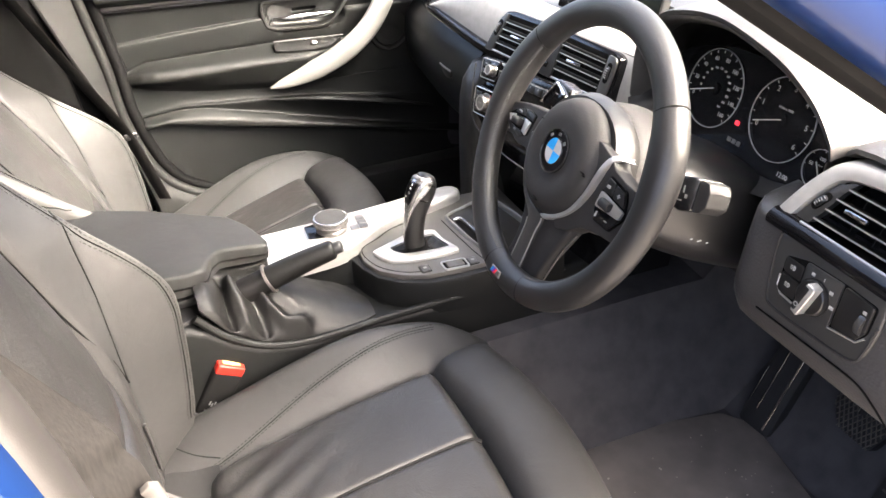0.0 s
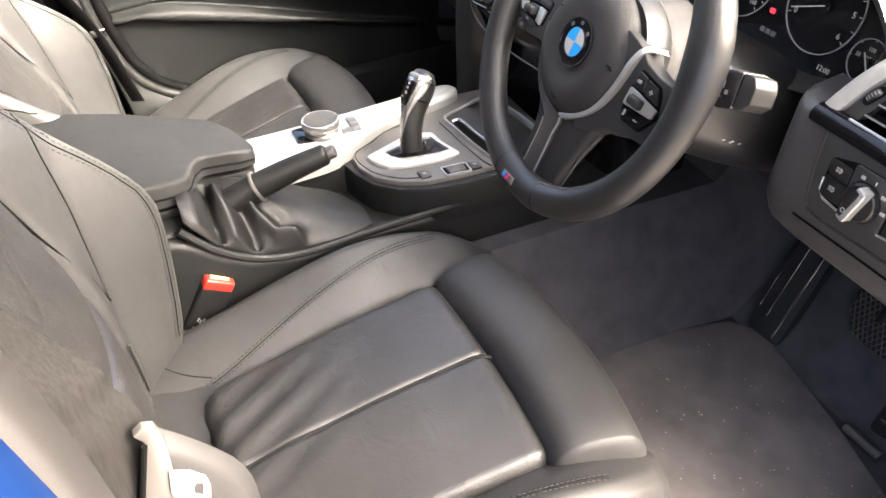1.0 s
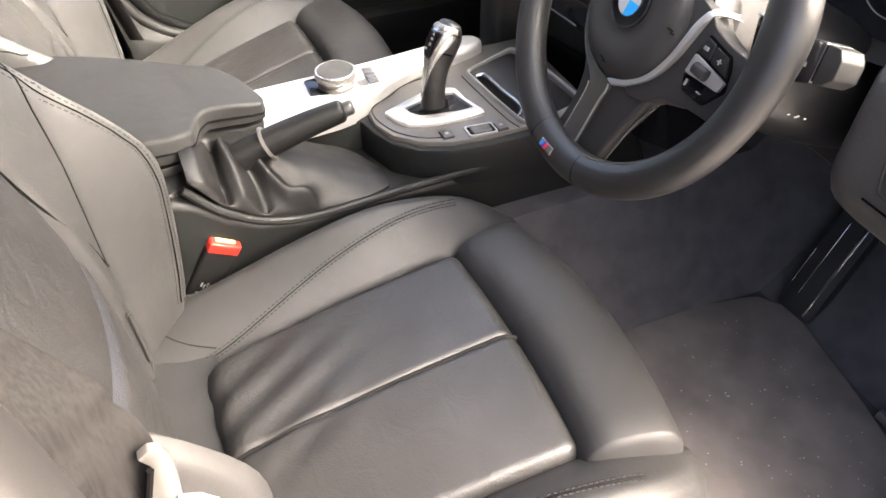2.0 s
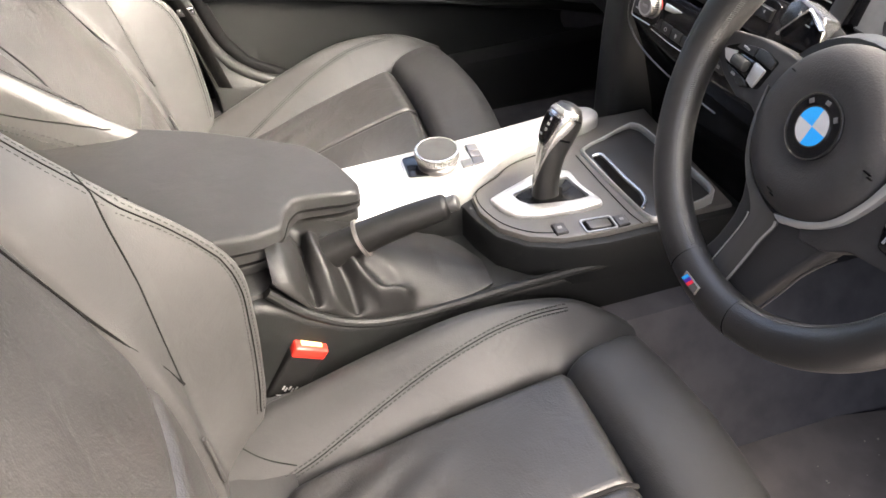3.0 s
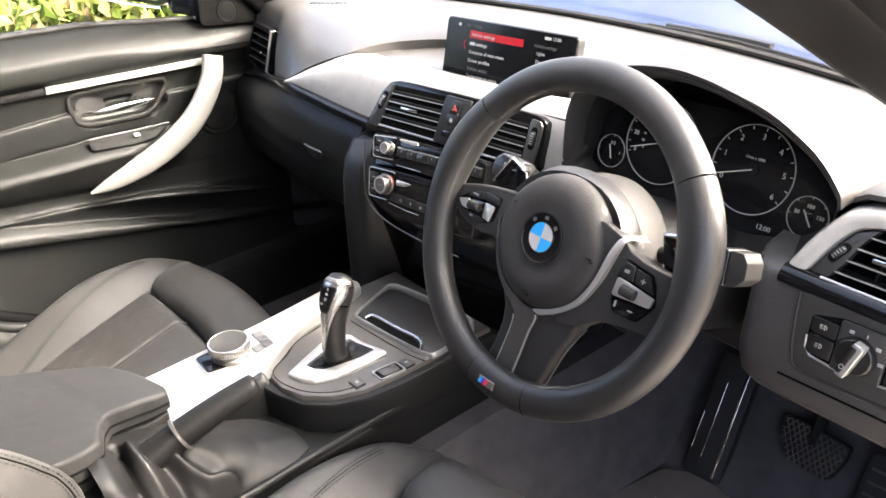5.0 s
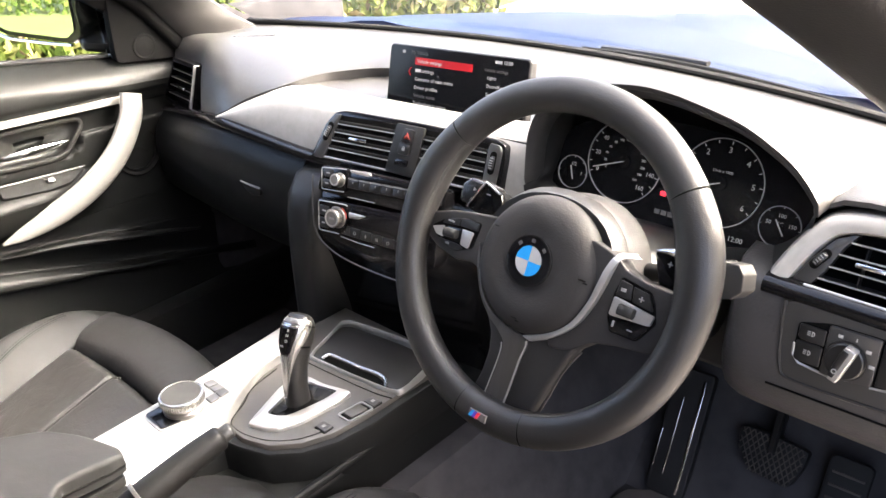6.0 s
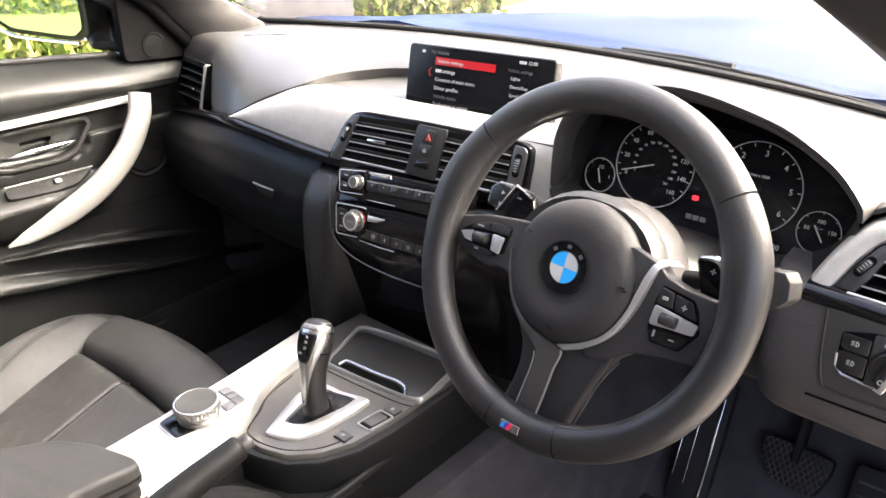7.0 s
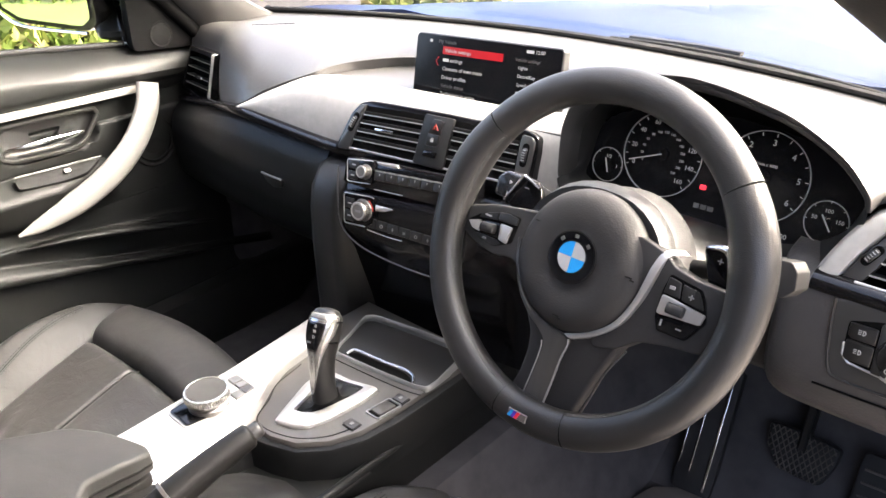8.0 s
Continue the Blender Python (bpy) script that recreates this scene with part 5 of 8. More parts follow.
    for x, dz, dy in ((0.565, -0.014, 0.010), (0.580, -0.004, 0.006), (0.605, 0.0, 0.004), (0.66, 0.0, 0.004), (0.72, -0.008, 0.012), (0.765, -0.018, 0.02)):
        st.append((x, [(0.216 + dy, 0.920 + dz), (0.217 + dy, 0.925 + dz), (0.226 + dy, 0.928 + dz), (0.29, 0.929 + dz), (0.34, 0.929 + dz), (0.41 - dy, 0.920 + dz), (0.41, 0.890 + dz), (0.24 + dy, 0.912 + dz)]))
    section_loft(bm, st)
    part("end_pad", bm, DASH, d, "grained dash top by the door", 50)
    # satin trim, passenger side: runs behind the centre vents and drops down beside the dials
    def trim_y(x, z):
        return 0.163 + 0.36 * (z - 0.83) + 0.14 * (x + 0.16)

    bm = B()
    g = []
    xs = list(np.linspace(-0.368, 0.17, 42)) + [0.185, 0.194, 0.200]
    for t in np.linspace(0, 1, 11):
        row = []
        for x in xs:
            hi = ease(x, (-0.368, -0.328, -0.284, -0.240, -0.208, -0.172, -0.07, 0.03, 0.11, 0.200), (0.852, 0.874, 0.893, 0.907, 0.912, 0.913, 0.911, 0.910, 0.910, 0.914))
            lo = float(np.interp(x, (-0.368, -0.272, -0.159, 0.16, 0.200), (0.846, 0.838, 0.826, 0.822, 0.826)))
            z = lo + (hi - lo) * t
            roll = 0.016 * max(0.0, t - 0.72) ** 2 / 0.0784
            row.append((x, trim_y(x, z) - 0.006 * math.sin(math.pi * t) + roll, z))
        g.append(row)
    sheet(bm, g, (0, 0.006, -0.002))
    part("silver_trim", bm, TRIMSILVER, d, "satin silver dash trim", 50)
    # gloss strip under it
    bm = B()
    line = spline([(-0.705, 0.236, 0.779), (-0.55, 0.195, 0.808), (-0.44, 0.160, 0.831), (-0.366, 0.141, 0.8425), (-0.30, 0.144, 0.8365), (-0.157, 0.158, 0.8225), (0.0, 0.176, 0.818), (0.19, 0.204, 0.818)], 6)
    tube(bm, line, 0.010, [0.0045 + 0.0035 * min(1.0, k / 24) for k in range(len(line))], (0, 1, 0), 12, 3)
    part("gloss_strip", bm, GLOSS, d, "gloss black strip")
    # glove box
    gl = [(0.200, 0.830), (0.160, 0.822), (0.139, 0.792), (0.134, 0.748), (0.143, 0.70), (0.175, 0.63), (0.225, 0.585), (0.42, 0.57), (0.45, 0.78)]
    ge = [(0.245, 0.778), (0.232, 0.770), (0.212, 0.748), (0.204, 0.725), (0.202, 0.69), (0.21, 0.63), (0.25, 0.585), (0.42, 0.57), (0.45, 0.78)]
    bm = B()
    section_loft(bm, [(x, soften(blend(ge, gl, t), 0.25, 2)) for x, t in ((-0.715, 0), (-0.64, 0.25), (-0.56, 0.5), (-0.46, 0.82), (-0.37, 1.0), (-0.30, 0.98), (-0.178, 0.90))])
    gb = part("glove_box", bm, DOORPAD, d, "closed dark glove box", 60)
    bm = B()
    plate(bm, soften([(-0.026, 0.004), (0.028, 0.004), (0.024, -0.012), (0.004, -0.016), (-0.014, -0.010)], 0.25), frame_of((-0.298, 0.1335, 0.7455), (1, 0, 0), (0, 0, 1)), 0.008, 0.002)
    la = part("latch", bm, HARD, gb, "black glove box latch")
    bm = B()
    tube(bm, [(-0.322, 0.1335, 0.7495), (-0.298, 0.132, 0.7495), (-0.272, 0.1335, 0.7485)], 0.0018, 0.0016, (0, 1, 0), 8)
    part("latch_edge", bm, SLATEDGE, la, "bright edge of the latch")
    # lower bulkhead under the dash
    bm = B()
    box(bm, (-0.32, 0.60, 0.52), (0.86, 0.06, 0.62), None, 0.02)
    part("passenger_bulkhead", bm, CARPET, d, "carpeted bulkhead")
    # stack sides
    bm = B()
    prof = [(0.165, 0.808), (0.132, 0.800), (0.112, 0.772), (0.105, 0.74), (0.101, 0.68), (0.100, 0.60), (0.10, 0.54), (0.26, 0.54), (0.30, 0.808)]
    section_loft(bm, [(-0.178, [(y + 0.016, z - 0.004) for y, z in prof]), (-0.172, [(y + 0.005, z) for y, z in prof]), (-0.160, prof), (-0.122, prof), (-0.112, [(y + 0.004, z) for y, z in prof]), (-0.108, [(y + 0.014, z) for y, z in prof])])
    part("stack_cheek", bm, SOFT, d, "upright padded cheek of the centre stack", 60)
    bm = B()
    prof2 = [(0.170, 0.812), (0.134, 0.790), (0.122, 0.76), (0.115, 0.725), (0.135, 0.68), (0.16, 0.59), (0.17, 0.54), (0.26, 0.54), (0.30, 0.81)]
    section_loft(bm, [(-0.112, prof2), (0.16, [(y + 0.03, z) for y, z in prof2]), (0.20, [(y + 0.05, z) for y, z in prof2])])
    part("stack_face", bm, GLOSS, d, "gloss black stack face", 40)
    # driver's lower panel: a grained face that turns under, with a rounded inner end
    kp = [(0.215, 0.842), (0.178, 0.838), (0.171, 0.830), (0.164, 0.80), (0.156, 0.757), (0.1535, 0.7405), (0.155, 0.727), (0.164, 0.705), (0.186, 0.683), (0.225, 0.668), (0.30, 0.66), (0.42, 0.66), (0.42, 0.842)]
    cy, cz = 0.30, 0.75
    bm = B()
    stations = []
    for x, s_ in ((0.492, 0.62), (0.494, 0.74), (0.499, 0.86), (0.507, 0.94), (0.520, 0.985), (0.540, 1.0), (0.60, 1.0), (0.68, 1.0), (0.735, 0.99), (0.765, 0.95)):
        stations.append((x, [(cy + (y - cy) * s_ if y < cy else y, z + 0.016 * (1 - s_) * (z < cz)) for y, z in kp]))
    section_loft(bm, stations)
    part("knee_panel", bm, KNEEPAD, d, "grained lower dash panel, its colour raised for missing light", 50)
    bm = B()
    kq = [(0.26, 0.80), (0.245, 0.72), (0.26, 0.66), (0.30, 0.625), (0.45, 0.62), (0.45, 0.80)]
    section_loft(bm, [(0.19, kq), (0.30, kq), (0.45, kq), (0.53, kq)])
    part("column_panel", bm, SOFT, d, "black panel round the steering column", 50)
    bm = B()
    tube(bm, spline([(0.557, 0.1530, 0.736), (0.60, 0.1525, 0.737), (0.66, 0.1525, 0.738), (0.700, 0.1525, 0.737), (0.722, 0.1535, 0.727), (0.74, 0.160, 0.707)], 6), 0.0011, 0.0011, (0, 1, 0), 6)
    part("panel_joint", bm, SEAMGAP, d, "joint line of the lower panel")
    # driver's side trim, a broad band that sweeps up and along over the vent
    mv = frame_of((0.62, 0.185, 0.853), (1, 0, 0), (0, 0.5, 1))
    W = lambda x, z: (x - 0.62, (z - 0.853) * 1.118)
    outer = [W(*q)[:2] for q in spline([(0.531, 0.8385), (0.547, 0.872), (0.565, 0.898), (0.580, 0.9085), (0.602, 0.9135), (0.635, 0.9155), (0.70, 0.913), (0.766, 0.906)], 4)]
    inner = [W(*q)[:2] for q in spline([(0.553, 0.8400), (0.567, 0.867), (0.583, 0.889), (0.597, 0.8955), (0.614, 0.8985), (0.640, 0.900), (0.70, 0.899), (0.766, 0.893)], 4)]
    bm = B()
    g = []
    for t, up in ((-0.35, -0.022), (-0.12, -0.009), (0, -0.003), (0.06, -0.001), (0.25, 0.0005), (0.6, 0.0015), (0.9, -0.0005), (1.0, -0.008)):
        g.append([mv @ V((a[0] * (1 - t) + b[0] * t, a[1] * (1 - t) + b[1] * t, up)) for a, b in zip(outer, inner)])
    sheet(bm, g, (0, 0.004, 0))
    part("silver_trim", bm, TRIMSILVER, d, "satin silver dash trim", 50)
    bm = B()
    g = [[(0.533 + 0.233 * k / 12, y - 0.003 * k / 12, z - 0.003 * k / 12) for k in range(13)] for y, z in ((0.20, 0.8445), (0.178, 0.8445), (0.1715, 0.8415), (0.1675, 0.836), (0.1675, 0.8305), (0.171, 0.827), (0.20, 0.826))]
    sheet(bm, g, (0, 0.004, 0))
    part("gloss_strip", bm, GLOSS, d, "gloss black strip", 50)
    bm = B()
    end = [(0.5545, 0.842), (0.568, 0.867), (0.584, 0.8885), (0.598, 0.895), (0.604, 0.896), (0.594, 0.883), (0.584, 0.860), (0.5725, 0.842)]
    plate(bm, [W(*q) for q in end], mv @ Matrix.Translation((0, 0, -0.003)), 0.008, 0.001)
    v = part("air_vent", bm, GREYPL, d, "charcoal end panel of the side vent")
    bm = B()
    # the duct's shade, painted as a near-black sheet
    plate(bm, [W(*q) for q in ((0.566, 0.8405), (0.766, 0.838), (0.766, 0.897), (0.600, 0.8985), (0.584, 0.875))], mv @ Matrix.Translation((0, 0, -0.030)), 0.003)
    part("vent_backing", bm, SEAMGAP, v, "near-black sheet for the shade inside the vent")
    for k in range(4):
        z = 0.853 + 0.0122 * k
        x0 = float(np.interp(z, (0.842, 0.860, 0.883, 0.896), (0.5725, 0.584, 0.594, 0.604)))
        a, b = W(x0, z), W(0.766, z - 0.002)
        bm = B()
        box(bm, ((a[0] + b[0]) / 2, (a[1] + b[1]) / 2, -0.013), (b[0] - a[0], 0.0026, 0.024), mv, 0.0008)
        sl = part("slat", bm, TRIMBLACK, v)
        bm = B()
        box(bm, ((a[0] + b[0]) / 2, (a[1] + b[1]) / 2, -0.0008), (b[0] - a[0], 0.0016, 0.0012), mv)
        part("slat_edge", bm, SLATEDGE, sl, "bright slat edge")
    for k in range(5):
        a = W(0.612 + 0.030 * k, 0.868)
        bm = B()
        box(bm, (a[0], a[1], -0.022), (0.0016, 0.046, 0.010), mv)
        part("vane", bm, HARD, v)
    bm = B()
    box(bm, (W(0.623, 0.8715)[0], W(0.623, 0.8715)[1], 0.001), (0.028, 0.0050, 0.006), mv, 0.0015)
    part("vane_slider", bm, CHROME, v, "bright slider")
    bm = B()
    mw = mv @ Matrix.Translation((*W(0.5765, 0.8685), -0.002)) @ pose(0, 0, 0, 0, 0, -33)
    plate(bm, rounded(0.0090, 0.024, 0.004), mw @ Matrix.Translation((0, 0, 0.0005)), 0.003)
    part("wheel_slot", bm, SEAMGAP, v, "dark plate for the shade round the thumb wheel")
    bm = B()
    lathe(bm, mw @ Matrix.Translation((0, 0, -0.006)) @ pose(0, 0, 0, 0, 90, 0), [(0.0001, -0.0034), (0.0092, -0.0034), (0.0100, -0.002), (0.0100, 0.002), (0.0092, 0.0034), (0.0001, 0.0034)], 28)
    tw = part("thumb_wheel", bm, HARD, v, "ribbed thumb wheel")
    bm = B()
    for k in range(5):
        box(bm, (0, -0.006 + 0.003 * k, 0.0032 + 0.0010 * (1 - abs(k - 2) / 2)), (0.0036, 0.0009, 0.0010), mw)
    part("wheel_ribs", bm, WHITEINK, tw, "pale rib marks", kind="stuff")
    bm = B()
    tube(bm, [mv @ V((*W(x, 0.8425 - 0.01 * (x - 0.57)), 0.001)) for x in (0.570, 0.64, 0.70, 0.766)], 0.0026, 0.0022, (0, 0, 1), 8)
    part("bright_edge", bm, SLATEDGE, v, "thin bright lower edge")
    # centre vents
    R8 = (math.cos(radians(8)), math.sin(radians(8)), 0)
    mc = frame_of((0.022, 0.180, 0.861), R8, (0, 0.34, 0.94))
    bm = B()
    hous = soften([(-0.172, -0.040), (-0.160, -0.012), (-0.147, 0.019), (-0.132, 0.036), (-0.112, 0.0415), (0.0, 0.042), (0.136, 0.0395), (0.153, 0.033), (0.1555, 0.012), (0.152, -0.040)], 0.22)
    plate(bm, hous, mc @ Matrix.Translation((0, 0, 0.0)), 0.020, 0.0025)
    hb = part("vent_housing", bm, GLOSS, d, "gloss black vent housing")
    openings = (((-0.1175, 0.0330), (-0.0185, 0.0350), (-0.0255, -0.0285), (-0.1385, -0.0285)), ((0.0300, 0.0345), (0.1290, 0.0320), (0.1270, -0.0285), (0.0240, -0.0285)))
    for k, (tl, tr, br, bl) in enumerate(openings):
        bm = B()
        # near-black plate on the housing stands for the shaded opening
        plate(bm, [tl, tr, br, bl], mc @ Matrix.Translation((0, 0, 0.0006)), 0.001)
        v = part("air_vent", bm, SEAMGAP, hb, "slatted air vent, its inner shade a dark plate")
        for q in range(4):
            f = (q + 1) / 5.0
            a = (tl[0] + (bl[0] - tl[0]) * f, tl[1] + (bl[1] - tl[1]) * f)
            b = (tr[0] + (br[0] - tr[0]) * f, tr[1] + (br[1] - tr[1]) * f)
            a = (a[0] + 0.001, a[1])
            ang = math.degrees(math.atan2(b[1] - a[1], b[0] - a[0]))
            ml = mc @ Matrix.Translation(((a[0] + b[0]) / 2, (a[1] + b[1]) / 2, 0)) @ pose(0, 0, 0, 0, 0, ang)
            ln = math.hypot(b[0] - a[0], b[1] - a[1])
            bm = B()
            box(bm, (0, 0.0024, 0.0024), (ln, 0.0050, 0.0034), ml, 0.0010)
            sl = part("slat", bm, TRIMBLACK, v)
            bm = B()
            box(bm, (0, -0.0002, 0.0040), (ln, 0.0014, 0.0014), ml)
            part("slat_edge", bm, SLATEDGE, sl, "bright slat edge")
        bm = B()
        cx = (tl[0] + tr[0]) / 2 - 0.012
        box(bm, (cx, 0.0030, 0.0055), (0.032, 0.0050, 0.005), mc, 0.0015)
        part("vane_slider", bm, CHROME, v, "bright slider")
        bm = B()
        tube(bm, [mc @ V((bl[0] - 0.002 + (br[0] - bl[0] + 0.004) * q / 6, -0.0300, 0.0018)) for q in range(7)], 0.0018, 0.0014, (0, 0, 1), 8)
        part("bright_edge", bm, SLATEDGE, v, "thin bright lower edge")
    for k, o in enumerate(([(-0.163, -0.033), (-0.150, -0.005), (-0.138, 0.021), (-0.128, 0.0335), (-0.1195, 0.0345), (-0.125, 0.015), (-0.133, -0.010), (-0.141, -0.033)], [(0.1305, 0.0335), (0.146, 0.0320), (0.1505, 0.026), (0.149, -0.005), (0.147, -0.033), (0.128, -0.033)])):
        bm = B()
        plate(bm, soften(o, 0.18), mc @ Matrix.Translation((0, 0, 0.0035)), 0.005, 0.0014)
        ck = part("wheel_panel", bm, GREYPL, hb, "charcoal end panel")
        mw = mc @ Matrix.Translation(((-0.1375, 0.0075, 0.0035) if k == 0 else (0.1395, 0.0085, 0.0035))) @ pose(0, 0, 0, 0, 0, -23 if k == 0 else -3)
        bm = B()
        plate(bm, rounded(0.0095, 0.030, 0.0045), mw @ Matrix.Translation((0, 0, 0.0006)), 0.001)
        part("wheel_slot", bm, SEAMGAP, ck, "dark plate for the shade round the thumb wheel")
        bm = B()
        lathe(bm, mw @ Matrix.Translation((0, 0, -0.008)) @ pose(0, 0, 0, 0, 90, 0), [(0.0001, -0.0032), (0.0118, -0.0032), (0.0126, -0.002), (0.0126, 0.002), (0.0118, 0.0032), (0.0001, 0.0032)], 32)
        tw = part("thumb_wheel", bm, HARD, ck, "ribbed thumb wheel")
        bm = B()
        for q in range(5):
            box(bm, (0, -0.0064 + 0.0032 * q, 0.0038 + 0.0011 * (1 - abs(q - 2) / 2)), (0.0044, 0.0011, 0.0010), mw)
        part("wheel_ribs", bm, WHITEINK, ck, "pale rib marks", kind="stuff")
    bm = B()
    plate(bm, soften([(-0.0275, -0.031), (0.0225, -0.033), (0.0300, 0.0365), (-0.0175, 0.0372)], 0.06), mc @ Matrix.Translation((0.0, 0, 0.0045)), 0.006, 0.0012)
    hz = part("hazard_panel", bm, SOFT, hb, "charcoal switch panel between the vents")
    for nm, o, mt in (("hazard_switch", [(-0.0075, 0.0130), (0.0120, 0.0125), (0.0155, 0.0300), (0.0100, 0.0320), (-0.0020, 0.0320)], HARD), ("lock_switch", [(-0.0105, -0.0035), (0.0070, -0.0040), (0.0100, -0.0015), (0.0120, 0.0120), (-0.0078, 0.0125)], HARD), ("economy_switch", [(-0.0130, -0.0190), (0.0090, -0.0195), (0.0105, -0.0110), (-0.0100, -0.0105)], GLOSS)):
        bm = B()
        plate(bm, soften(o, 0.14), mc @ Matrix.Translation((0, 0, 0.0062)), 0.003, 0.0008)
        part(nm, bm, mt, hz, "black push switch")
    bm = B()
    t = mc @ Matrix.Translation((0.004, 0.021, 0.0068))
    for rr in (0.0052, 0.0026):
        tube(bm, [t @ V((rr * math.cos(radians(a)), rr * math.sin(radians(a)), 0)) for a in (90, 210, 330)], 0.0005, None, mc.to_3x3() @ V((0, 0, 1)), 6, closed=True)
    part("hazard_mark", bm, REDPL, hz, "red warning triangle")
    bm = B()
    box(bm, (0.0005, 0.0035, 0.0066), (0.0046, 0.0036, 0.0006), mc)
    ring(bm, mc @ Matrix.Translation((0.0008, 0.0055, 0.0064)), 0.0016, 0.0007, 0.0005, 14, 0, 180)
    part("lock_mark", bm, WHITEINK, hz, "white lock mark")
    # passenger side vent: a raked four-sided frame with a bright inner edge
    ms = frame_of((-0.620, 0.2280, 0.840), (0.985, -0.17, 0.03), (0.48, 0.10, 0.87))
    quad = [(-0.040, 0.046), (0.066, 0.046), (0.046, -0.050), (-0.084, -0.040)]
    zq = lambda o, dz: [ms @ V((x, y, dz)) for x, y in o]
    bm = B()
    qo, qi = soften(quad, 0.07), soften([(x * 0.88, y * 0.84) for x, y in quad], 0.07)
    loft(bm, [zq(qo, -0.02), zq(qo, 0.0), zq(qi, 0.002), zq(qi, -0.018)], caps=False)
    vs = part("air_vent", bm, GLOSS, d, "gloss black frame of the side vent", 30)
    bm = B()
    # shade inside the vent, given as a dark sheet
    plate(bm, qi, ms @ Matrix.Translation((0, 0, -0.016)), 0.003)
    part("vent_backing", bm, SEAMGAP, vs, "near-black sheet for the shade inside the vent")
    for k in range(4):
        bm = B()
        y = -0.024 + 0.016 * k
        box(bm, (-0.003 + 0.32 * y, y, -0.008), (0.104, 0.0036, 0.012), ms, 0.001)
        sl = part("slat", bm, TRIMBLACK, vs)
        bm = B()
        box(bm, (-0.003 + 0.32 * y, y, -0.0014), (0.104, 0.0014, 0.0012), ms)
        part("slat_edge", bm, DARKMET, sl, "dull slat edge")
    bm = B()
    box(bm, (0.004, -0.006, 0.001), (0.030, 0.005, 0.005), ms, 0.0015)
    part("vane_slider", bm, CHROME, vs, "bright slider")
    bm = B()
    tube(bm, [ms @ V((0.0575 + 0.19 * y, y, 0.0015)) for y in (-0.048, -0.02, 0.0, 0.02, 0.044)], 0.0028, 0.002, (0, 1, 0), 8)
    part("bright_edge", bm, SLATEDGE, vs, "bright edge")
    # demister grille on the passenger top
    for k in range(9):
        bm = B()
        box(bm, (-0.562 + 0.0066 * k, 0.325 + 0.0057 * k, 0.9185), (0.004, 0.010, 0.003), None, 0.001)
        part("grille_slot", bm, HARD, d)
    return d


dashboard()


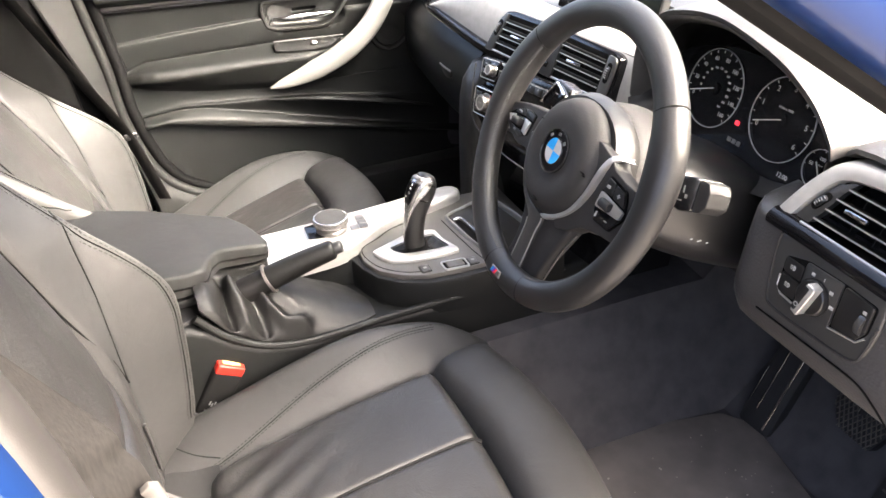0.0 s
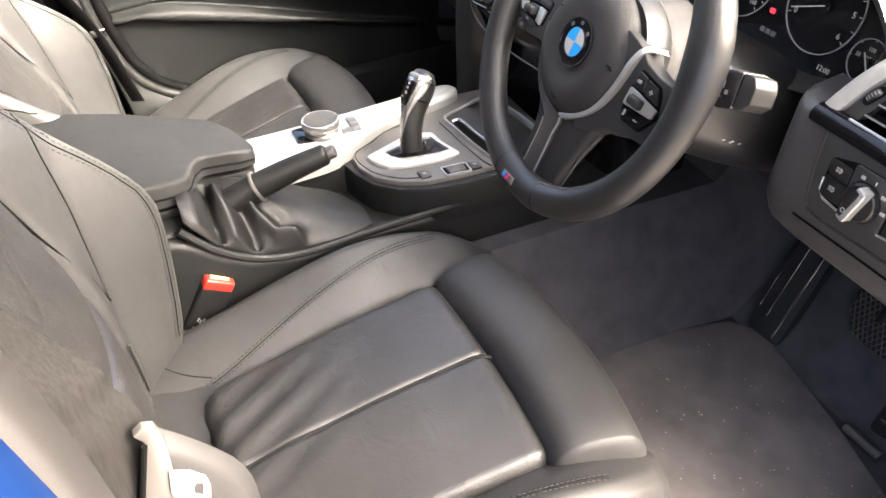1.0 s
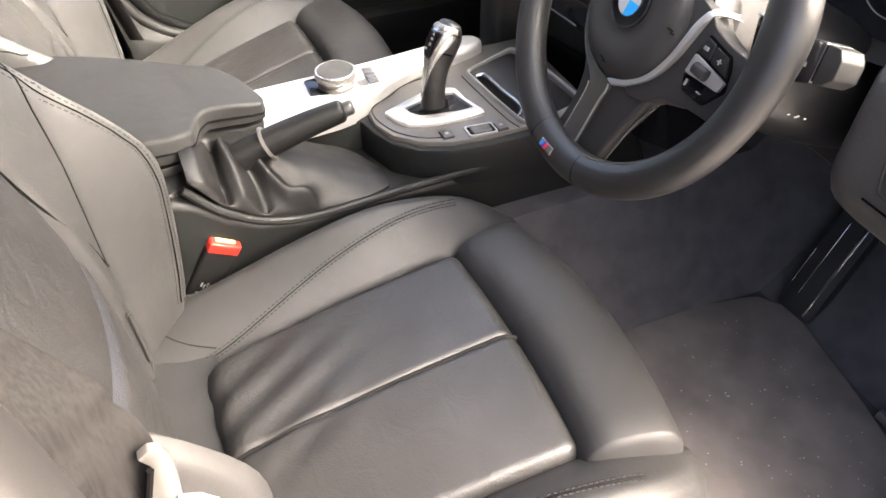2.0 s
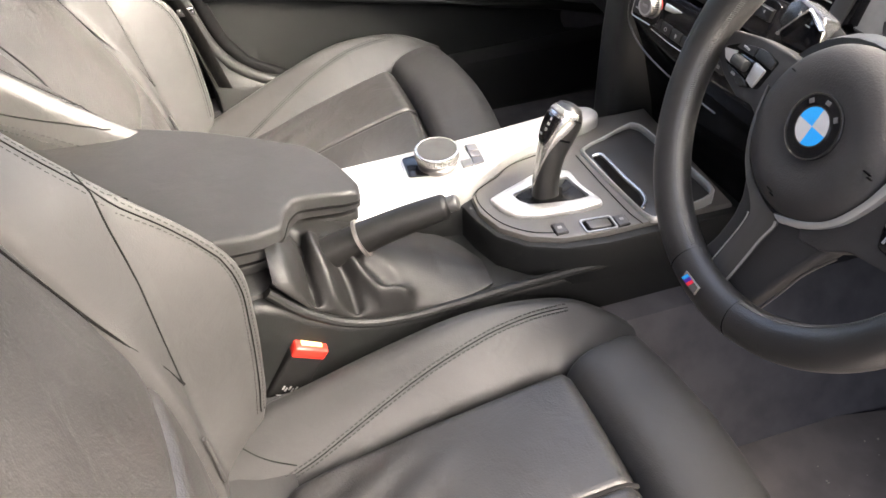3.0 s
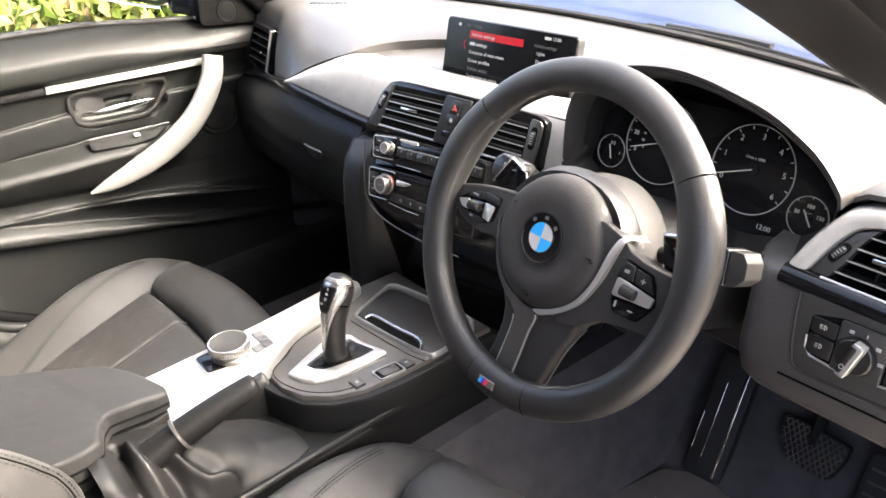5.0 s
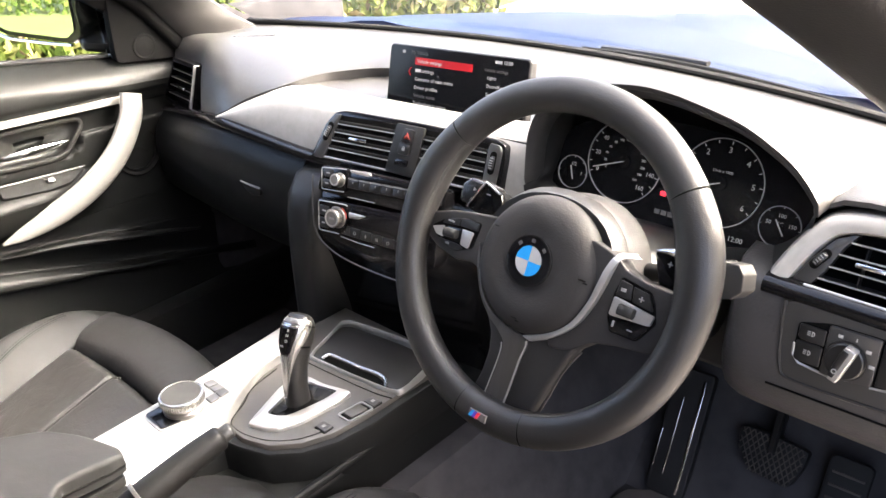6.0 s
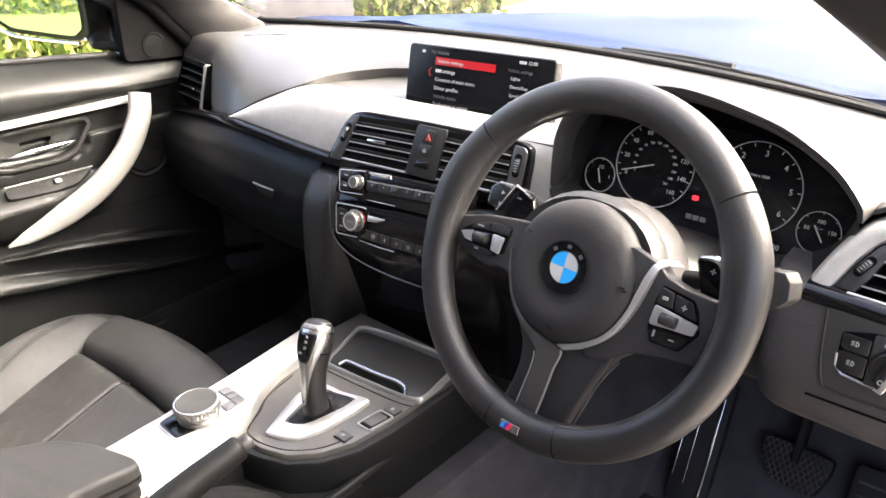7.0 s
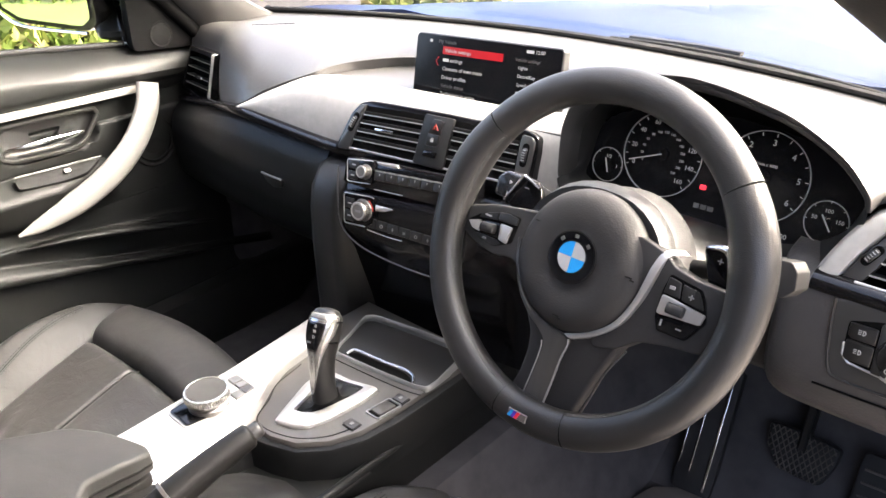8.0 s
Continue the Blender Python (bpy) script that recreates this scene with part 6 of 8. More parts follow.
# ---- dials ----
def cluster():
    c = thing("instrument_cluster", (0.38, 0.26, 0.84), "black instrument cluster with four white-ringed dials", "instrument cluster")
    tilt = radians(17)
    m = frame_of((0.382, 0.256, 0.874), (1, 0, 0), (0, math.sin(tilt), math.cos(tilt)))
    bm = B()
    out = soften([(-0.172, -0.030), (-0.10, -0.052), (0.10, -0.052), (0.172, -0.034), (0.176, 0.015), (0.12, 0.062), (0.02, 0.074), (-0.08, 0.070), (-0.15, 0.045)], 0.3)
    plate(bm, out, m, 0.01)
    part("dial_face", bm, SCREENBLACK, c, "black dial face")
    # hood lining from the brow in to the face
    rim_ = list(ARCH) + [np.array(p) for p in spline([(0.563, 0.908), (0.558, 0.88), (0.540, 0.850), (0.49, 0.826), (0.38, 0.812), (0.27, 0.816), (0.215, 0.832), (0.204, 0.855)], 4)[1:-1]]
    rings = []
    for t in np.linspace(0, 1, 6):
        r = []
        for k, (x, z) in enumerate(rim_):
            top_ = k < len(ARCH)
            dx, dz = x - 0.385, z - 0.885
            fx, fz = (1 - 0.055 * (1 - t) - 0.12 * t ** 0.7, 1 - 0.115 * (1 - t) - 0.20 * t ** 0.7) if top_ else (1 - 0.10 * t ** 0.7, 1 - 0.14 * t)
            y = (0.235 if top_ else 0.205) * (1 - t) + 0.270 * t
            r.append(V((0.385 + dx * fx, y, 0.885 + dz * fz)))
        rings.append(r)
    bm = B()
    for a, b in zip(rings, rings[1:]):
        loft(bm, [a, b], caps=False)
    bmesh.ops.remove_doubles(bm, verts=bm.verts, dist=1e-6)
    part("hood_lining", bm, SOFT, c, "black grained hood lining", 60)
    dials = (("speed", -0.066, 0.0155, 0.0495), ("rev", 0.056, 0.0175, 0.0495), ("fuel", -0.134, -0.012, 0.0205), ("temp", 0.131, -0.013, 0.0225))
    for nm, x, y, r in dials:
        md = m @ Matrix.Translation((x, y, 0.001))
        bm = B()
        ring(bm, md, r, 0.0010 if r > 0.03 else 0.0008, 0.0015, 64)
        dr = part("dial_ring", bm, WHITEINK, c, "white dial ring")
        bm = B()
        if nm == "speed":
            for k in range(9):
                a = radians(205 - 250 * k / 8)
                rr = r * 0.76
                s = str(20 * k)
                write(bm, s, md @ Matrix.Translation((rr * math.cos(a), rr * math.sin(a), 0.0008)), 0.0074)
            for k in range(14):
                a = radians(205 - 250 * k / 13)
                write(bm, str(20 * k), md @ Matrix.Translation((r * 0.52 * math.cos(a), r * 0.52 * math.sin(a), 0.0008)), 0.004)
            ticks, a0, a1 = 17, 205, -45
        elif nm == "rev":
            for k in range(7):
                a = radians(205 - 240 * k / 6)
                write(bm, str(k), md @ Matrix.Translation((r * 0.76 * math.cos(a), r * 0.76 * math.sin(a), 0.0008)), 0.0092)
            write(bm, "1/min x 1000", md @ Matrix.Translation((0.0, 0.013, 0.0008)), 0.0045)
            ticks, a0, a1 = 13, 205, -35
        elif nm == "fuel":
            write(bm, "1/2", md @ Matrix.Translation((0, 0.010, 0.0008)), 0.006)
            write(bm, "1", md @ Matrix.Translation((0.013, 0.0, 0.0008)), 0.006)
            ticks, a0, a1 = 5, 180, 0
        else:
            for s, dx, dy in (("50", -0.013, 0.003), ("100", 0.0, 0.012), ("150", 0.013, 0.003), ("°C", 0.0, 0.003)):
                write(bm, s, md @ Matrix.Translation((dx, dy, 0.0008)), 0.006)
            ticks, a0, a1 = 5, 180, 0
        for k in range(ticks):
            a = radians(a0 + (a1 - a0) * k / (ticks - 1))
            mt = md @ Matrix.Translation((r * 0.93 * math.cos(a), r * 0.93 * math.sin(a), 0.0006)) @ Matrix.Rotation(a, 4, "Z")
            box(bm, (0, 0, 0), (r * 0.07, 0.0008, 0.0006), mt)
        part("dial_print", bm, ICONGLOW, dr, "white numerals and ticks", kind="stuff")
        bm = B()
        a = {"speed": 200, "rev": 200, "fuel": 110, "temp": 125}[nm]
        mt = md @ Matrix.Rotation(radians(a), 4, "Z")
        if nm in ("fuel", "temp"):
            mt = mt @ Matrix.Translation((-r * 0.45, 0, 0))
        box(bm, (r * 0.42, 0, 0.003), (r * 0.86, 0.0012, 0.001), mt)
        part("needle", bm, ICONGLOW, dr, "thin white needle")
        bm = B()
        lathe(bm, md, [(0.0001, 0.0), (r * 0.16, 0.0), (r * 0.15, 0.002), (0.0001, 0.0022)], 24)
        part("needle_boss", bm, GLOSS, dr, "black needle boss")
    bm = B()
    plate(bm, rounded(0.0075, 0.0055, 0.0015), m @ Matrix.Translation((-0.008, -0.010, 0.0014)), 0.001)
    part("brake_lamp", bm, REDGLOW, c, "lit red warning lamp")
    for k in range(3):
        bm = B()
        box(bm, (-0.011 + 0.0085 * k, -0.032, 0.001), (0.0068, 0.0055, 0.0006), m)
        part("display_mark", bm, SCREENGREY, c, "grey display bar")
    bm = B()
    write(bm, "12:00", m @ Matrix.Translation((0.087, -0.040, 0.001)), 0.008)
    part("clock_print", bm, ICONGLOW, c, "small lit clock")


cluster()


# ---- central display ----
def display():
    s = thing("display_screen", (0.03, 0.28, 0.895), "wide black display on the dash, showing a red menu", "display")
    m = frame_of((0.031, 0.275, 0.9375), (0.997, 0.075, 0.02), (0, 0.25, 0.97))
    w, h = 0.244, 0.086
    bm = B()
    plate(bm, rounded(w, h, 0.006), m, 0.014, 0.003, 3)
    body = part("display_body", bm, HARD, s, "thin black housing")
    bm = B()
    plate(bm, rounded(w - 0.004, h - 0.004, 0.005), m @ Matrix.Translation((0, 0, 0.0012)), 0.001)
    part("display_glass", bm, SCREENBLACK, s, "glossy black glass")
    T = lambda x, y: m @ Matrix.Translation((x, y, 0.0020))
    bm = B()
    plate(bm, [(-0.072, 0.0165), (0.030, 0.0165), (0.030, 0.027), (-0.072, 0.027)], m @ Matrix.Translation((0, 0, 0.0016)), 0.0003)
    part("menu_bar", bm, SCREENRED, s, "red highlighted menu line")
    bm = B()
    tube(bm, [T(-0.082, 0.006) @ V((0.004, 0.006, 0)), T(-0.082, 0.006) @ V((0, 0, 0)), T(-0.082, 0.006) @ V((0.004, -0.006, 0))], 0.0006, None, (0.1, 0.9, 0.3), 6)
    part("menu_arrow", bm, SCREENRED, s, "red menu arrow")
    bm = B()
    write(bm, "Vehicle settings", T(-0.068, 0.0215), 0.0072, "LEFT")
    box(bm, (-0.0650, 0.0085, 0.0018), (0.010, 0.0042, 0.0006), m)
    write(bm, "settings", T(-0.058, 0.0085), 0.0072, "LEFT")
    write(bm, "Contents of main menu", T(-0.070, -0.0035), 0.0072, "LEFT")
    write(bm, "Driver profiles", T(-0.070, -0.0155), 0.0072, "LEFT")
    write(bm, "Technology in action", T(-0.070, -0.038), 0.0072, "LEFT")
    write(bm, "Lights", T(0.056, 0.012), 0.0062, "LEFT")
    write(bm, "Doors/Key", T(0.056, 0.001), 0.0062, "LEFT")
    write(bm, "Speed warning", T(0.056, -0.010), 0.0062, "LEFT")
    box(bm, (0.065, -0.021, 0.0018), (0.018, 0.0036, 0.0006), m)
    box(bm, (0.072, 0.034, 0.0018), (0.011, 0.0038, 0.0006), m)
    write(bm, "12:00", T(0.080, 0.034), 0.0066, "LEFT")
    box(bm, (-0.094, 0.033, 0.0016), (0.005, 0.004, 0.0004), m)
    part("menu_print", bm, SCREENWHITE, s, "white menu lines", kind="stuff")
    bm = B()
    write(bm, "My Vehicle", T(-0.080, 0.033), 0.0070, "LEFT")
    write(bm, "Vehicle status", T(-0.070, -0.027), 0.0072, "LEFT")
    write(bm, "Vehicle settings", T(0.050, 0.022), 0.0062, "LEFT")
    part("menu_print", bm, SCREENGREY, s, "grey menu lines", kind="stuff")
    return s


display()


# ---- radio and climate units ----
def stack_units():
    R = (math.cos(radians(8)), math.sin(radians(8)), 0)
    mr = frame_of((0.012, 0.133, 0.8195), R, (0, 0.34, 0.94))
    mh = frame_of((0.012, 0.113, 0.764), R, (0, 0.22, 0.97))
    for nm, m, outline, label, knob, kr in (
            ("radio_unit", mr, [(-0.106, -0.022), (-0.104, 0.016), (0.11, 0.020), (0.11, -0.022)], "gloss black radio unit with a knob and a row of buttons", (-0.0645, 0.0008), 0.0088),
            ("climate_unit", mh, [(-0.100, 0.028), (0.11, 0.036), (0.11, -0.030), (0.0, -0.038), (-0.055, -0.030), (-0.094, -0.014)], "gloss black climate control unit with a bright knob", (-0.0570, 0.0079), 0.0135)):
        radio = nm == "radio_unit"
        t = thing(nm, m.translation, label, nm.split("_")[0] + " unit")
        bm = B()
        plate(bm, soften(outline, 0.10), m @ Matrix.Translation((0.0, 0, 0.0)), 0.022, 0.002)
        f = part("unit_face", bm, GLOSS, t)
        pod = [(-0.0995, 0.0125), (-0.0525, 0.0175), (-0.0525, -0.0145), (-0.0945, -0.0175)] if radio else [(-0.0925, 0.0260), (-0.0390, 0.0290), (-0.0400, -0.0080), (-0.0505, -0.0150), (-0.0890, -0.0165)]
        bm = B()
        plate(bm, soften(pod, 0.10), m @ Matrix.Translation((0, 0, 0.0042)), 0.005, 0.0012)
        pd = part("control_pod", bm, GLOSS, t, "raised black pod with two keys and a knob")
        bm = B()
        edge = [V((x, y, 0.0044)) for x, y in soften(pod, 0.10)]
        n = len(edge)
        tube(bm, [m @ p for p in edge[n // 2 + (2 if radio else 4):] + edge[:n // 4 + 2]], 0.0008, 0.0008, m.to_3x3() @ V((0, 0, 1)), 6)
        part("bright_edge", bm, SLATEDGE, pd, "thin bright outline")
        for by in ((0.0068, -0.0078) if radio else (0.0130, -0.0045)):
            bm = B()
            plate(bm, rounded(0.017, 0.0115 if radio else 0.0150, 0.002), m @ Matrix.Translation((-0.0860 if radio else -0.0805, by, 0.0052)), 0.003, 0.0008)
            b = part("push_button", bm, HARD, pd, "black push button")
            bm = B()
            box(bm, (-0.0860 if radio else -0.0805, by, 0.0055), (0.0062, 0.0020, 0.0005), m)
            part("print_mark", bm, WHITEINK, b, kind="stuff")
        km = m @ Matrix.Translation((knob[0], knob[1], 0.0042))
        bm = B()
        lathe(bm, km, [(kr * 1.16, 0.0), (kr * 1.10, 0.0016), (kr, 0.002), (kr * 0.98, 0.0105), (kr * 0.92, 0.0118), (kr * 0.80, 0.0118)], 40)
        k = part("knob", bm, DARKMET, t, "dark metal knob with a knurled edge")
        bm = B()
        for q in range(30):
            a = 2 * math.pi * q / 30
            box(bm, (kr, 0, 0.006), (0.0007, kr * 0.09, 0.0085), km @ Matrix.Rotation(a, 4, "Z"))
        part("knurling", bm, HARD, k, kind="stuff")
        bm = B()
        ring(bm, km @ Matrix.Translation((0, 0, 0.0112)), kr * 0.80, kr * 0.14, 0.0013, 36)
        part("knob_ring", bm, PULLSILVER, k, "bright ring on the knob")
        bm = B()
        lathe(bm, km @ Matrix.Translation((0, 0, 0.0108)), [(0.0001, -0.001), (kr * 0.74, -0.001), (kr * 0.72, 0.0006), (0.0001, 0.001)], 24)
        part("knob_cap", bm, HARD, k, "black knob cap")
        if not radio:
            bm = B()
            box(bm, (0, 0, 0.0120), (0.0090, 0.0028, 0.0005), km)
            part("knob_print", bm, WHITEINK, k, "white print bar")
        if radio:
            # bright wedge above the row, then eight long keys with bright upper edges
            bm = B()
            plate(bm, [(-0.050, 0.0172), (-0.014, 0.0195), (-0.012, 0.0150), (-0.020, 0.0132), (-0.046, 0.0140)], m @ Matrix.Translation((0, 0, 0.0030)), 0.002, 0.0006)
            part("silver_wedge", bm, SLATEDGE, f, "bright wedge above the keys")
            for i in range(8):
                cx = -0.0400 + 0.0195 * i
                bm = B()
                plate(bm, rounded(0.0190, 0.0135, 0.0012), m @ Matrix.Translation((cx, -0.0005 + 0.0007 * i, 0.0050)), 0.005, 0.0016)
                b = part("preset_key", bm, HARD, t, "black preset key")
                bm = B()
                box(bm, (cx, 0.0052 + 0.0007 * i, 0.0046), (0.0186, 0.0010, 0.0012), m)
                part("key_edge", bm, SLATEDGE, b, "fine bright upper edge")
                bm = B()
                box(bm, (cx, 0.0010 + 0.0007 * i, 0.0052), (0.0010, 0.0030, 0.0005), m)
                part("print_mark", bm, WHITEINK, b, kind="stuff")
            bm = B()
            tube(bm, [m @ V((-0.048, -0.0205, 0.0022)), m @ V((0.0, -0.0195, 0.0022))], 0.0006, None, (0, 0, 1), 6)
            part("row_edge", bm, SLATEDGE, f, "fine bright line under the keys")
        else:
            bm = B()
            ring(bm, km, kr * 1.28, 0.0012, 0.0006, 20, 5, 60)
            part("heat_arc", bm, REDPL, pd, "red temperature arc")
            bm = B()
            plate(bm, soften([(-0.036, 0.0245), (0.105, 0.031), (0.105, 0.005), (-0.034, 0.000)], 0.06), m @ Matrix.Translation((0, 0, 0.0014)), 0.002, 0.0005)
            part("readout", bm, SCREENBLACK, f, "dark readout window")
            bm = B()
            tube(bm, [m @ V((-0.036, 0.0150, 0.003)), m @ V((-0.022, 0.0158, 0.003)), m @ V((-0.008, 0.0185, 0.003))], [0.0042, 0.0036, 0.0006], [0.0016, 0.0014, 0.0005], m.to_3x3() @ V((0, 1, 0)), 8)
            part("fan_key", bm, SLATEDGE, f, "bright fan key")
            for i in range(7):
                cx, y = -0.0445 + 0.0195 * i, -0.0085 - 0.0004 * i
                bm = B()
                plate(bm, rounded(0.0188, 0.0130, 0.0015), m @ Matrix.Translation((cx, y, 0.0030)), 0.003, 0.0010)
                b = part("climate_key", bm, HARD, t, "black climate key")
                bm = B()
                if i % 3 == 1:
                    ring(bm, m @ Matrix.Translation((cx, y, 0.0030)), 0.0021, 0.0008, 0.0005, 16)
                elif i % 3 == 2:
                    box(bm, (cx, y, 0.0033), (0.0010, 0.0052, 0.0005), m)
                    box(bm, (cx, y, 0.0033), (0.0030, 0.0012, 0.0005), m)
                else:
                    for q in range(3):
                        box(bm, (cx - 0.0016 + 0.0016 * q, y, 0.0033), (0.0007, 0.0040, 0.0005), m)
                part("print_mark", bm, WHITEINK, b, kind="stuff")
            bm = B()
            tube(bm, [m @ V((-0.050, -0.0190, 0.0020)), m @ V((-0.015, -0.0215, 0.0020)), m @ V((0.01, -0.0215, 0.0020))], 0.0006, None, (0, 0, 1), 6)
            part("row_edge", bm, SLATEDGE, f, "fine bright line under the keys")
    # bright outline that runs down the side of the stack
    bm = B()
    line = [mh @ V((x, y, 0.0005)) for x, y in ((-0.1085, 0.060), (-0.1075, 0.02), (-0.1005, -0.016), (-0.083, -0.036), (-0.045, -0.050), (0.02, -0.058), (0.09, -0.060))]
    tube(bm, [V(p) for p in spline(line, 5)], 0.0011, None, (0, 0, 1), 6)
    part("stack_edge", bm, GREYPL, f, "dull outline of the stack")


stack_units()


# ---- steering column and stalks ----
def column():
    c = thing("steering_column", (0.371, 0.1, 0.8), "black steering column shroud with two stalks", "steering column")
    axis = V((0, math.cos(radians(25)), -math.sin(radians(25))))
    hub = V((0.371, 0.0, 0.88))
    bm = B()
    pts = [hub + axis * d + V((0, 0, -0.012)) for d in np.linspace(0.055, 0.30, 8)]
    tube(bm, pts, [0.058, 0.078, 0.092, 0.100, 0.103, 0.103, 0.100, 0.095], [0.045, 0.055, 0.062, 0.066, 0.068, 0.068, 0.068, 0.068], (1, 0, 0), 32, 3)
    part("shroud", bm, HARD, c, "black column shroud", 50)
    bm = B()
    pts = [hub + axis * d for d in (0.022, 0.04, 0.06)]
    tube(bm, pts, [0.078, 0.085, 0.075], [0.068, 0.075, 0.065], (1, 0, 0), 32, 2.2)
    part("collar", bm, SOFT, c, "black plastic collar behind the wheel", 50)
    # wiper stalk: a wedge-shaped head with a pale angled end
    bm = B()
    tube(bm, [(0.42, 0.092, 0.848), (0.46, 0.090, 0.858), (0.50, 0.088, 0.868)], 0.0085, None, (0, 1, 0), 14, 2.5)
    s = part("stalk", bm, TRIMBLACK, c, "black stalk arm")
    sm = frame_of((0.5205, 0.0800, 0.8755), (0.966, 0.0, 0.259), (-0.2, 0.35, 0.92))
    bm = B()
    plate(bm, soften([(-0.026, 0.010), (-0.020, 0.0165), (0.010, 0.0185), (0.016, 0.0170), (0.012, -0.0165), (-0.006, -0.0190), (-0.024, -0.0150)], 0.14), sm @ Matrix.Translation((0, 0, 0.011)), 0.030, 0.0035, 3)
    hd = part("stalk_head", bm, DARKLEV, s, "black wedge-shaped stalk head")
    bm = B()
    plate(bm, soften([(0.0165, 0.0172), (0.0300, 0.0150), (0.0345, 0.0060), (0.0330, -0.0090), (0.0230, -0.0160), (0.0125, -0.0168)], 0.14), sm @ Matrix.Translation((0, 0, 0.0095)), 0.026, 0.0040, 3)
    part("stalk_end", bm, STALKEND, s, "pale grey stalk end")
    bm = B()
    for x, y, ww, hh in ((-0.012, 0.010, 0.006, 0.0018), (-0.004, 0.004, 0.0018, 0.0075), (0.001, -0.003, 0.004, 0.004), (-0.014, 0.001, 0.003, 0.0035), (-0.008, -0.008, 0.0065, 0.0014)):
        box(bm, (x, y, 0.0112), (ww, hh, 0.0005), sm)
    part("print_mark", bm, WHITEINK, hd, kind="stuff")
    # indicator stalk
    bm = B()
    tube(bm, [(0.325, 0.105, 0.856), (0.285, 0.103, 0.866), (0.250, 0.101, 0.876)], 0.009, [0.010, 0.011, 0.012], (0, 1, 0), 14, 3)
    s = part("stalk", bm, TRIMBLACK, c, "black stalk arm")
    sm = frame_of((0.236, 0.088, 0.882), (0.99, 0.0, -0.06), (0.05, 0.42, 0.90))
    bm = B()
    plate(bm, soften([(-0.024, 0.008), (-0.014, 0.018), (0.020, 0.016), (0.030, -0.004), (0.020, -0.014), (-0.022, -0.012)], 0.16), sm @ Matrix.Translation((0, 0, 0.010)), 0.022, 0.004, 3)
    hd = part("stalk_head", bm, DARKLEV, s, "black stalk head")
    bm = B()
    for k, y in enumerate((0.0065, -0.0060)):
        plate(bm, [(-0.010, y - 0.0022), (-0.006, y), (-0.010, y + 0.0022)], sm @ Matrix.Translation((0.004, 0, 0.0104)), 0.0005)
        ring(bm, sm @ Matrix.Translation((0.0035, y, 0.0101)), 0.0022, 0.0008, 0.0005, 12, -90, 90)
    part("print_mark", bm, WHITEINK, hd, kind="stuff")
    bm = B()
    for k in range(3):
        box(bm, (0.4735 - 0.0005 * k, 0.122 + 0.012 * k, 0.786 - 0.006 * k), (0.002, 0.0035 if k != 1 else 0.006, 0.0014), None, 0.0005)
    part("adjust_mark", bm, WHITEINK, c, "small white marks", kind="stuff")


column()


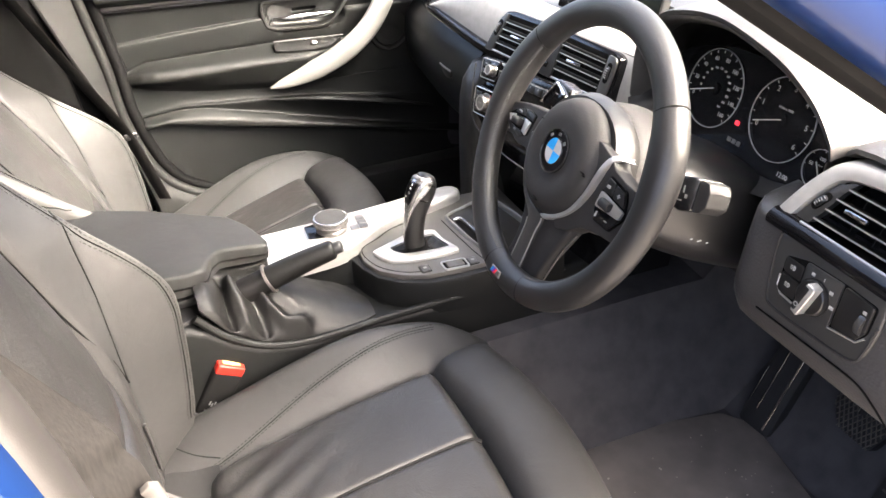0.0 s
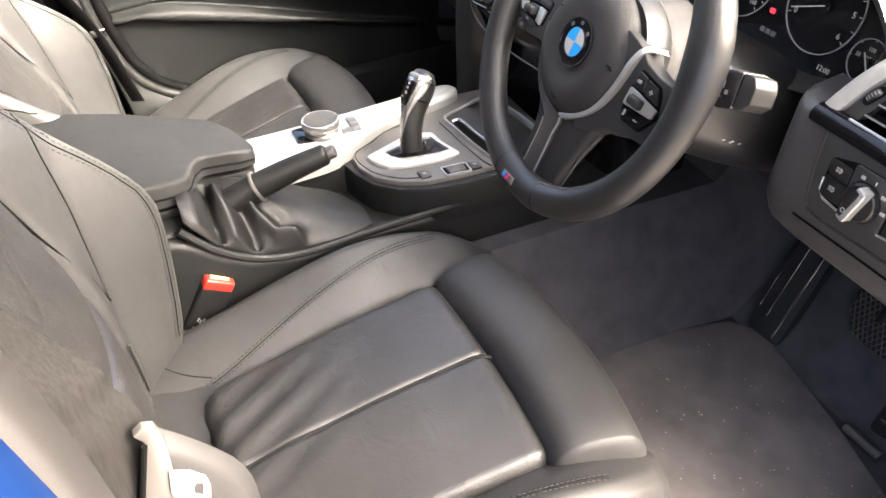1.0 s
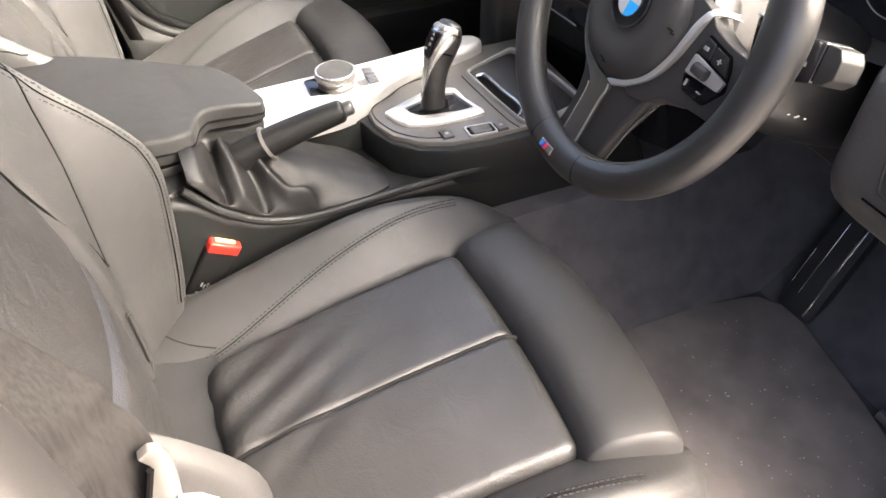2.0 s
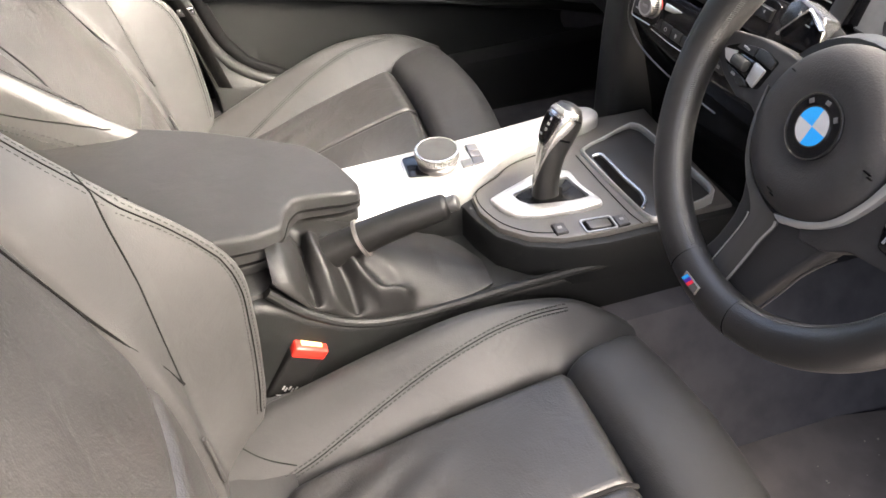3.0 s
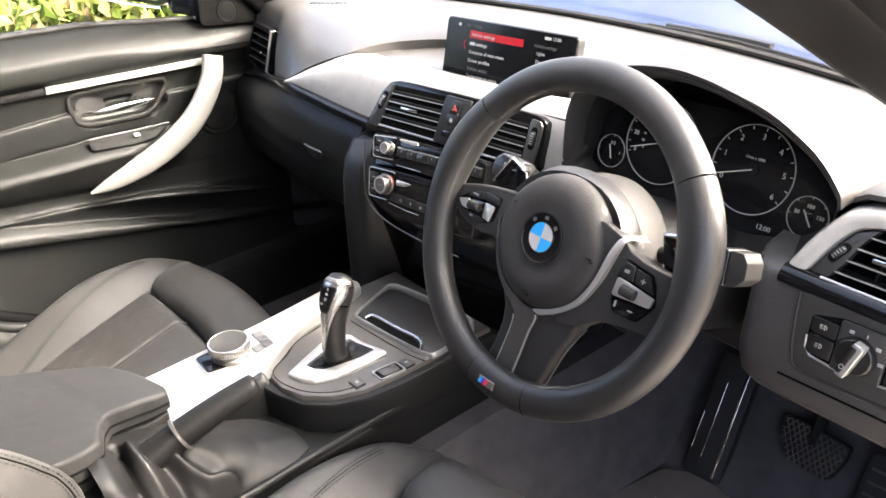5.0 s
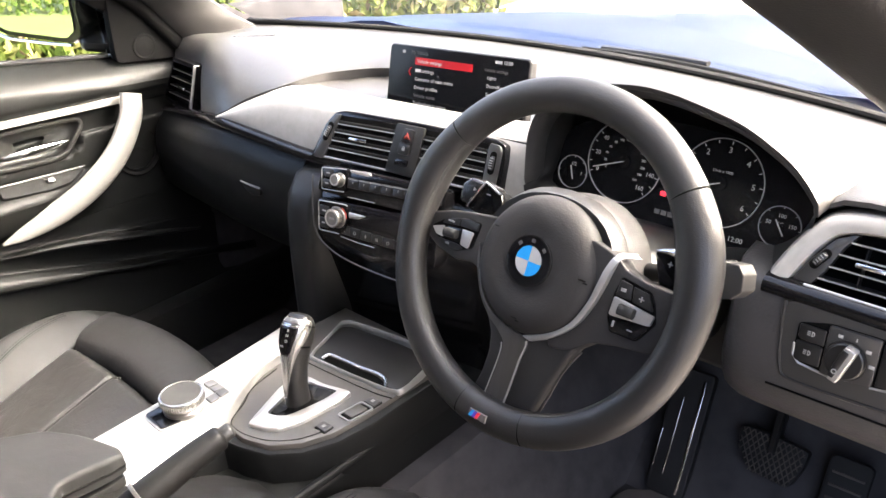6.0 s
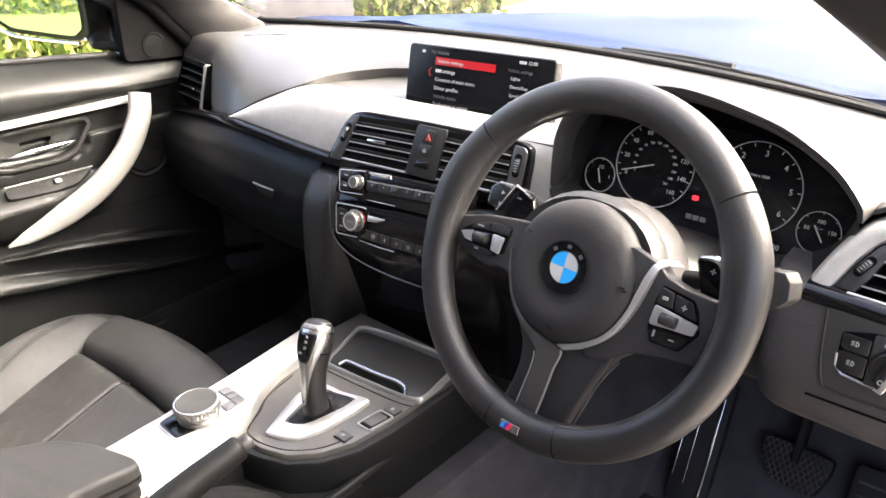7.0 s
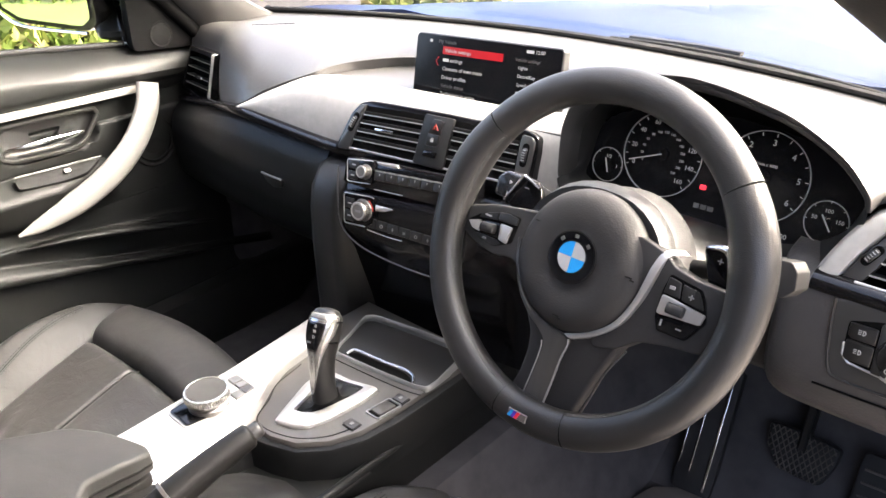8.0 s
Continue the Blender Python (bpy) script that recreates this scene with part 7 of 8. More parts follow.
# ---- light switch panel ----
def light_switch():
    t = thing("light_switch_panel", (0.63, 0.16, 0.785), "charcoal light switch panel with a rotary knob, beside the wheel", "switch panel")
    m = frame_of((0.63, 0.1585, 0.790), (1, 0, 0), (0, 0.19, 1))
    W = lambda pts: [(x - 0.63, (z - 0.790) * 1.018) for x, z in pts]
    bm = B()
    plate(bm, soften(W([(0.5575, 0.8315), (0.559, 0.800), (0.566, 0.757), (0.580, 0.7475), (0.640, 0.7485), (0.689, 0.7525), (0.700, 0.770), (0.704, 0.800), (0.702, 0.8315)]), 0.22), m @ Matrix.Translation((0, 0, -0.001)), 0.012, 0.0032, 4)
    part("bezel", bm, GREYPL, t, "raised charcoal bezel")
    # strip in its own grey where the bezel's rounded edge catches light
    bm = B()
    ridge = spline([(*q, 0.0) for q in W([(0.5600, 0.829), (0.5615, 0.800), (0.5680, 0.7605), (0.5815, 0.7510), (0.640, 0.7520), (0.6875, 0.7560), (0.6970, 0.771), (0.7010, 0.80)])], 6)
    tube(bm, [m @ V((p[0], p[1], -0.0014)) for p in ridge], 0.0020, 0.0018, m.to_3x3() @ V((0, 0, 1)), 8)
    part("bezel_ridge", bm, STALKEND, t, "ridge laid as the highlight on the panel's rounded edge")
    face = soften(W([(0.577, 0.8115), (0.5775, 0.779), (0.585, 0.7715), (0.623, 0.768), (0.687, 0.777), (0.6945, 0.79), (0.695, 0.818), (0.651, 0.8205), (0.606, 0.8195)]), 0.12)
    bm = B()
    plate(bm, face, m @ Matrix.Translation((0, 0, 0.0002)), 0.004, 0.0006)
    f = part("switch_face", bm, SEAMGAP, t, "dark plate for the shade round the switches")
    bm = B()
    tube(bm, [m @ V((x, z, 0.0006)) for x, z in W([(0.5770, 0.790), (0.5780, 0.7785), (0.5850, 0.7712), (0.603, 0.7693), (0.617, 0.768)])], 0.0013, None, m.to_3x3() @ V((0, 0, 1)), 6)
    part("bright_edge", bm, SLATEDGE, f, "thin bright lower edge")
    bm = B()
    tube(bm, [m @ V((x, z, 0.0006)) for x, z in W([(0.652, 0.7715), (0.686, 0.7762), (0.693, 0.784)])], 0.0013, None, m.to_3x3() @ V((0, 0, 1)), 6)
    part("bright_edge", bm, SLATEDGE, f, "thin bright lower edge")
    for z0, z1 in ((0.7955, 0.8115), (0.7735, 0.7943)):
        bm = B()
        plate(bm, soften(W([(0.579, z1), (0.579, z0 + 0.003), (0.583, z0), (0.6045, z0), (0.6045, z1)]), 0.10), m @ Matrix.Translation((0, 0, 0.0022)), 0.004, 0.0010)
        b = part("lamp_button", bm, HARD, f, "black fog lamp button")
        bm = B()
        cx, cz = 0.592 - 0.63, ((z0 + z1) / 2 - 0.790) * 1.018 + 0.001
        ring(bm, m @ Matrix.Translation((cx, cz, 0.0022)), 0.0022, 0.0010, 0.0005, 14, -90, 90)
        box(bm, (cx, cz, 0.0024), (0.0009, 0.0050, 0.0005), m)
        for k in range(3):
            box(bm, (cx - 0.0030, cz - 0.0018 + 0.0018 * k, 0.0024), (0.0030, 0.0007, 0.0005), m)
        part("lamp_mark", bm, ICONGLOW, b, "white lamp mark")
    bm = B()
    plate(bm, soften(W([(0.6060, 0.8190), (0.6060, 0.7695), (0.623, 0.7690), (0.6535, 0.7730), (0.6535, 0.8200)]), 0.06), m @ Matrix.Translation((0, 0, 0.0030)), 0.004, 0.0012)
    kp = part("knob_panel", bm, GREYPL, f, "charcoal panel round the knob")
    km = m @ Matrix.Translation((-0.0035, 0.0005, 0.003))
    bm = B()
    lathe(bm, km, [(0.0200, -0.001), (0.0200, 0.0006), (0.0185, 0.0006), (0.0180, 0.0050), (0.0165, 0.0062), (0.0001, 0.0062)], 40)
    kn = part("knob_disc", bm, HARD, t, "round black knob")
    kr = km @ pose(0, 0, 0, 0, 0, -17)
    bm = B()
    plate(bm, soften([(-0.0050, 0.0185), (0.0070, 0.0185), (0.0062, -0.0190), (-0.0042, -0.0190)], 0.16), kr @ Matrix.Translation((0, 0, 0.0165)), 0.012, 0.0025, 3)
    gp = part("knob_grip", bm, SLATEDGE, kn, "bright edge of the knob grip")
    bm = B()
    plate(bm, soften([(-0.0045, 0.0150), (0.0028, 0.0150), (0.0022, -0.0155), (-0.0040, -0.0155)], 0.16), kr @ Matrix.Translation((-0.001, 0, 0.0170)), 0.004, 0.0008)
    part("knob_cap", bm, HARD, kn, "black face of the knob grip")
    bm = B()
    ring(bm, kr @ Matrix.Translation((-0.001, -0.008, 0.0171)), 0.0022, 0.0009, 0.0004, 16)
    part("knob_mark", bm, ICONGLOW, kn, "white ring mark")
    bm = B()
    for k, w in enumerate((0.0046, 0.0014, 0.0050, 0.0054)):
        a = radians(112 - 36 * k)
        box(bm, (0.0235 * math.cos(a), 0.0235 * math.sin(a), 0.0003), (w, 0.0036, 0.0005), km, 0.0002)
    part("position_marks", bm, ICONGLOW, kp, "white position marks", kind="stuff")
    bm = B()
    plate(bm, soften(W([(0.6560, 0.8195), (0.6560, 0.7745), (0.686, 0.7785), (0.6930, 0.790), (0.6930, 0.8175)]), 0.08), m @ Matrix.Translation((0, 0, 0.0030)), 0.004, 0.0012)
    dp = part("dimmer_panel", bm, HARD, f, "black dimmer panel")
    md = m @ Matrix.Translation((0.0555, 0.0045, -0.004)) @ pose(0, 0, 0, 0, 90, 0)
    bm = B()
    lathe(bm, md, [(0.0001, -0.0036), (0.0118, -0.0036), (0.0124, -0.002), (0.0124, 0.002), (0.0118, 0.0036), (0.0001, 0.0036)], 30)
    dw = part("dimmer_wheel", bm, GREYPL, dp, "ribbed dimmer wheel")
    bm = B()
    box(bm, (0.0555, 0.0185, 0.0032), (0.0042, 0.0034, 0.0005), m)
    part("dimmer_mark", bm, ICONGLOW, dp, "white lamp mark")


light_switch()

# ---- steering wheel ----
def steering_wheel():
    a = radians(25)
    hub = (0.371, 0.0, 0.880)
    w = thing("steering_wheel", hub, "black leather three-spoke steering wheel with silver trim", "steering wheel")
    m = frame_of(hub, (1, 0, 0), (0, math.sin(a), math.cos(a))) @ pose(0, 0, 0, 0, 0, -1.0)
    D = -0.014                      # the rim lies a little deeper than the emblem
    R = 0.1646

    def at(ang, r=R, d=D):
        return m @ V((r * math.cos(radians(ang)), r * math.sin(radians(ang)), d))

    # rim, thicker at the thumb rests; four leather pieces with seams
    def girth(ang):
        g = 0.0158
        for c in (18, 162):
            x = (ang - c + 180) % 360 - 180
            g += 0.0030 * math.exp(-(x / 17) ** 2)
        return g

    cuts = (38, 142, 257, 284, 398)
    for a0, a1 in zip(cuts, cuts[1:]):
        bm = B()
        k = max(6, int((a1 - a0) / 3))
        angs = [a0 + 0.25 + (a1 - a0 - 0.5) * i / k for i in range(k + 1)]
        tube(bm, [at(q) for q in angs], [girth(q) for q in angs], [girth(q) * 1.12 for q in angs], m.to_3x3() @ V((0, 0, 1)), 22, 2.1)
        part("rim", bm, LEATHERW, w, "smooth black leather rim")
    for q in cuts[:4]:
        bm = B()
        tube(bm, [at(q - 0.3), at(q + 0.3)], girth(q) * 0.985, girth(q) * 1.10, m.to_3x3() @ V((0, 0, 1)), 22, 2.1)
        part("rim_seam", bm, SEAMGAP, w, "dark seam round the rim")
    for side in ((143, 256), (285, 397)):
        bm = B()
        n = 150
        axis = m.to_3x3() @ V((0, 0, 1))
        for i in range(n):
            q = side[0] + (side[1] - side[0]) * i / n
            gr = girth(q)
            pr = []
            for dq, ph in ((0.0, 158), (0.42, 146)):
                c, t_ = math.cos(radians(ph)), math.sin(radians(ph))
                pr.append(at(q + dq, R + c * gr * 1.12, D + t_ * gr * 1.02))
            tube(bm, pr, 0.0008, None, axis, 4)
        part("rim_stitching", bm, STITCHG, w, "grey cross stitching on the inner rim")
    # airbag pad
    bm = B()
    prof = [(0.0745, -0.056), (0.0718, -0.030), (0.0700, -0.016), (0.0660, -0.0075), (0.0600, -0.0015), (0.0520, 0.0020), (0.0450, 0.0027), (0.0385, 0.0024), (0.0330, 0.0014), (0.0280, 0.0008), (0.0001, 0.0006)]
    lathe(bm, m @ Matrix.Translation((0.001, -0.004, -0.001)), prof, 64)
    pad = part("airbag_pad", bm, WHEELPL, w, "round black airbag pad", 50)
    bm = B()
    for sx, sy in ((-0.047, 0.022), (0.060, 0.000), (0.0, -0.058)):
        for k in range(2):
            box(bm, (sx + 0.004 * k, sy - 0.002 * k, -0.0005), (0.007 - 0.003 * k, 0.0009, 0.002), m)
    part("pad_mark", bm, SEAMGAP, pad, "small pressed marks", kind="stuff")
    # emblem
    em = m @ Matrix.Scale(1.13, 4)
    bm = B()
    lathe(bm, em, [(0.0225, -0.003), (0.0225, 0.0012), (0.0215, 0.0022), (0.0001, 0.0022)], 48)
    e = part("emblem", bm, GLOSS, w, "round black and silver emblem")
    bm = B()
    ring(bm, em @ Matrix.Translation((0, 0, 0.0015)), 0.0219, 0.0012, 0.0012, 48)
    ring(bm, em @ Matrix.Translation((0, 0, 0.0015)), 0.0137, 0.0009, 0.0013, 48)
    part("emblem_ring", bm, CHROME, e, "silver rings")
    for k in range(4):
        bm = B()
        c = [(0, 0)] + [(0.0132 * math.cos(radians(90 * k + t)), 0.0132 * math.sin(radians(90 * k + t))) for t in range(0, 91, 10)]
        plate(bm, c, em @ Matrix.Translation((0, 0, 0.0027)) @ pose(0, 0, 0, 0, 0, -1), 0.0006)
        part("emblem_field", bm, BADGEBLUE if k % 2 else BADGEWHITE, e, "blue enamel quarter" if k % 2 else "white enamel quarter")
    bm = B()
    for q in (135, 90, 45):
        box(bm, (0.0178, 0, 0.0027), (0.0030, 0.0036, 0.0006), em @ Matrix.Rotation(radians(q), 4, "Z"))
    part("emblem_bars", bm, DARKMET, e, "three pale bars", kind="stuff")

    # hub cover behind the pad
    bm = B()
    lathe(bm, m @ Matrix.Translation((0.001, -0.004, -0.001)), [(0.0735, -0.0555), (0.0752, -0.0568), (0.0775, -0.070), (0.0795, -0.086), (0.0795, -0.100), (0.0700, -0.118), (0.0001, -0.118)], 64)
    part("hub_cover", bm, WHEELPL, w, "smooth charcoal cover behind the pad", 50)

    # spokes
    def prism(outline, top, depth, bev=0.004, lift=None):
        bm = B()
        plate(bm, outline, m @ Matrix.Translation((0, 0, top)), depth, bev, 3, lift)
        return bm

    sag = lambda x, y: -0.011 * max(0.0, (math.hypot(x, y) - 0.07) / 0.08)
    sp = part("spoke", prism(soften([(-0.160, 0.006), (-0.146, 0.012), (-0.113, 0.0215), (-0.075, 0.027), (-0.045, 0.03), (-0.045, -0.035), (-0.074, -0.024), (-0.098, -0.0285), (-0.130, -0.0230), (-0.146, -0.016), (-0.160, -0.020)], 0.22), -0.008, 0.024, 0.005, sag), WHEELPL, w, "black spoke with switches")
    sr = part("spoke", prism(soften([(0.050, 0.040), (0.084, 0.030), (0.0935, 0.0215), (0.1138, 0.0165), (0.1449, 0.0145), (0.162, 0.020), (0.162, -0.030), (0.1504, -0.0250), (0.1420, -0.0330), (0.137, -0.0450), (0.1076, -0.0475), (0.0800, -0.0540), (0.063, -0.0680), (0.040, -0.075), (0.030, -0.05)], 0.2), -0.009, 0.026, 0.006, sag), WHEELPL, w, "black spoke with switches")
    sb = part("spoke", prism(soften([(-0.046, -0.060), (-0.032, -0.085), (-0.030, -0.105), (-0.034, -0.130), (-0.046, -0.162), (0.030, -0.162), (0.0385, -0.135), (0.0475, -0.1095), (0.064, -0.0690), (0.074, -0.045), (0.05, -0.03)], 0.2), -0.0115, 0.022, 0.006, sag), WHEELPL, w, "lower black spoke")
    bm = B()
    tube(bm, [m @ V((x, y, -0.022 + sag(x, y))) for x, y in spline([(0.068, -0.069), (0.054, -0.096), (0.045, -0.125), (0.036, -0.152)], 6)], 0.0010, None, m.to_3x3() @ V((0, 0, 1)), 6)
    part("spoke_seam", bm, DARKMET, sb, "fine joint line along the spoke")
    # gunmetal yoke: hugs the pad below and runs down the spoke
    bm = B()
    yl = spline([(-0.0705, -0.002), (-0.0645, -0.0270), (-0.0520, -0.0520), (-0.0360, -0.0690), (-0.0215, -0.0790), (-0.0130, -0.0890), (-0.0128, -0.1040), (-0.0165, -0.1260), (-0.0215, -0.1530)], 5)
    yr = spline([(-0.0680, -0.002), (-0.0615, -0.0255), (-0.0490, -0.0490), (-0.0310, -0.0640), (-0.0060, -0.0720), (0.0150, -0.0770), (0.0115, -0.0990), (0.0080, -0.1250), (0.0040, -0.1490)], 5)
    g = []
    for f, dz in ((0, -0.006), (0.06, -0.0008), (0.3, 0.0), (0.7, 0.0), (0.94, -0.0008), (1, -0.006)):
        g.append([m @ V((a_[0] * (1 - f) + b_[0] * f, a_[1] * (1 - f) + b_[1] * f, -0.0078 + dz + 0.9 * sag(a_[0], a_[1]))) for a_, b_ in zip(yl, yr)])
    sheet(bm, g, m.to_3x3() @ V((0, 0, -0.002)))
    si = part("spoke_insert", bm, GUNMETAL, sb, "brushed gunmetal insert down the lower spoke", 50)
    bm = B()
    tube(bm, [m @ V((x + 0.0004, y, -0.0085 + 0.9 * sag(x, y))) for x, y in yr[25:]], 0.0011, 0.0010, m.to_3x3() @ V((0, 0, 1)), 8)
    tube(bm, [m @ V((x - 0.0004, y, -0.0092 + 0.9 * sag(x, y))) for x, y in yl[25:]] + [m @ V((x + 0.0004, y, -0.0092 + 0.9 * sag(x, y))) for x, y in yr[-1:]], 0.0007, 0.0007, m.to_3x3() @ V((0, 0, 1)), 8)
    part("insert_edge", bm, SLATEDGE, si, "bright edge of the insert")
    # satin silver blade along the pad, hooked back at its tip
    bm = B()
    bo = spline([(0.0960, 0.0330, -0.030), (0.0880, 0.0300, -0.0140), (0.0835, 0.0180, -0.0075), (0.0800, 0.0020, -0.0065), (0.0745, -0.0180, -0.0068), (0.0628, -0.0440, -0.0075), (0.0420, -0.0640, -0.0085), (0.0190, -0.0760, -0.0095)], 5)
    bi = spline([(0.0900, 0.0365, -0.030), (0.0800, 0.0330, -0.0130), (0.0745, 0.0180, -0.0075), (0.0715, 0.0015, -0.0065), (0.0665, -0.0205, -0.0068), (0.0540, -0.0450, -0.0075), (0.0340, -0.0615, -0.0085), (0.0080, -0.0735, -0.0095)], 5)
    g = []
    for f, dz in ((0, -0.004), (0.1, -0.0004), (0.5, 0.0006), (0.9, -0.0004), (1, -0.004)):
        g.append([m @ (V(a_) * (1 - f) + V(b_) * f + V((0, 0, dz))) for a_, b_ in zip(bo, bi)])
    sheet(bm, g, m.to_3x3() @ V((0, 0, -0.002)))
    part("silver_blade", bm, PULLSILVER, w, "satin silver blade trim", 50)

    def keys(host, outs, top, mt, nm, label):
        for o in outs:
            part(nm, prism(soften(o, 0.12), top, 0.006, 0.0009, lambda x, y: sag(x, y) * 0.9), mt, host, label)

    # switches on the passenger-side spoke
    # dark plates under the keys carry the shade of the wells
    keys(sp, ([(-0.1395, -0.0015), (-0.1260, 0.0080), (-0.0900, 0.0180), (-0.0735, 0.0165), (-0.0765, -0.0105), (-0.1000, -0.0205), (-0.1200, -0.0180), (-0.1330, -0.0100)],), -0.0082, SEAMGAP, "switch_well", "dark plate for the shade between the switch keys")
    keys(sp, ([(-0.1270, 0.0035), (-0.1030, 0.0065), (-0.1035, 0.0150), (-0.1250, 0.0085)], [(-0.1015, 0.0068), (-0.0755, 0.0080), (-0.0755, 0.0155), (-0.0900, 0.0172), (-0.1020, 0.0155)], [(-0.1280, -0.0125), (-0.0960, -0.0125), (-0.0900, -0.0150), (-0.1000, -0.0195), (-0.1190, -0.0170)]), -0.0066, SOFT, "switch_key", "charcoal switch key")
    keys(sp, ([(-0.1385, -0.0030), (-0.1230, 0.0018), (-0.1215, -0.0105), (-0.1315, -0.0095)], [(-0.0965, 0.0050), (-0.0800, 0.0050), (-0.0830, -0.0130), (-0.0945, -0.0115)]), -0.0058, PULLSILVER, "switch_end", "silver switch end")
    keys(sp, ([(-0.1205, 0.0022), (-0.0975, 0.0048), (-0.0960, -0.0112), (-0.1200, -0.0108)],), -0.0070, GLOSS, "switch_plate", "black switch plate")
    bm = B()
    tube(bm, [m @ V((-0.1165, -0.0035, -0.0075)), m @ V((-0.1010, -0.0025, -0.0072))], 0.0050, 0.0045, m.to_3x3() @ V((0, 1, 0)), 14, 2.5, cap=0.001)
    part("roller", bm, RUBBER, sp, "black roller")
    # switches on the door-side spoke
    keys(sr, ([(0.0925, 0.0150), (0.1225, 0.0100), (0.1285, 0.0010), (0.1345, -0.0170), (0.1215, -0.0375), (0.0945, -0.0375), (0.0890, -0.0245), (0.0895, -0.0005)],), -0.0088, SEAMGAP, "switch_well", "dark plate for the shade between the switch keys")
    keys(sr, ([(0.0930, 0.0125), (0.1045, 0.0103), (0.1070, -0.0035), (0.0915, -0.0030)], [(0.1062, 0.0100), (0.1218, 0.0078), (0.1300, -0.0065), (0.1085, -0.0042)]), -0.0068, SOFT, "switch_key", "charcoal switch key")
    keys(sr, ([(0.0900, -0.0230), (0.1290, -0.0205), (0.1315, -0.0205), (0.1205, -0.0362), (0.0955, -0.0362)],), -0.0076, GLOSS, "switch_key", "gloss black lower key")
    keys(sr, ([(0.0915, -0.0042), (0.1010, -0.0048), (0.1330, -0.0095), (0.1310, -0.0195), (0.0905, -0.0222)],), -0.0058, PULLSILVER, "switch_plate", "silver switch plate")
    bm = B()
    tube(bm, [m @ V((0.1005, -0.0132, -0.0075)), m @ V((0.1150, -0.0137, -0.0082))], 0.0052, 0.0050, m.to_3x3() @ V((0, 1, 0)), 14, 2.5, cap=0.001)
    part("roller", bm, RUBBER, sr, "black roller")
    for x, y, ww, hh, host in ((-0.115, 0.0085, 0.008, 0.0016, sp), (-0.128, -0.0035, 0.005, 0.0014, sp), (-0.113, -0.0150, 0.0045, 0.0020, sp), (0.0985, 0.0040, 0.0050, 0.0030, sr), (0.1165, 0.0010, 0.0048, 0.0010, sr), (0.1165, 0.0010, 0.0010, 0.0048, sr), (0.0975, -0.0285, 0.0016, 0.0058, sr), (0.1140, -0.0295, 0.0050, 0.0010, sr), (0.1235, -0.0145, 0.0075, 0.0022, sr)):
        bm = B()
        box(bm, (x, y, -0.0060 + 0.9 * sag(x, y) + (0.0 if host is sp else -0.0002)), (ww, hh, 0.0016), m)
        part("switch_print", bm, WHITEINK, host, "small white switch mark")
    # badge on the rim
    bm = B()
    bd = m @ Matrix.Translation((-0.0075, -0.1645, D + 0.0172))
    plate(bm, [(-0.011, -0.004), (0.011, -0.004), (0.011, 0.004), (-0.011, 0.004)], bd, 0.002, 0.0005)
    b0 = part("rim_badge", bm, DARKMET, w, "small striped rim badge")
    for k, mt in enumerate((BADGEBLUE, BADGEDARK, BADGERED)):
        bm = B()
        plate(bm, [(-0.0105 + 0.0038 * k, -0.0035), (-0.0068 + 0.0038 * k, -0.0035), (-0.0038 + 0.0038 * k, 0.0035), (-0.0075 + 0.0038 * k, 0.0035)], bd @ Matrix.Translation((0, 0, 0.0006)), 0.0005)
        part("badge_stripe", bm, mt, b0)
    bm = B()
    plate(bm, [(0.002, -0.0035), (0.0105, -0.0035), (0.0105, 0.0035), (0.005, 0.0035)], bd @ Matrix.Translation((0, 0, 0.0006)), 0.0005)
    part("badge_field", bm, PLASTWHITE, b0)
    # paddles
    for sg, o, ed in ((1, [(0.1040, 0.0420), (0.1060, 0.0450), (0.1210, 0.0478), (0.1300, 0.0420), (0.1435, 0.0168), (0.1420, 0.0095), (0.1175, 0.0125)], (1, 6)), (-1, [(0.1190, 0.0262), (0.1030, 0.0545), (0.0990, 0.0555), (0.0795, 0.0485), (0.0740, 0.0350), (0.0780, 0.0200), (0.1060, 0.0190)], (0, 4))):
        o2 = [(sg * x, y) for x, y in o]
        bm = B()
        plate(bm, soften(o2, 0.14), m @ Matrix.Translation((0, 0, -0.038)), 0.006, 0.002)
        p = part("shift_paddle", bm, GLOSS, w, "gloss black shift paddle")
        bm = B()
        ln = [m @ V((sg * x, y, -0.0365)) for x, y in spline(o[ed[0]:ed[1]], 5)]
        n = len(ln)
        tube(bm, ln, [(0.0012 + 0.0026 * math.sin(math.pi * min(1.0, k / (n - 1) * 1.25))) if sg > 0 else 0.0014 for k in range(n)], 0.003, m.to_3x3() @ V((1, 0.3, 0)), 8)
        part("paddle_edge", bm, CHROME, p, "bright paddle edge")
        bm = B()
        c = (0.1215, 0.0365) if sg > 0 else (-0.0965, 0.0450)
        box(bm, (c[0], c[1], -0.0377), (0.0055, 0.0011, 0.0006), m)
        if sg > 0:
            box(bm, (c[0], c[1], -0.0377), (0.0011, 0.0055, 0.0006), m)
        part("paddle_mark", bm, WHITEINK, p, "white plus mark" if sg > 0 else "white minus mark")


steering_wheel()


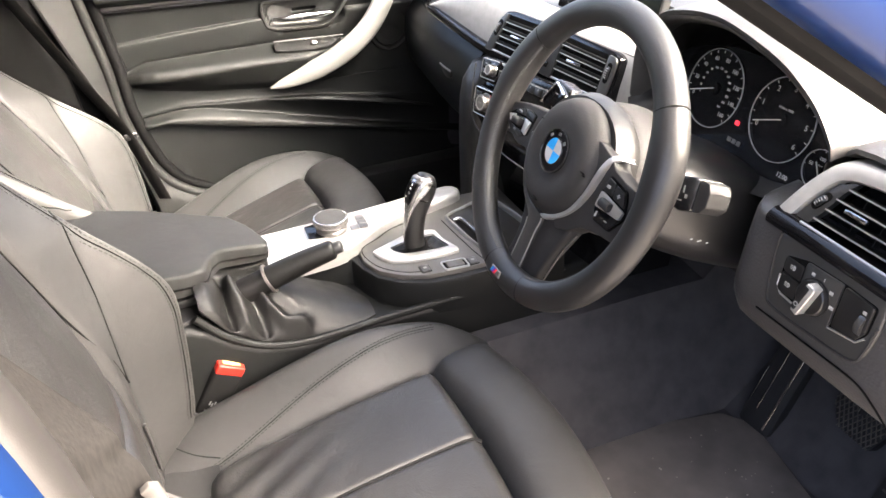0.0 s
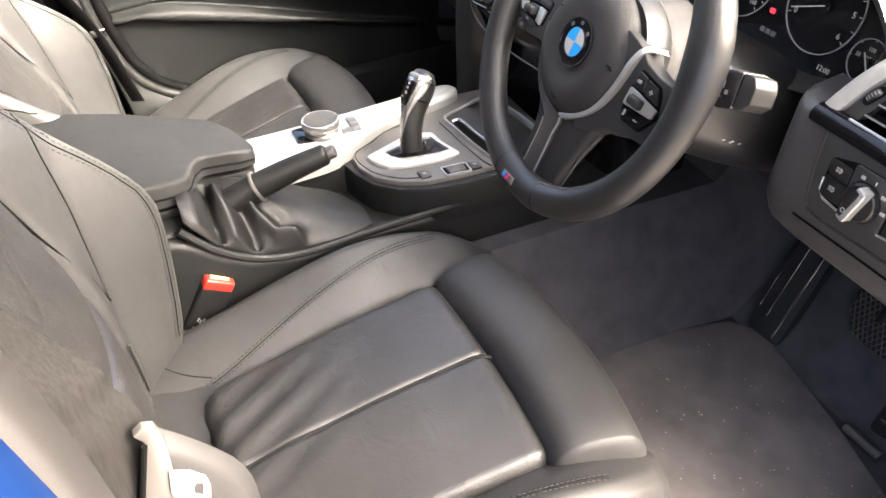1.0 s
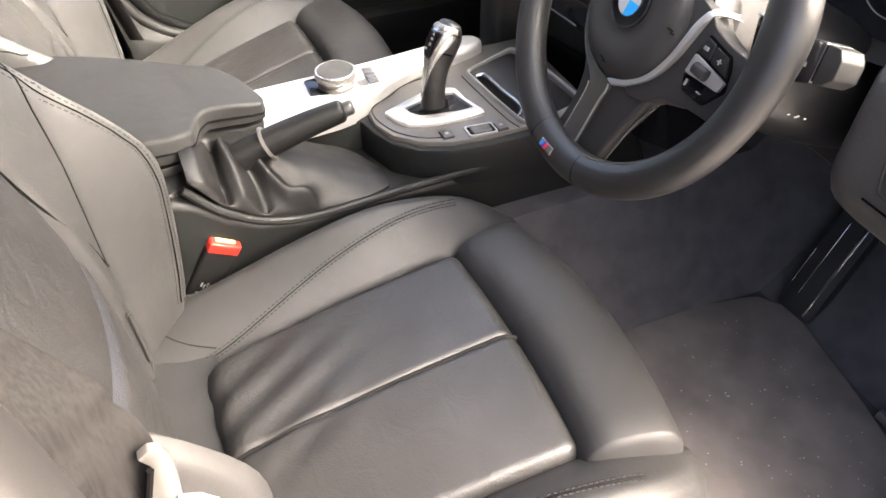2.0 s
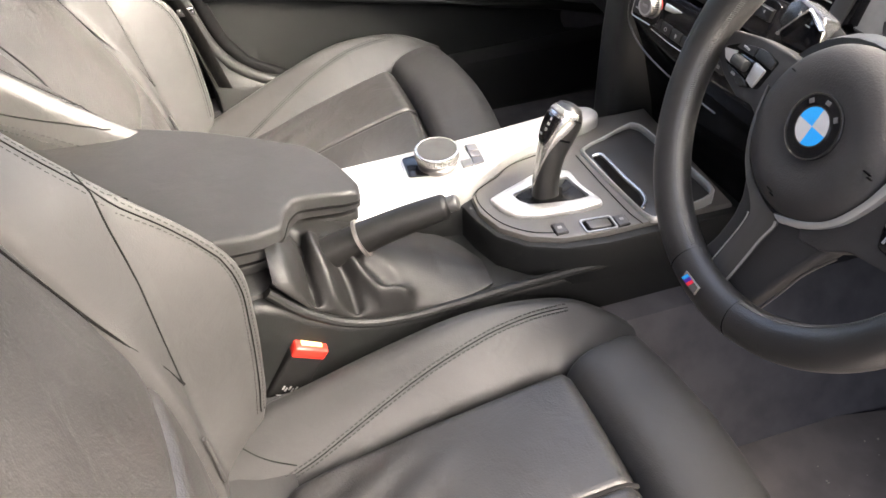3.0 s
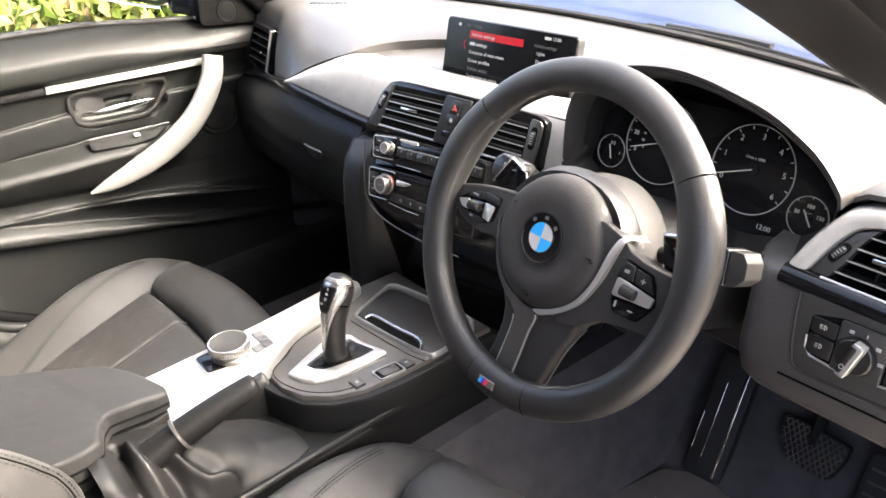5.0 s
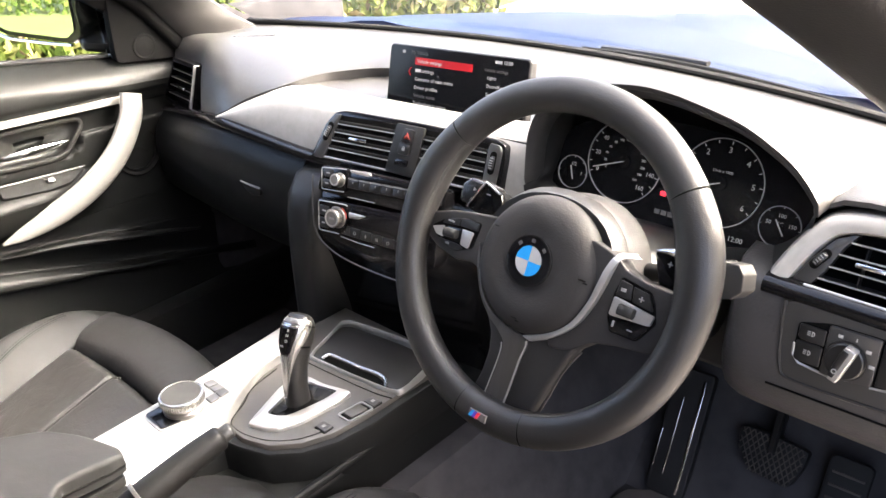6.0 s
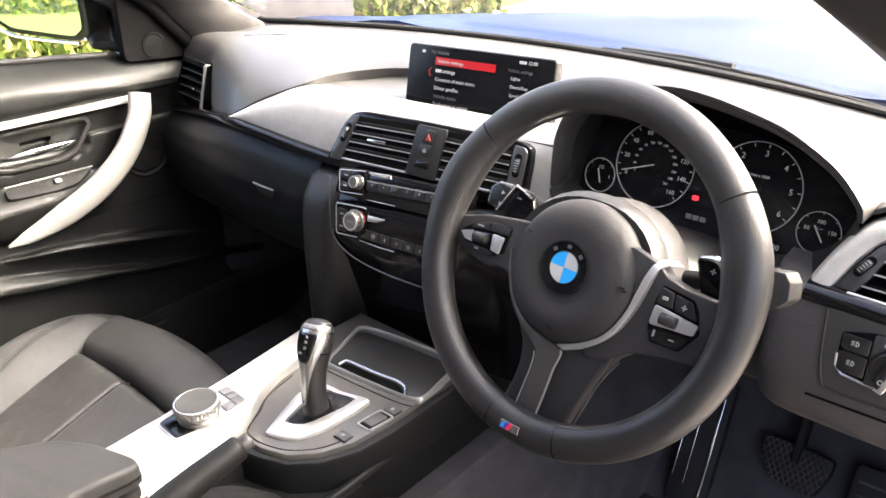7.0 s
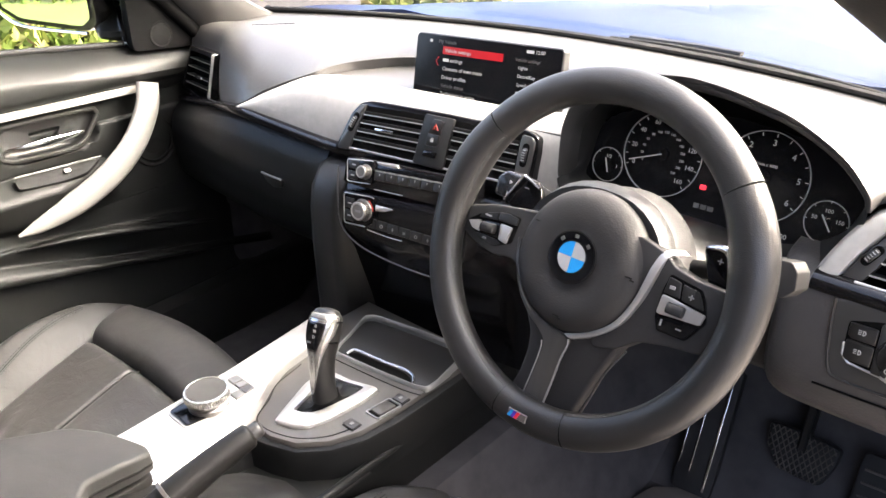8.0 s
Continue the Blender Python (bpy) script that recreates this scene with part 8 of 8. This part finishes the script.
# ---- passenger door ----
def door():
    d = thing("door_1", (-0.74, -0.1, 0.35), "closed passenger door with black panel, silver pull handle and pocket", "car door", kind="structure")
    ip = lambda y, *p: float(np.interp(y, [q[0] for q in p], [q[1] for q in p]))

    def column(y):
        """The panel's section from the waist down: pad, recessed strip, stepped insert, armrest roll, two ledges."""
        waist = ip(y, (-0.48, 0.940), (-0.055, 0.921), (0.14, 0.894), (0.30, 0.880), (0.40, 0.872))
        pad = ip(y, (-0.48, 1.0), (0.02, 1.0), (0.16, 0.6), (0.30, 0.2))
        strip = ip(y, (-0.46, 0.836), (-0.13, 0.826), (0.14, 0.815), (0.40, 0.803))
        step = ip(y, (-0.43, 0.762), (-0.30, 0.768), (-0.13, 0.773), (0.40, 0.76))
        arm = ip(y, (-0.45, 0.694), (-0.424, 0.702), (-0.38, 0.715), (-0.09, 0.715), (0.06, 0.704), (0.40, 0.69))
        crest = ip(y, (-0.45, 0.684), (-0.40, 0.692), (-0.13, 0.684), (0.40, 0.67))
        under = ip(y, (-0.45, 0.668), (-0.42, 0.664), (-0.38, 0.650), (-0.27, 0.630), (-0.13, 0.613), (0.10, 0.606), (0.40, 0.60))
        top1 = ip(y, (-0.45, 0.598), (-0.404, 0.602), (-0.32, 0.609), (-0.13, 0.589), (0.15, 0.550), (0.40, 0.50))
        top2 = min(top1 - 0.010, ip(y, (-0.45, 0.607), (-0.405, 0.605), (-0.28, 0.591), (-0.136, 0.556), (0.053, 0.503), (0.40, 0.42)))
        low2 = min(top2 - 0.016, ip(y, (-0.45, 0.597), (-0.41, 0.590), (-0.295, 0.563), (-0.09, 0.518), (0.145, 0.470), (0.40, 0.40)))
        f = ip(y, (-0.45, 0.15), (-0.425, 0.35), (-0.40, 0.8), (-0.37, 1.0), (-0.04, 1.0), (0.08, 0.0))
        e = ip(y, (-0.46, 0.0), (-0.40, 1.0), (0.10, 1.0), (0.30, 0.2))
        a = lambda out: -0.730 + out * f
        p = [(waist - 0.002, -0.752), (waist, -0.740), (waist - 0.009, -0.728 + 0.002 * pad), (waist - 0.020, -0.716 + 0.006 * pad), (waist - 0.033, -0.708 + 0.012 * pad), (waist - 0.047, -0.706 + 0.019 * pad), (strip + 0.027, -0.706 + 0.017 * pad), (strip + 0.016, -0.706 + 0.006 * pad), (strip + 0.009, -0.711),
             (strip - 0.008, -0.722), (0.797, -0.727), (step + 0.006, -0.7305), (step + 0.001, -0.7305), (step - 0.005, -0.7245), (0.742, -0.7255),
             (arm + 0.004, -0.729), (arm - 0.002, a(-0.003)), (arm - 0.008, a(0.010)), (crest + 0.010, a(0.036)), (crest - 0.002, a(0.045)),
             (crest - 0.013, a(0.041)), (under + 0.020, a(0.020)), (under + 0.004, a(0.004)), (under - 0.003, -0.730),
             (top1 + 0.004, -0.727), (top1 - 0.003, -0.727 + 0.008 * e), (top2 + 0.003, -0.727 + 0.003 * e), (top2 - 0.004, -0.727 + 0.012 * e),
             (0.5 * (top2 + low2), -0.727 + 0.024 * e), (low2 + 0.002, -0.727 + 0.026 * e), (low2 - 0.004, -0.727 + 0.018 * e), (low2 - 0.010, -0.728),
             (low2 - 0.035, -0.727), (0.34, -0.715)]
        out = []
        for z, x in p:
            out.append((min(z, out[-1][0] - 0.0015) if out else z, x))
        return out

    bm = B()
    cols = []
    for k in range(170):
        y = -0.470 + 0.870 * k / 169
        col = []
        for z, x, _ in spline([(z, x, 0.0) for z, x in column(y)], 5):
            r = (abs((y + 0.022) / 0.088) ** 4 + abs((z - 0.768) / 0.035) ** 4) ** 0.25
            x -= 0.034 * min(1.0, max(0.0, 1.0 - r) * 7)
            yy = max(y, seal_y(z) + 0.006 + 0.00004 * k)
            col.append((x, yy, z))
        cols.append(col)
    sheet(bm, [list(r) for r in zip(*cols)][::-1], (-0.04, 0, 0))
    part("door_panel", bm, DOORPAD, d, "grained black door panel", 60)
    bm = B()
    tube(bm, [(-0.718, seal_y(z) - 0.001, z) for z in np.linspace(0.365, 0.95, 40)], 0.011, 0.0125, (1, 0, 0), 12)
    part("door_seal", bm, DIMBLACK, d, "black rubber seal")
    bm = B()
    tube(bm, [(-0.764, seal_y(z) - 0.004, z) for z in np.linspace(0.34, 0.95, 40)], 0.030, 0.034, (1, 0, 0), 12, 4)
    part("door_jamb", bm, DIMBLACK, d, "black jamb behind the seal")
    bm = B()
    tube(bm, spline([(-0.7215, -0.439, 0.818), (-0.7265, -0.434, 0.770), (-0.7265, -0.427, 0.722), (-0.722, -0.422, 0.703)], 5), 0.0022, 0.0026, (1, 0, 0), 8)
    part("panel_seam", bm, SEAMGAP, d, "seam at the rear of the panel insert")
    # trim strip
    bm = B()
    tube(bm, [(-0.714, y, 0.8215 - 0.042 * (y - 0.02)) for y in np.linspace(-0.158, 0.152, 8)], 0.006, 0.0075, (1, 0, 0), 10, 4)
    part("trim_strip", bm, SATIN, d, "bright trim strip")
    bm = B()
    tube(bm, [(-0.717, y, 0.823 - 0.034 * (y + 0.02)) for y in np.linspace(-0.445, -0.160, 8)], 0.005, 0.0085, (1, 0, 0), 10, 4)
    part("gloss_strip", bm, GLOSS, d, "gloss black strip")
    # handle recess and lever
    o = soften([(-0.120, 0.806), (-0.04, 0.805), (0.063, 0.799), (0.069, 0.786), (0.036, 0.744), (0.012, 0.735), (-0.095, 0.742), (-0.114, 0.752), (-0.122, 0.78)], 0.22)
    bm = B()
    loft(bm, [[V((-0.7245 - dd, -0.022 + (x + 0.022) * f, 0.768 + (y - 0.768) * f)) for x, y in o] for f, dd in ((1.02, 0.0), (0.97, 0.006), (0.90, 0.014), (0.72, 0.020), (0.3, 0.023))], caps=False)
    part("handle_bowl", bm, HARD, d, "smooth black bowl behind the lever")
    bm = B()
    tube(bm, [V((-0.7265, x, y)) for x, y in o], 0.0046, 0.0050, (1, 0, 0), 10, closed=True)
    part("recess_rim", bm, APERTURE, d, "rounded rim of the handle recess")
    bm = B()
    tube(bm, [(-0.735, -0.098, 0.762), (-0.722, -0.075, 0.7635), (-0.719, -0.034, 0.7635), (-0.720, 0.01, 0.762), (-0.728, 0.037, 0.760)], [0.003, 0.004, 0.005, 0.004, 0.003], [0.004, 0.006, 0.008, 0.006, 0.004], (1, 0, 0), 12, 3, cap=0.003)
    part("door_lever", bm, CHROME, d, "bright door lever")
    # window switch
    m = frame_of((-0.704, -0.028, 0.7055), (0, 1, -0.07), (-0.72, 0, 0.69))
    bm = B()
    plate(bm, soften([(-0.082, -0.012), (-0.004, -0.016), (0.044, -0.010), (0.082, 0.014), (-0.082, 0.011)], 0.2), m, 0.01, 0.002)
    sw = part("switch_plate", bm, TRIMBLACK, d, "window switch plate")
    bm = B()
    tube(bm, [m @ V((-0.08, 0.012, 0.001)), m @ V((0.08, 0.015, 0.001))], 0.0016, None, (1, 0, 0), 6)
    part("switch_edge", bm, GREYTRIM, sw, "thin pale edge")
    bm = B()
    box(bm, (0.008, 0.001, 0.004), (0.013, 0.009, 0.006), m, 0.002)
    part("window_switch", bm, DARKMET, sw, "small metal-edged window switch")
    # pull handle
    bm = B()
    line = spline([(-0.686, 0.158, 0.830), (-0.679, 0.143, 0.786), (-0.674, 0.100, 0.729), (-0.673, 0.038, 0.684), (-0.678, -0.035, 0.652), (-0.688, -0.095, 0.632), (-0.697, -0.132, 0.622)], 8)
    n = len(line)
    wd = [float(np.interp(k / (n - 1), (0, 0.2, 0.45, 0.65, 0.85, 1), (0.0210, 0.0228, 0.0240, 0.0228, 0.0125, 0.002))) for k in range(n)]
    th = [float(np.interp(k / (n - 1), (0, 0.5, 1), (0.012, 0.014, 0.004))) for k in range(n)]
    tube(bm, line, th, wd, (1, 0, 0), 20, 2.3)
    part("pull_handle", bm, PULLSILVER, d, "curved satin silver pull handle")
    # speaker
    m = frame_of((-0.7335, 0.168, 0.701), (0, 1, 0), (0, 0, 1))
    bm = B()
    lathe(bm, m, [(0.050, -0.004), (0.050, 0.006), (0.047, 0.008), (0.044, 0.005), (0.040, 0.002)], 40)
    sp = part("speaker_ring", bm, TRIMBLACK, d, "round speaker rim")
    bm = B()
    lathe(bm, m, [(0.040, 0.002), (0.037, 0.006), (0.034, 0.002), (0.028, 0.003), (0.0001, 0.006)], 40)
    part("speaker_grille", bm, TRIMBLACK, sp, "black speaker grille")
    # pocket ledges
    bm = B()
    line = spline([(-0.717, -0.136, 0.587), (-0.706, -0.04, 0.580), (-0.700, 0.055, 0.562), (-0.700, 0.15, 0.537), (-0.706, 0.26, 0.505)], 6)
    tube(bm, line, [0.002 + 0.014 * math.sin(math.pi * k / (len(line) - 1)) for k in range(len(line))], [0.002 + 0.006 * math.sin(math.pi * k / (len(line) - 1)) for k in range(len(line))], (1, 0, 0), 14)
    part("pocket_lip", bm, DOORPAD, d, "lip of the door pocket")
    # window frame corner and glass
    bm = B()
    tri_ = [(0.154, 0.884), (0.30, 0.868), (0.322, 0.872), (0.262, 0.945), (0.205, 1.01), (0.17, 1.06), (0.160, 1.06)]
    plate(bm, soften(tri_, 0.08), frame_of((-0.705, 0, 0), (0, 1, 0), (0, 0, 1)), 0.02, 0.004)
    mc = part("mirror_corner", bm, DIMBLACK, d, "black triangular cover behind the mirror")
    bm = B()
    lathe(bm, frame_of((-0.705, 0.214, 0.904), (0, 1, 0), (0, 0, 1)), [(0.024, 0.0), (0.023, 0.0018), (0.021, 0.0022), (0.019, 0.001), (0.015, 0.002), (0.0001, 0.004)], 32)
    part("tweeter", bm, DIMBLACK, mc, "round tweeter grille")
    bm = B()
    plate(bm, [(-0.47, 0.905), (0.158, 0.870), (0.15, 1.06), (-0.03, 1.25), (-0.55, 1.27)], frame_of((-0.742, 0, 0), (0, 1, 0), (0, 0, 1)), 0.004)
    gl = part("window_pane", bm, GLASS, d, "clear side window")
    gl.visible_shadow = False
    bm = B()
    tube(bm, [(-0.742, -0.47, 0.942), (-0.742, -0.055, 0.923), (-0.742, 0.155, 0.895)], 0.006, 0.005, (1, 0, 0), 8)
    part("waist_seal", bm, RUBBER, d, "black waist seal")


door()


def wing_mirror():
    w = thing("wing_mirror", (-0.93, 0.14, 0.93), "black and blue door mirror outside the passenger window", "wing mirror")
    m = frame_of((-0.878, 0.090, 0.998), (0.93, 0.36, 0), (0, 0.062, 1)) @ Matrix.Scale(1.22, 4)
    o = soften([(-0.098, 0.060), (0.092, 0.070), (0.094, -0.052), (0.074, -0.066), (-0.06, -0.058), (-0.100, -0.038)], 0.16)
    bm = B()
    loft(bm, [[m @ V((x * f, y * f, z)) for x, y in o] for f, z in ((1.0, 0.0), (1.03, -0.02), (0.95, -0.06), (0.6, -0.09))])
    part("mirror_shell", bm, GLOSS, w, "gloss black mirror shell")
    bm = B()
    plate(bm, [(x * 0.90, y * 0.88) for x, y in o], m @ Matrix.Translation((0, 0, 0.003)), 0.002)
    part("mirror_glass", bm, MIRROR, w, "mirror glass")
    bm = B()
    tube(bm, [m @ V((p[0], p[1], 0.002)) for p in spline([(-0.100, -0.042, 0), (-0.06, -0.061, 0), (0.01, -0.0665, 0), (0.074, -0.068, 0)], 6)], 0.0035, 0.0030, (0, 1, 0), 8)
    part("bright_edge", bm, CHROME, w, "bright lower edge of the shell")
    bm = B()
    tube(bm, [(-0.80, 0.16, 0.930), (-0.775, 0.20, 0.915), (-0.745, 0.235, 0.905)], [0.05, 0.045, 0.04], [0.018, 0.022, 0.03], (0, 1, 0), 14, 2.5, cap=0.02)
    part("mirror_foot", bm, HARD, w, "black mirror foot")


wing_mirror()


# ---- footwell ----
def footwell():
    m = thing("floor_mat", (0.40, 0.25, FLOOR), "worn dusty charcoal floor mat in the driver's footwell", "floor mat")
    bm = B()
    o = soften([(0.232, -0.05), (0.235, 0.21), (0.272, 0.40), (0.32, 0.435), (0.52, 0.40), (0.68, 0.36), (0.70, -0.05)], 0.12)
    plate(bm, o, flat(FLOOR + 0.010), 0.008, 0.003)
    part("mat_sheet", bm, MATCLOTH, m)
    bm = B()
    rng = random.Random(4)
    for _ in range(130):
        x, y = rng.uniform(0.30, 0.68), rng.uniform(-0.02, 0.38)
        s = rng.uniform(0.0008, 0.0021)
        box(bm, (x, y, FLOOR + 0.0108), (s, s * rng.uniform(0.7, 1.6), s * 0.7))
    part("crumbs", bm, CRUMB, m, "pale crumbs and grit", kind="stuff")
    f = thing("footrest", (0.33, 0.45, FLOOR), "black footrest with bright metal ribs", "footrest")
    up = V((0.01, 0.50, 0.87)).normalized()
    mf = frame_of((0.322, 0.475, 0.345), (0.97, 0.10, 0.0), up)
    bm = B()
    plate(bm, rounded(0.066, 0.215, 0.008), mf, 0.02, 0.004)
    part("footrest_pad", bm, RUBBER, f)
    for x, y0, y1, w in ((-0.028, -0.064, 0.0, 0.0020), (-0.008, -0.072, 0.06, 0.0022), (0.020, -0.098, 0.095, 0.0045)):
        bm = B()
        box(bm, (x, (y0 + y1) / 2, 0.002), (w, y1 - y0, 0.004), mf, 0.0007)
        part("rib", bm, CHROME, f, "bright rib")
    b = thing("brake_pedal", (0.46, 0.49, 0.34), "brake pedal with a worn grid-patterned rubber pad", "pedal")
    mb = frame_of((0.462, 0.497, 0.350), (1, -0.05, 0.02), (0, 0.42, 0.9))
    bm = B()
    o = soften([(-0.056, 0.036), (-0.030, 0.040), (0.054, 0.039), (0.053, 0.012), (0.040, -0.027), (0.0, -0.030), (-0.037, -0.021), (-0.054, 0.010)], 0.2)
    plate(bm, o, mb, 0.014, 0.004)
    part("pedal_pad", bm, RUBBER, b)
    bm = B()
    for sx in (-1, 1):
        for k in range(-10, 11):
            pts = []
            for q in range(-11, 16):
                y = q * 0.0025
                x = k * 0.0095 + sx * y * 0.62
                if -0.051 + 0.75 * max(0, 0.004 - y) < x < 0.050 - 0.34 * max(0, 0.010 - y):
                    pts.append(mb @ V((x, y, 0.0006)))
            if len(pts) > 2:
                tube(bm, pts, 0.0011, 0.0016, (1, 0, 0), 5)
    part("pad_ribs", bm, DUSTRUB, b, "dusty raised diamond ribs", kind="stuff")
    bm = B()
    tube(bm, [(0.462, 0.51, 0.36), (0.46, 0.56, 0.47), (0.455, 0.58, 0.62)], 0.008, 0.014, (1, 0, 0), 10, 3)
    part("pedal_arm", bm, HARD, b, "black pedal arm")
    a = thing("accelerator_pedal", (0.57, 0.43, FLOOR), "floor-hinged black accelerator pedal", "pedal")
    ma = frame_of((0.578, 0.475, 0.325), (1, 0.05, 0), (0, 0.5, 0.87))
    bm = B()
    plate(bm, rounded(0.062, 0.17, 0.010), ma, 0.014, 0.004)
    part("pedal_pad", bm, RUBBER, a)
    for k in range(7):
        bm = B()
        box(bm, (0, -0.06 + 0.02 * k, 0.001), (0.046, 0.004, 0.003), ma, 0.001)
        part("tread", bm, DUSTRUB, a, "raised tread bar")
    bm = B()
    tube(bm, [(0.536, 0.402, 0.256), (0.60, 0.404, 0.256)], 0.008, None, (0, 1, 0), 10)
    part("hinge", bm, DARKMET, a, "hinge pin")
    # toe board and side trims
    bm = B()
    g = [[(x, 0.44 + 0.35 * t + 0.0, 0.25 + 0.38 * t) for x in np.linspace(0.13, 0.76, 10)] for t in np.linspace(0, 1, 8)]
    sheet(bm, g, (0, 0.02, -0.02))
    solid("toe_board", bm, CARPET, "dark carpeted toe board", kind="structure")


footwell()
